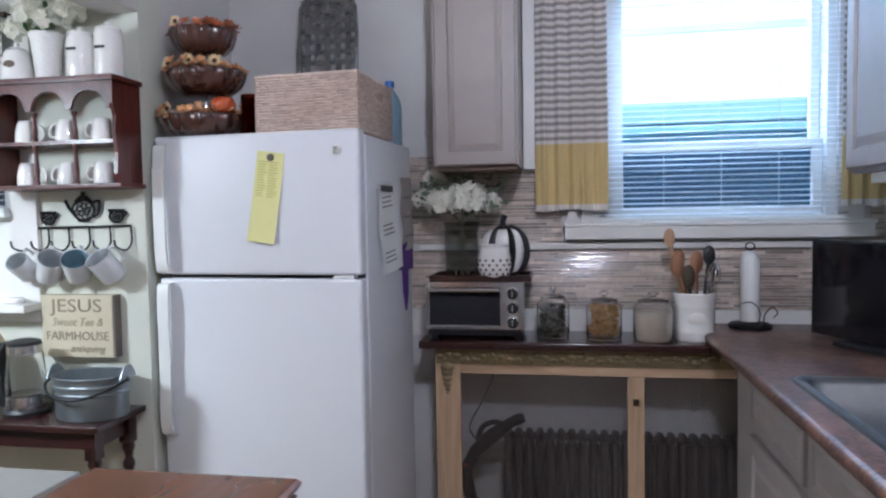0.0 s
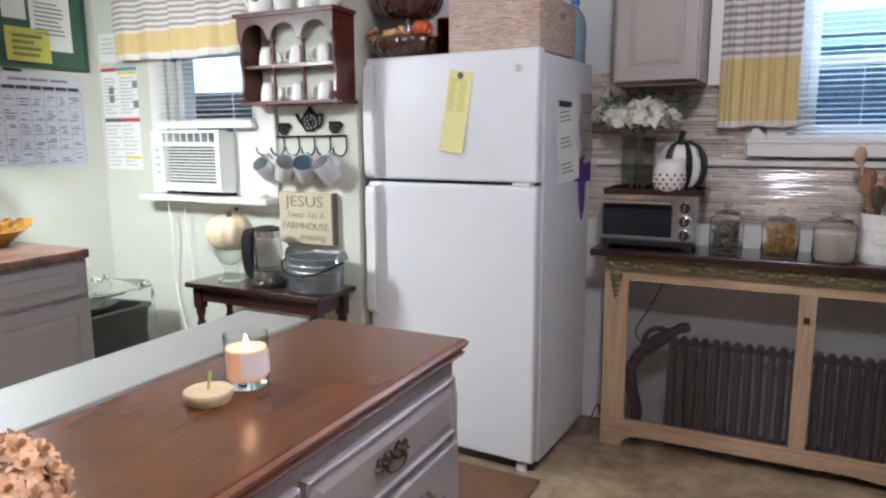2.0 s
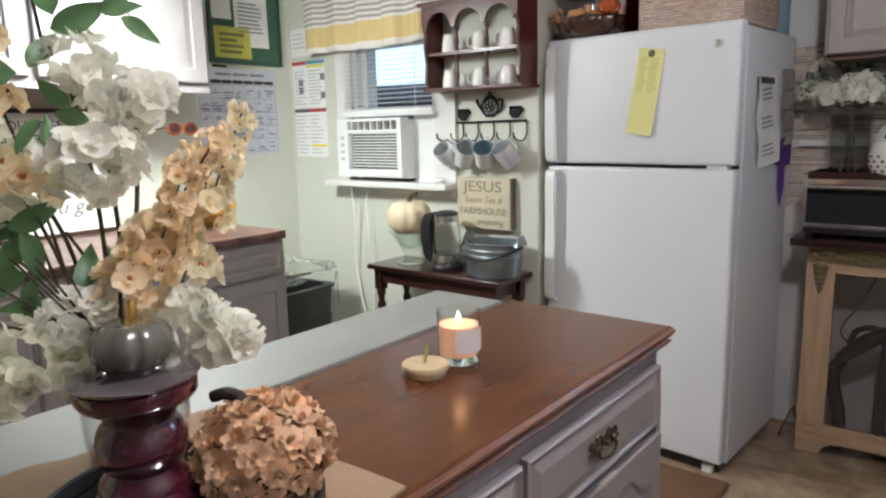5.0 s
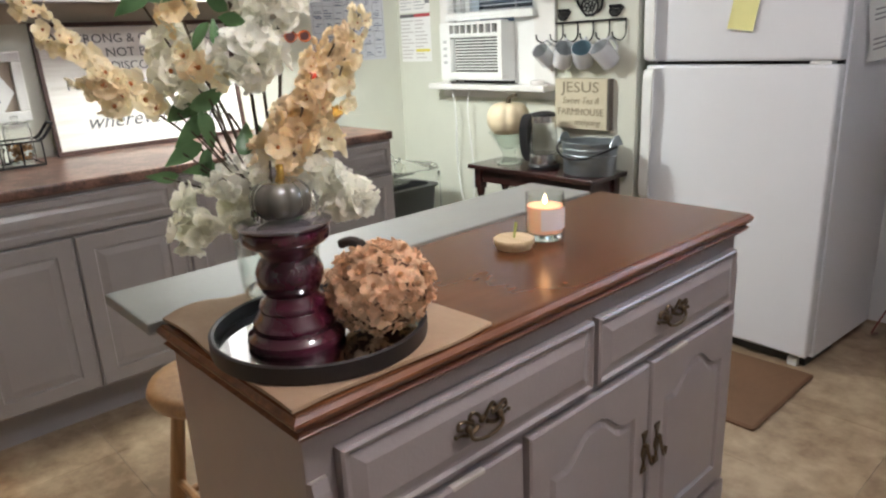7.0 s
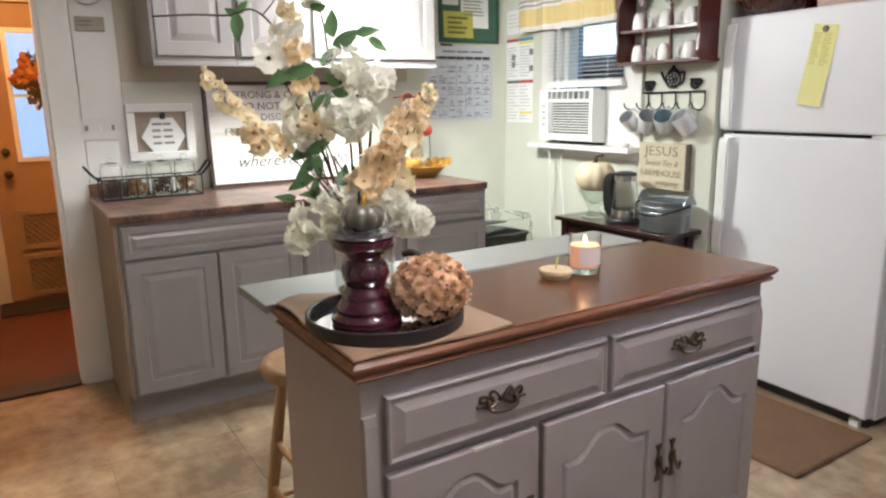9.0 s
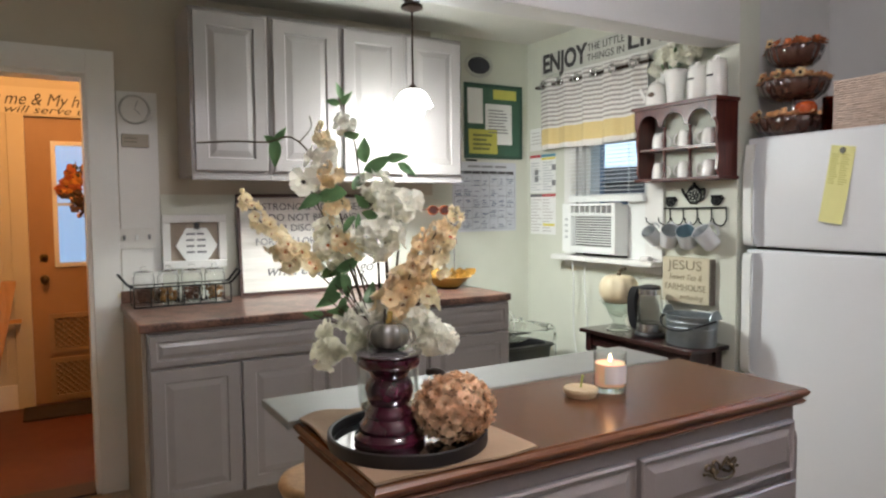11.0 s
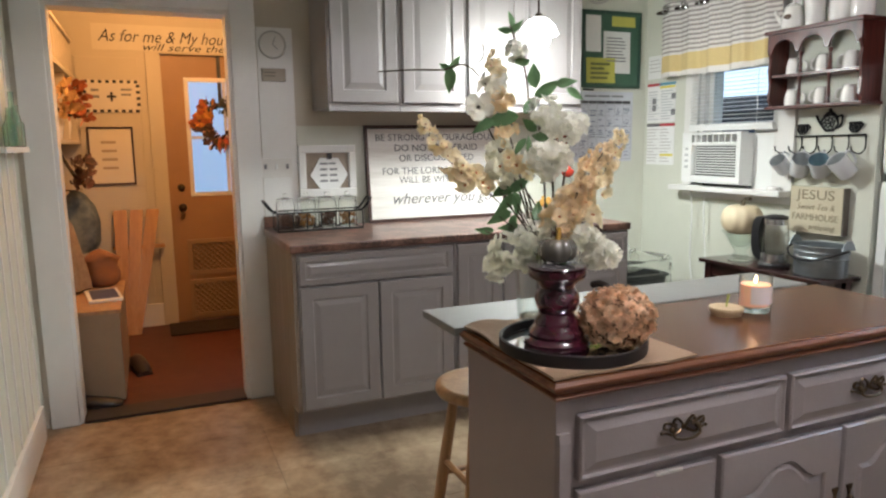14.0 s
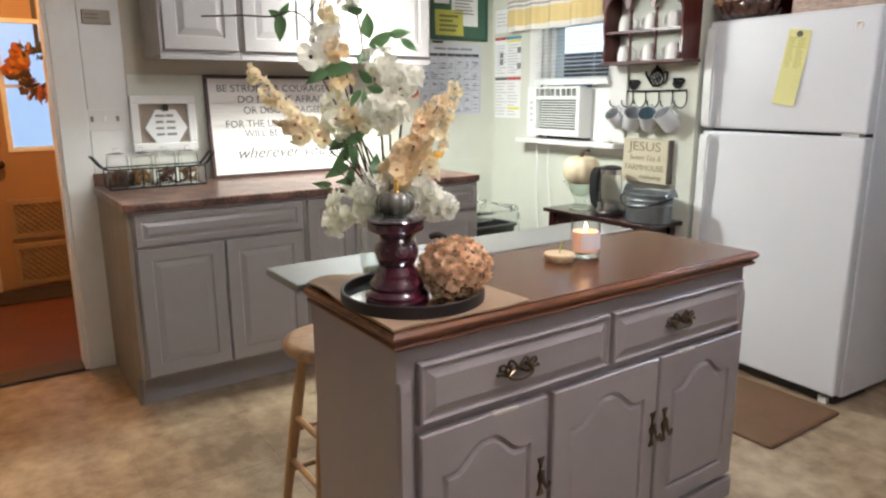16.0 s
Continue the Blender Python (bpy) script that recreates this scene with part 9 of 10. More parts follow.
fl = part("flame", turned([(0, 0.0), (0.0038, 0.005), (0.0046, 0.010), (0.0025, 0.018), (0, 0.025)], (cdx, cdy, IZ + 0.080), 14), glow("candle_flame", (1.0, 0.60, 0.30), 11.0), cd, "candle flame", True)
fl.visible_shadow = False
ld = thing("candle_lid", "pale bamboo candle lid with a green tab", "lid", (-0.660, 0.751, IZ))
part("disc", turned([(0, 0.0), (0.040, 0.0), (0.040, 0.008), (0.044, 0.009), (0.0455, 0.013), (0.0455, 0.020), (0.044, 0.022), (0, 0.022)], (-0.660, 0.751, IZ + 0.0005), 40), wood("pale_bamboo", (0.50, 0.36, 0.20), (0.62, 0.48, 0.30), 0.5, axis=0, scale=10, coat=0), ld, "", True, 40)
part("tab", tube(bmesh.new(), [(-0.660, 0.751, IZ + 0.022), (-0.657, 0.755, IZ + 0.056)], [0.0024, 0.0034], 6), mat("lime_tab", (0.36, 0.42, 0.10), 0.6), ld, "short green tab", True)

# ---- bouquet in its glass vase ----
# heads lie round an upright plane across the view: s along it, d out of it
O, SD, ND = Vector((-0.648, 0.186, 0)), Vector((0.508, 0.861, 0)), Vector((0.861, -0.508, 0))


def spot(s, z, d=0.0):
    return O + SD * s + ND * d + Vector((0, 0, z))


VX, VY = -0.786, 0.246
vs = thing("glass_vase", "tall clear glass cylinder vase on the cloth behind the tray", "vase", (VX, VY, IZ + 0.006))
part("cylinder", hollow([(0.058, 0.0), (0.066, 0.006), (0.073, 0.03), (0.078, 0.15), (0.081, 0.205), (0.082, 0.207)], 0.0035, (VX, VY, IZ + 0.0078), 44), thin_glass("vase_glass", (0.95, 0.97, 0.96), 0.9), vs, "", True)
part("foot", turned([(0, 0), (0.057, 0), (0.064, 0.006), (0.066, 0.014), (0, 0.016)], (VX, VY, IZ + 0.0082), 40), GLASS, vs, "thick glass foot", True)

bq = thing("artificial_bouquet", "artificial bouquet of white, cream and peach blossoms with dark leaves", "flowers", (VX, VY, IZ + 0.03))
rnd = random.Random(33)
FOOT = Vector((VX + 0.010, VY - 0.006, IZ + 0.040))
UP = Vector((0, 0, 1))
WG = mat("greenish_white_petals", (0.97, 0.96, 0.84), 0.7, vary=0.06, scale=60, island=0.05, thin=0.5)
APRICOT = mat("apricot_petals", (0.97, 0.86, 0.66), 0.7, colour2=(0.95, 0.76, 0.50), scale=60, island=0.08, thin=0.5)
HEART = mat("orange_stamen", (0.58, 0.20, 0.06), 0.7, vary=0.3)


def stem(points, r=0.0022, name="stem"):
    part(name, tube(bmesh.new(), curve_points(points, 6), r, 6), STEM_BROWN, bq, "", True)


# woody stems fan out of the vase to every head
for s, z in ((-0.007, 1.27), (-0.128, 1.30), (-0.095, 1.27), (-0.19, 1.23), (0.03, 1.34), (-0.04, 1.38), (-0.14, 1.44), (0.10, 1.25), (0.045, 1.20), (-0.17, 1.385), (-0.06, 1.20)):
    stem([FOOT + Vector((rnd.uniform(-0.02, 0.02), rnd.uniform(-0.02, 0.02), 0)), spot(s * 0.25 - 0.01, 1.06, rnd.uniform(-0.02, 0.02)), spot(s * 0.62, 0.5 * (1.06 + z) + 0.02, rnd.uniform(-0.01, 0.02)), spot(s, z, 0.0)], rnd.uniform(0.0018, 0.0027))
stem([spot(-0.10, 1.36), spot(-0.165, 1.46), spot(-0.21, 1.50), spot(-0.26, 1.49), spot(-0.33, 1.492), spot(-0.415, 1.490)], 0.0021, "twig")
stem([spot(-0.06, 1.40), spot(-0.072, 1.49), spot(-0.105, 1.585)], 0.0022, "twig")
stem([spot(-0.155, 1.46), spot(-0.145, 1.50), spot(-0.150, 1.530)], 0.0016, "twig")
stem([spot(-0.19, 1.49), spot(-0.165, 1.52), spot(-0.168, 1.545)], 0.0014, "twig")


def floret(bm, c, face, size, opening, petals=5):
    """A small blossom of rounded petals, each a little twisted."""
    flower(bm, c, face, petals, size, size * 0.95, rnd, opening, 0.12)
    flower(bm, c + Vector(face).normalized() * size * 0.1, face, 3, size * 0.55, size * 0.5, rnd, opening * 0.7, 0.2)


def head(s, z, r, count, material, size=0.016, petals=5, d=0.0, label=""):
    """A loose head: blossoms scattered through a ball, turned outwards."""
    bm = bmesh.new()
    c0 = spot(s, z, d)
    for k in range(int(count * 0.66)):
        e = Vector((rnd.gauss(0, 1), rnd.gauss(0, 1), rnd.gauss(0, 1) + 0.15)).normalized()
        c = c0 + Vector((e.x, e.y, e.z * 0.9)) * r * rnd.uniform(0.55, 1.1)
        floret(bm, c, e + Vector((rnd.uniform(-0.5, 0.5), rnd.uniform(-0.5, 0.5), rnd.uniform(-0.3, 0.5))), size * rnd.uniform(1.0, 1.55), rnd.uniform(0.60, 0.90), petals)
    part("flower_head", bm, material, bq, label, True)


head(-0.020, 1.280, 0.044, 67, PETAL_WHITE, 0.0163, 5, 0.035, "large white blossom head")
head(0.042, 1.350, 0.032, 38, PETAL_WHITE, 0.0155, 5, 0.01)
head(-0.030, 1.388, 0.032, 38, PETAL_WHITE, 0.0155, 5, 0.0)
head(0.004, 1.362, 0.021, 16, PETAL_WHITE, 0.0146, 5, 0.01)
head(-0.131, 1.294, 0.032, 32, WG, 0.0163, 5, 0.01)
head(-0.121, 1.242, 0.028, 22, WG, 0.0172, 5, 0.02)
head(-0.142, 1.449, 0.027, 25, PETAL_WHITE, 0.0155, 5, 0.0)
head(-0.117, 1.414, 0.019, 12, APRICOT, 0.0163, 5, 0.01)
head(-0.091, 1.528, 0.019, 11, PETAL_WHITE, 0.0146, 5, 0.0)
head(-0.110, 1.345, 0.019, 9, PETAL_PEACH, 0.0172, 5, 0.01)
head(-0.095, 1.068, 0.042, 59, WG, 0.0163, 5, 0.035, "greenish white hydrangea head")
head(-0.131, 1.034, 0.028, 32, WG, 0.0163, 5, 0.04)
head(-0.055, 1.105, 0.032, 38, PETAL_WHITE, 0.0155, 5, 0.035)
head(-0.010, 1.112, 0.025, 20, PETAL_WHITE, 0.0155, 5, 0.02)
head(0.060, 1.094, 0.034, 41, PETAL_WHITE, 0.0163, 5, 0.045, "white hydrangea head")
head(0.096, 1.066, 0.025, 19, PETAL_WHITE, 0.0181, 5, 0.05)
head(0.122, 1.068, 0.013, 9, PETAL_WHITE, 0.0189, 5, 0.05)


def open_flower(s, z, size, material, d=0.04):
    """A single open five-petalled blossom with an orange heart."""
    bm = bmesh.new()
    f = (ND + Vector((rnd.uniform(-0.5, 0.5), rnd.uniform(-0.5, 0.5), rnd.uniform(-0.1, 0.45)))).normalized()
    c = spot(s, z, d)
    flower(bm, c, f, 5, size, size * 0.95, rnd, 0.84, 0.12)
    flower(bm, c + f * 0.002, f, 4, size * 0.6, size * 0.5, rnd, 0.6, 0.2)
    h = part("open_blossom", bm, material, bq, "open cream blossom", True)
    bm = bmesh.new()
    ball(bm, c + f * 0.004, size * 0.14, 8, 6)
    for k in range(7):
        a, b = basis(f)[1:]
        w = (f + (a * math.cos(k) + b * math.sin(k)) * 0.5).normalized()
        tube(bm, [c, c + w * size * 0.38], 0.0007, 4)
    part("flower_centre", bm, HEART if material != PETAL_WHITE else mat("dark_seed_centre", (0.05, 0.04, 0.03), 0.8), h, "", True)


for s, z, q, m_ in ((-0.175, 1.401, 0.034, PETAL_WHITE), (-0.088, 1.268, 0.027, APRICOT), (-0.104, 1.284, 0.022, PETAL_CREAM), (-0.195, 1.235, 0.026, PETAL_CREAM), (-0.168, 1.228, 0.024, PETAL_CREAM), (-0.214, 1.250, 0.023, APRICOT), (-0.182, 1.252, 0.022, PETAL_CREAM), (-0.150, 1.215, 0.021, PETAL_CREAM), (-0.060, 1.250, 0.020, PETAL_CREAM), (-0.205, 1.222, 0.020, PETAL_CREAM), (-0.128, 1.266, 0.022, WG)):
    open_flower(s, z, q, m_)


def spike(path, width, count, material, tint="cream"):
    """A long airy spike of small blossoms along a curved stem, tapering to buds."""
    pts = curve_points(path, 10)
    bm, hearts = bmesh.new(), bmesh.new()
    n = len(pts) - 1
    for k in range(int(count * 0.68)):
        t = rnd.random()
        i = min(n - 1, int(t * n))
        p, ax = pts[i].lerp(pts[i + 1], t * n - i), (pts[i + 1] - pts[i]).normalized()
        ax, a, b = basis(ax)
        an = rnd.uniform(0, 6.28)
        r = a * math.cos(an) + b * math.sin(an)
        w = width * (1 - 0.72 * t ** 1.6) * rnd.uniform(0.35, 1.1)
        f = (r + ax * rnd.uniform(-0.2, 0.7) + Vector((rnd.uniform(-0.4, 0.4), rnd.uniform(-0.4, 0.4), rnd.uniform(-0.5, 0.3)))).normalized()
        z = 0.0192 * (1 - 0.40 * t) * rnd.uniform(0.8, 1.25)
        floret(bm, p + r * w, f, z, rnd.uniform(0.58, 0.86))
        if k % 4 != 3:
            ball(hearts, p + r * w + f * z * 0.2, z * rnd.uniform(0.13, 0.20), 6, 5)
    for k in range(7):
        e = pts[-1] + Vector((rnd.uniform(-0.008, 0.008), rnd.uniform(-0.008, 0.008), rnd.uniform(-0.01, 0.014)))
        ball(bm, e, 0.0042, 6, 5, (1, 1, 1.4))
    sp = part("flower_spike", bm, material, bq, "airy spike of small %s blossoms" % tint, True)
    part("spike_stem", tube(bmesh.new(), pts, 0.0013, 5), STEM_BROWN, sp)
    part("stamen", hearts, HEART, sp, "orange hearts of the blossoms", True, kind="stuff")


spike([spot(0.000, 1.110, 0.03), spot(0.050, 1.205, 0.03), spot(0.118, 1.310, 0.02)], 0.036, 105, APRICOT, "peach")
spike([spot(0.060, 1.125, 0.00), spot(0.100, 1.220, 0.00), spot(0.150, 1.338, 0.00)], 0.034, 105, PETAL_CREAM)
spike([spot(0.020, 1.140, 0.05), spot(0.055, 1.215, 0.045), spot(0.080, 1.285, 0.03)], 0.030, 60, PETAL_PEACH, "peach")
spike([spot(-0.195, 1.228, 0.02), spot(-0.255, 1.290, 0.02), spot(-0.310, 1.372, 0.02)], 0.026, 78, PETAL_CREAM)
spike([spot(-0.130, 1.462, 0.0), spot(-0.140, 1.495, 0.0), spot(-0.150, 1.528, 0.0)], 0.012, 16, PETAL_CREAM)


def big_leaf(s, z, ang, size, d=0.03, tip=0.0, wide=0.52):
    """One artificial leaf: a folded blade with a midrib."""
    a = radians(ang)
    way = (SD * math.cos(a) + UP * math.sin(a) + ND * tip).normalized()
    tilt = rnd.uniform(-0.7, 0.7)
    up = (ND - way * ND.dot(way)).normalized()
    up = (up * math.cos(tilt) + way.cross(up) * math.sin(tilt)).normalized()
    side = way.cross(up).normalized()
    bm = bmesh.new()
    base = spot(s, z, d) - way * size * 0.5
    bend = rnd.uniform(0.1, 0.4)
    rows = []
    for i in range(9):
        t = i / 8
        w = size * wide * 0.5 * max(0.03, math.sin(math.pi * t ** 0.78)) ** 0.9 * (1 - 0.25 * t)
        c = base + way * size * t - up * (bend * size * t * t)
        rows.append([bm.verts.new(c + side * w * k + up * (0.28 * w * abs(k) + 0.04 * w * math.sin(9 * t + k))) for k in (-1, -0.5, 0, 0.5, 1)])
    for r0, r1 in zip(rows, rows[1:]):
        for k in range(4):
            bm.faces.new((r0[k], r0[k + 1], r1[k + 1], r1[k]))
    part("leaf", bm, LEAF_GREEN, bq, "", True, 80)


for s, z, an, q, d in ((-0.125, 1.374, 185, 0.075, 0.03), (-0.165, 1.360, 205, 0.050, 0.03), (-0.083, 1.500, 190, 0.048, 0.01), (-0.051, 1.473, 100, 0.062, 0.01), (-0.018, 1.440, 25, 0.062, 0.02), (0.022, 1.453, 10, 0.042, 0.02), (0.044, 1.427, -30, 0.046, 0.02), (-0.060, 1.404, 60, 0.045, 0.03), (-0.038, 1.331, 170, 0.042, 0.05), (-0.082, 1.310, 230, 0.044, 0.05), (-0.126, 1.208, 215, 0.044, 0.04), (-0.079, 1.225, 20, 0.054, 0.05), (-0.110, 1.182, 230, 0.055, 0.05), (-0.085, 1.180, -70, 0.055, 0.05), (-0.113, 1.206, 215, 0.040, 0.04), (-0.128, 1.150, 200, 0.055, 0.04), (-0.100, 1.128, 250, 0.052, 0.045), (-0.107, 1.125, 190, 0.046, 0.04), (-0.039, 1.158, 80, 0.060, 0.02), (-0.060, 1.315, 80, 0.040, 0.04), (-0.118, 1.575, 165, 0.036, 0.0), (-0.090, 1.580, 30, 0.036, 0.0), (-0.102, 1.598, 100, 0.034, 0.0), (-0.245, 1.465, 262, 0.052, 0.0), (-0.232, 1.505, 40, 0.036, 0.0), (-0.255, 1.495, 150, 0.032, 0.0), (-0.162, 1.115, 180, 0.040, 0.03), (-0.012, 1.155, 100, 0.05, 0.0), (0.020, 1.060, 60, 0.06, -0.02), (-0.030, 1.020, -60, 0.07, -0.03), (0.040, 1.160, 60, 0.05, -0.02), (-0.060, 1.360, 140, 0.04, -0.01)):
    if s < -0.07 and z < 1.24:
        stem([FOOT, spot(-0.02, 1.05, d * 0.5), spot(0.5 * (s - 0.02), 0.5 * (z + 1.06), d), spot(s, z, d)], 0.0014, "twig")
    big_leaf(s, z, an, q * 1.12, d, rnd.uniform(-0.4, 0.5), rnd.uniform(0.42, 0.58))

# ---- entry: wreath, tray, picture, lettering, stand and clutter ----
wr = thing("autumn_wreath", "autumn wreath of orange and coral leaves with olive leaves on top", "wreath", (DX + 0.05, -0.145, 1.49))
rnd = random.Random(55)
WY, WZ = -0.150, 1.492
part("ring", tube(bmesh.new(), [(DX + 0.04, WY + 0.135 * math.cos(a), WZ + 0.135 * math.sin(a)) for a in [2 * math.pi * k / 24 for k in range(24)]], 0.020, 8, True), STEM_BROWN, wr, "", True)
for mm, n, a0, a1, nm, big in ((ORANGE, 30, 125, 205, "orange leaves", 1.15), (mat("amber_wreath_leaves", (0.60, 0.25, 0.04), 0.7, vary=0.3, island=0.4), 20, 118, 190, "amber leaves", 1.1), (mat("brown_wreath_leaves", (0.11, 0.055, 0.03), 0.8, vary=0.4, island=0.4), 62, 165, 300, "dark brown leaves", 0.9), (mat("coral_leaves", (0.62, 0.17, 0.09), 0.7, vary=0.3, island=0.4), 34, 265, 372, "coral red leaves", 1.05), (mat("pale_orange_leaves", (0.66, 0.34, 0.18), 0.7, vary=0.3, island=0.4), 14, 195, 320, "pale orange leaves", 1.0), (mat("dull_olive_leaves", (0.085, 0.085, 0.045), 0.8, vary=0.4, island=0.4), 84, 5, 122, "dull olive leaves", 0.75)):
    bm = bmesh.new()
    for k in range(n):
        a = radians(rnd.uniform(a0, a1))
        q = 0.122 + rnd.uniform(-0.06, 0.045)
        d = Vector((rnd.uniform(0.2, 0.9), math.cos(a) + rnd.uniform(-0.8, 0.8), math.sin(a) + rnd.uniform(-0.8, 0.8))).normalized()
        petal(bm, Vector((DX + 0.05, WY + q * math.cos(a), WZ + q * math.sin(a))), d, basis(d)[1], big * rnd.uniform(0.045, 0.075), big * rnd.uniform(0.028, 0.046))
    part("leaves", bm, mm, wr, nm, True, kind="stuff")
part("hanger", boxed(DX + 0.002, DX + 0.006, -0.164, -0.136, 1.62, 1.983), BLACK, wr, "black over-door hanger")

tr = thing("checkered_tray", "black and white checkered wall tray with a cross", "tray", (EX, -0.88, 1.675))
bm = bmesh.new()
loops(bm, [[(EX + n, y, z) for _, y, z in [(0, p[0], p[1]) for p in rounded(-1.062, -0.698, 1.567, 1.793, 0.04, 0)]] for n in (0.0125, 0.024)])
part("plate", bm, mat("tray_cream", (0.62, 0.58, 0.50), 0.35), tr)
me = None
pts = []
for k in range(15):
    pts += [(-1.040 + k * 0.0228, 1.781), (-1.040 + k * 0.0228, 1.579)]
for k in range(8):
    pts += [(-1.050, 1.603 + k * 0.0215), (-0.710, 1.603 + k * 0.0215)]
for k, (y, z) in enumerate(pts):
    if k % 4 in (0, 1):
        w, h = (0.012, 0.010)
        part("check", boxed(EX + 0.0245, EX + 0.0260, y - w, y + w, z - h, z + h), BLACK, tr)
cr = boxed(EX + 0.0245, EX + 0.0262, -0.890, -0.874, 1.645, 1.71)
box(cr, EX + 0.0245, EX + 0.0262, -0.912, -0.891, 1.671, 1.686)
box(cr, EX + 0.0245, EX + 0.0262, -0.873, -0.852, 1.671, 1.686)
part("cross", cr, BLACK, tr, "dark cross")
bars(tr, facing("+x", EX + 0.0245), -1.01, -0.93, 1.655, 1.745, 2, GREY_INK, 0.4, 6, 0.0004, 0.4)
bars(tr, facing("+x", EX + 0.0245), -0.82, -0.74, 1.675, 1.745, 2, GREY_INK, 0.4, 7, 0.0004, 0.4)

pi = thing("framed_print", "framed cream print with lines of small lettering", "picture", (EX, -0.91, 1.255))
for a, b, c, d in ((-1.060, -0.765, 1.063, 1.075), (-1.060, -0.765, 1.458, 1.47), (-1.060, -1.048, 1.0755, 1.4575), (-0.777, -0.765, 1.0755, 1.4575)):
    part("frame_bar", boxed(EX + 0.0125, EX + 0.032, a, b, c, d, 0.002), FR, pi)
part("print_sheet", boxed(EX + 0.0125, EX + 0.020, -1.0475, -0.7775, 1.0755, 1.4575), mat("cream_print", (0.66, 0.60, 0.48), 0.6), pi)
bars(pi, facing("+x", EX + 0.020), -0.975, -0.855, 1.155, 1.395, 4, mat("print_brown", (0.38, 0.31, 0.22), 0.8), 0.3, 5, 0.0006, 0.15)

ls = thing("lettered_board", "long pale board with dark script lettering over the door", "sign", (EX, -0.45, 2.055))
part("board", boxed(EX + 0.0005, EX + 0.006, -0.980, 0.46, 1.999, 2.175, 0.001), mat("pale_sign_board", (0.60, 0.56, 0.46), 0.6, vary=0.05), ls)
text_mesh("letter", "As for me & My house", 0.118, at(EX + 0.0068, -0.940, 2.094, FACE_EAST), ls, INK, align="LEFT", shear=0.35, fit_width=0.92)
text_mesh("letter", "will serve the Lord", 0.072, at(EX + 0.0068, -0.670, 2.026, FACE_EAST), ls, INK, align="LEFT", shear=0.35, fit_width=0.80)

# shelf unit with autumn flowers on the entry's south wall
SHY = -1.139
hs = thing("entry_shelf", "narrow cream plate rack and shelf with autumn flowers", "shelf", (-3.9, -1.2, 1.3))
part("shelf_board", boxed(-4.70, -3.10, -1.239, -1.10, 1.350, 1.372, 0.003), ENTRY_WALL, hs)
part("shelf_board", boxed(-4.70, -3.10, -1.239, -1.10, 1.775, 1.800, 0.003), ENTRY_WALL, hs)
for k in range(12):
    x = -4.67 + 0.135 * k
    part("rack_bar", boxed(x, x + 0.016, -1.135, -1.115, 1.801, 2.032), ENTRY_WALL, hs)
part("top_rail", boxed(-4.70, -3.10, -1.239, -1.105, 2.0325, 2.055, 0.003), ENTRY_WALL, hs)
for x in (-4.69, -4.10, -3.12):
    part("shelf_upright", boxed(x, x + 0.018, -1.239, -1.112, 1.3725, 1.7745), ENTRY_WALL, hs)
for k, (x, y, z, n, mm, lab) in enumerate(((-3.86, -1.065, 1.60, 52, ORANGE, "orange autumn flowers on the entry shelf"), (-3.55, -1.085, 1.57, 40, STRAW, "cream and yellow autumn flowers on the entry shelf"), (-4.30, -1.075, 1.59, 46, mat("coral_shelf_leaves", (0.42, 0.13, 0.06), 0.8, vary=0.3, island=0.4), "coral autumn flowers on the entry shelf"), (-4.08, -1.075, 1.165, 66, mat("dusky_leaves", (0.20, 0.085, 0.055), 0.8, colour2=(0.07, 0.06, 0.035), scale=18, island=0.4), "dusky dried flowers hanging below the shelf"))):
    f = thing("dried_flowers", lab, "flowers", (x, y, z - 0.14))
    bm = bmesh.new()
    for j in range(n):
        d = Vector((rnd.uniform(-1, 1), rnd.uniform(-0.1, 0.9), rnd.uniform(-0.6, 1))).normalized()
        petal(bm, Vector((x + rnd.uniform(-0.10, 0.10), y + rnd.uniform(-0.05, 0.05), z + rnd.uniform(-0.09, 0.09))), d, basis(d)[1], rnd.uniform(0.045, 0.075), rnd.uniform(0.025, 0.042))
    part("leaves", bm, mm, f, "", True, kind="stuff")
    if k < 3:
        part("pot", turned([(0, 0), (0.04, 0), (0.056, 0.10), (0.052, 0.13), (0, 0.13)], (x, -1.168, 1.3725), 20), WHITE_CERAMIC, f, "", True)
    part("stalks", tube(bmesh.new(), [(x, -1.168, 1.47) if k < 3 else (x, -1.20, 1.349), (x, y - 0.02, z - 0.03)], 0.012, 6), STEM_BROWN, f)

bn = thing("storage_cabinet", "low tan metal box with an orange wooden top", "cabinet", (-3.5, -1.0, 0))
part("body", boxed(-3.955, -3.110, -1.17, -0.876, 0.012, 0.478, 0.004), mat("brown_grey_metal", (0.34, 0.235, 0.145), 0.5, vary=0.15, scale=12), bn)
part("top", boxed(-3.965, -3.100, -1.18, -0.866, 0.4785, 0.500, 0.004), STOOL_WOOD, bn, "orange wooden top")
part("foot_bar", boxed(-3.93, -3.13, -1.16, -0.888, 0.0025, 0.0115), BLACK, bn)
bo = local_thing("open_book", "small open book with a dark blue page", "book", pose(-3.47, -0.965, 0.5005, 0, 0, 8))
part("pages", boxed(-0.17, 0.17, -0.085, 0.085, 0.0, 0.014, 0.003), PAPER, bo)
part("picture", boxed(-0.145, 0.130, -0.065, 0.070, 0.0143, 0.0152), mat("navy_print", (0.06, 0.07, 0.15), 0.6), bo, "dark blue printed page")
ht = thing("brown_bag", "slouching brown knitted bag on the entry box", "bag", (-3.84, -0.975, 0.50))
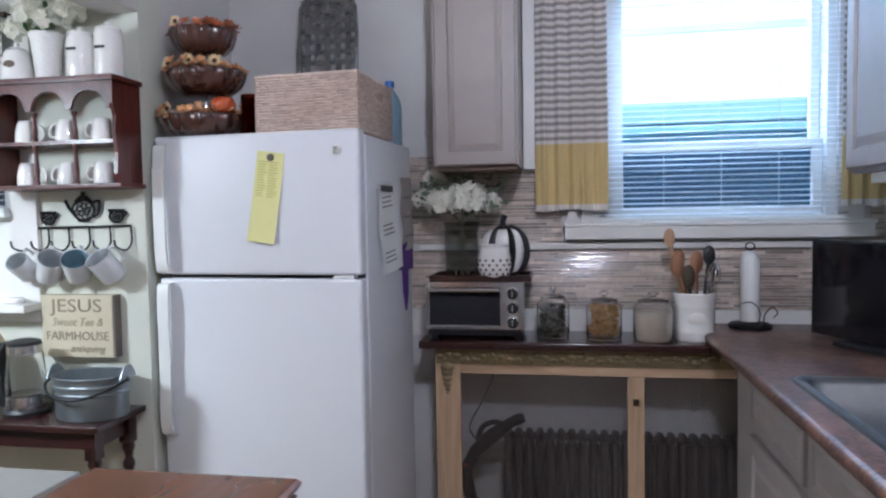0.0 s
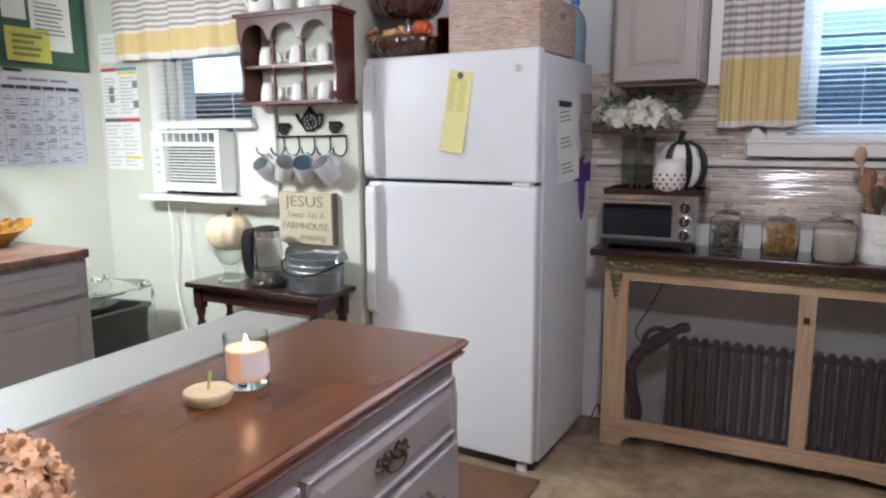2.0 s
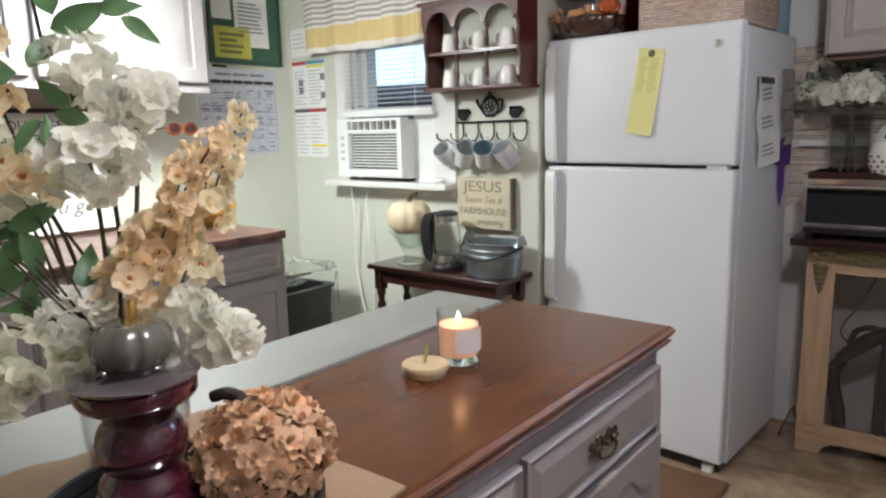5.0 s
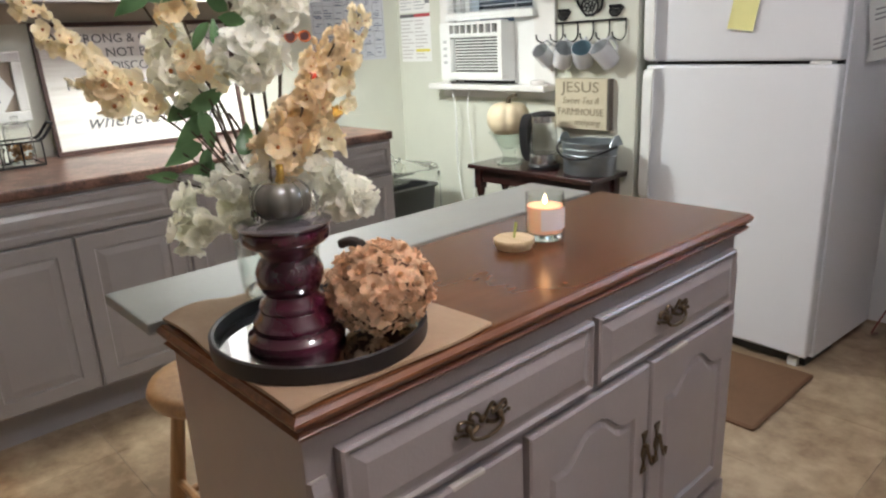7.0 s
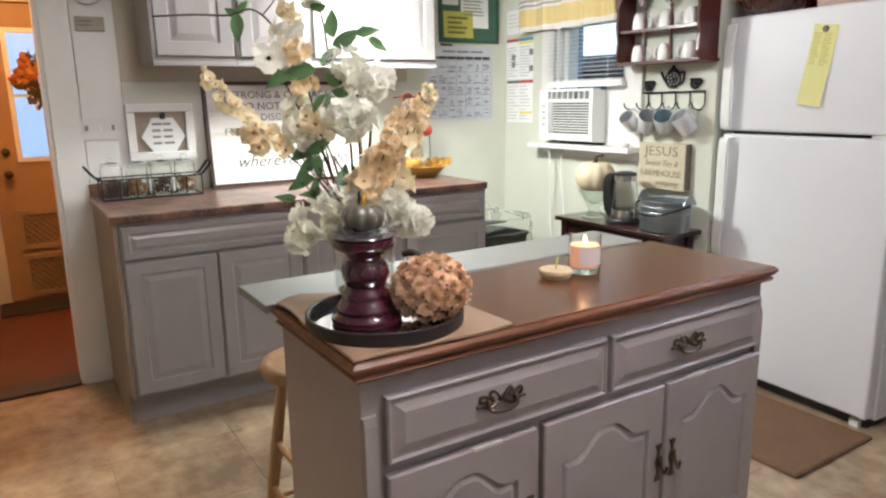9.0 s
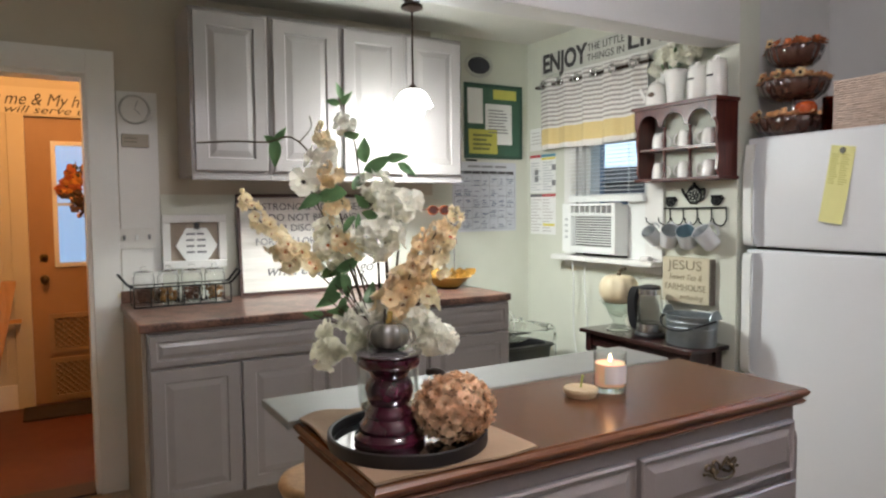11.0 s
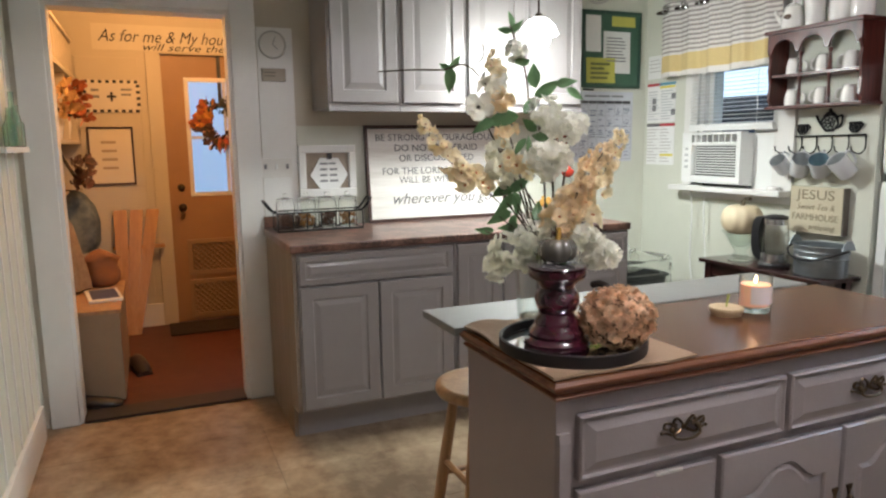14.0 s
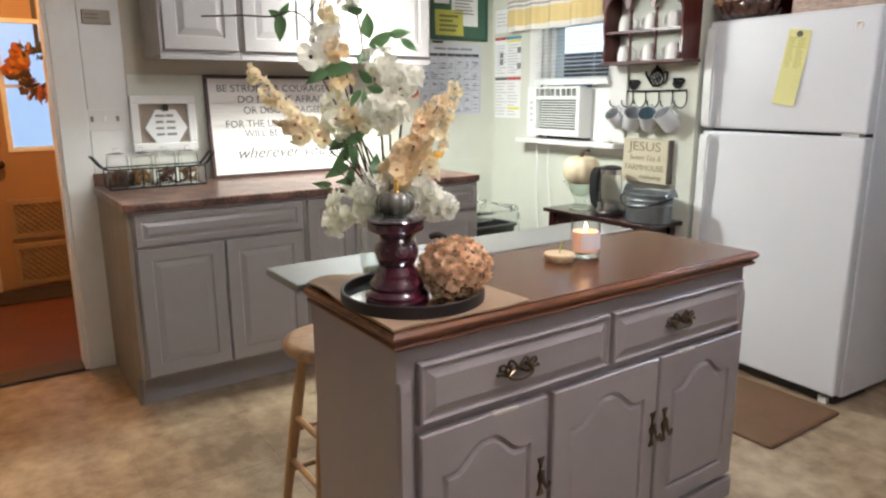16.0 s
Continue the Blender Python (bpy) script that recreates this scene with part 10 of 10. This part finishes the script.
bm = bmesh.new()
rws = []
for i, (z, w) in enumerate(((0.501, 0.075), (0.525, 0.102), (0.575, 0.110), (0.625, 0.098), (0.655, 0.106), (0.675, 0.112), (0.700, 0.070), (0.712, 0.02))):
    rws.append([(-3.84 + w * math.cos(a) * (1 + 0.07 * math.sin(3 * a + i)), -0.985 + w * 0.92 * math.sin(a) * (1 + 0.06 * math.sin(5 * a - i)), z + (0.012 * math.sin(2 * a + 1) if i > 2 else 0)) for a in [2 * math.pi * k / 28 for k in range(28)]])
loops(bm, rws)
part("cloth", bm, mat("brown_weave", (0.33, 0.13, 0.05), 0.9, colour2=(0.20, 0.10, 0.06), scale=14, bump=0.5, bump_scale=120), ht, "", True, 80)


def hanging(name, label, x, y, outline, colour, colour2, hook_z, seed):
    """A garment on a wall hook: rows of (height, half width, depth), in soft folds."""
    f = thing(name, label, "coat", (x, -1.2, outline[0][0]))
    g = bmesh.new()
    loops(g, [[(x + w * math.cos(a) * (1 + 0.10 * math.sin(6 * a + i + seed)), y - 0.03 + (d * math.sin(a) if math.sin(a) > 0 else 0.6 * d * math.sin(a)) * (1 + 0.12 * math.sin(7 * a + seed)), z) for a in [2 * math.pi * k / 36 for k in range(36)]] for i, (z, w, d) in enumerate(outline)])
    part("cloth", g, mat(name + "_cloth", colour, 0.9, colour2=colour2, scale=22, bump=0.3, bump_scale=160, contrast=(0.44, 0.58)), f, "", True, 70)
    part("hook", tube(bmesh.new(), [(x, -1.2395, hook_z), (x, y - 0.03, hook_z - 0.015)], 0.006, 6), BRASS, f)


hanging("patterned_jacket", "grey-blue patterned jacket hanging on the entry wall", -4.22, -1.10, ((0.66, 0.10, 0.10), (0.72, 0.12, 0.125), (0.85, 0.13, 0.13), (0.95, 0.11, 0.11), (1.03, 0.06, 0.06), (1.06, 0.02, 0.02)), (0.16, 0.19, 0.20), (0.07, 0.10, 0.12), 1.07, 1)
hanging("tan_jacket", "plain tan jacket hanging on the entry wall above the box", -3.72, -1.15, ((0.515, 0.13, 0.135), (0.60, 0.135, 0.125), (0.75, 0.11, 0.095), (0.88, 0.08, 0.07), (0.95, 0.03, 0.03)), (0.30, 0.22, 0.15), (0.22, 0.15, 0.10), 0.97, 4)
sl = thing("wooden_sled", "honey-coloured slatted wooden sled leaning on the wall", "sled", (-4.3, -0.8, 0))
SLED = wood("sled_wood", (0.40, 0.19, 0.06), (0.52, 0.28, 0.10), 0.4, axis=2, scale=5, coat=0.2)
for k in range(3):
    bm = bmesh.new()
    rows = []
    for z in (0.002, 0.30, 0.60, 0.86, 0.88):
        q = z / 0.88
        y, w, x = (-0.905 + 0.038 * k) * (1 - q) + (-0.890 + 0.108 * k) * q, 0.020 + 0.024 * min(1, 1.3 * q) - (0.005 if z > 0.87 else 0), -4.50 - 0.17 * q
        rows.append([(x, y - w, z), (x, y + w, z), (x - 0.018, y + w, z), (x - 0.018, y - w, z)])
    loops(bm, rows)
    part("slat", bm, SLED, sl)
part("cross_bar", boxed(-4.668, -4.640, -0.955, -0.610, 0.600, 0.625), SLED, sl)
# the second shoe is added to fill a dark patch at the threshold
for x, y, t in ((-3.63, -0.812, 12), (-3.050, -1.02, 85)):
    sh = local_thing("shoe", "dark worn shoe on the entry floor", "shoe", pose(x, y, 0.0025, 0, 0, t), "shoes in the entry")
    bm = bmesh.new()
    loops(bm, [[(l, w * 0.045 * math.cos(a), max(0.012, h * (0.5 + 0.5 * math.sin(a)))) for a in [2 * math.pi * k / 14 for k in range(14)]] for l, w, h in ((-0.13, 0.5, 0.04), (-0.11, 0.9, 0.075), (-0.04, 0.95, 0.08), (0.04, 1.0, 0.06), (0.10, 1.0, 0.045), (0.13, 0.5, 0.03))])
    part("upper", bm, mat("black_leather", (0.02, 0.014, 0.012), 0.35, vary=0.3), sh, "", True)
    part("sole", boxed(-0.13, 0.13, -0.042, 0.042, 0.0, 0.011, 0.004), BLACK, sh)
mtb = bmesh.new()
loops(mtb, [rounded(EX + 0.03, -4.34, -0.62, 0.30, 0.02, 0.0025), rounded(EX + 0.03, -4.34, -0.62, 0.30, 0.02, 0.012)])
solo("door_mat", mtb, mat("dark_door_mat", (0.03, 0.02, 0.016), 0.95, vary=0.4, scale=60, bump=0.5, bump_scale=200), "dark mat before the back door", "mat", (-4.5, -0.16, 0.002))
el = thing("entry_ceiling_lamp", "warm flush ceiling lamp in the entry", "lamp", (-3.42, -0.42, 2.42))
part("base", turned([(0, 0), (0.12, 0), (0.12, -0.02), (0, -0.02)], (-3.42, -0.42, 2.419), 24), BRASS, el)
dg_ = part("diffuser", turned([(0.11, -0.021), (0.105, -0.05), (0.06, -0.08), (0, -0.09)], (-3.42, -0.42, 2.419), 24), glow("warm_diffuser", (1.0, 0.6, 0.25), 6.0), el, "glowing diffuser", True)
dg_.visible_shadow = False

# ---- narrow shelf with bottles on the south wall ----
wsf = thing("bottle_shelf", "narrow white shelf on the wall beside the doorway", "shelf", (-2.45, SW, 1.31))
part("board", boxed(-2.735, -2.20, SW + 0.001, SW + 0.068, 1.308, 1.330, 0.003), TRIM, wsf)
for x, h, c in ((-2.69, 0.17, (0.75, 0.9, 0.82)), (-2.61, 0.22, (0.85, 0.92, 0.88)), (-2.53, 0.15, (0.8, 0.9, 0.85))):
    bt = thing("glass_bottle", "pale green glass bottle on the narrow shelf", "bottle", (x, SW + 0.036, 1.33), "bottles on the narrow shelf")
    part("bottle", hollow([(0.026, 0), (0.029, 0.006), (0.029, h * 0.55), (0.012, h * 0.75), (0.011, h), (0.013, h + 0.004)], 0.003, (x, SW + 0.036, 1.3305), 22), glass("green_bottle", (0.75, 0.92, 0.84), 0.03), bt, "", True)
for k in range(9):
    x = -2.74 + 0.16 * k
    slab("trim_batten", x, x + 0.012, SW, SW + 0.006, 0.161, CEIL_L - 0.002, TRIM, "thin batten on the panelled wall", "trim")

# ---- floor tiles ----
tile_me = None
T, GAP = 0.455, 0.0008
for i in range(9):
    for j in range(12):
        x, y = W + 0.002 + i * T, -2.55 + j * T
        if x + T > EW or y + T > NB + 0.2:
            continue
        if tile_me is None:
            bm = bmesh.new()
            box(bm, GAP, T - GAP, GAP, T - GAP, -0.004, 0.0)
            o = part("tile", bm, FLOOR_TILE, floor)
            tile_me = o.data
        else:
            o = new("tile", tile_me)
            o.parent = floor
        o.location = (x, y, 0)
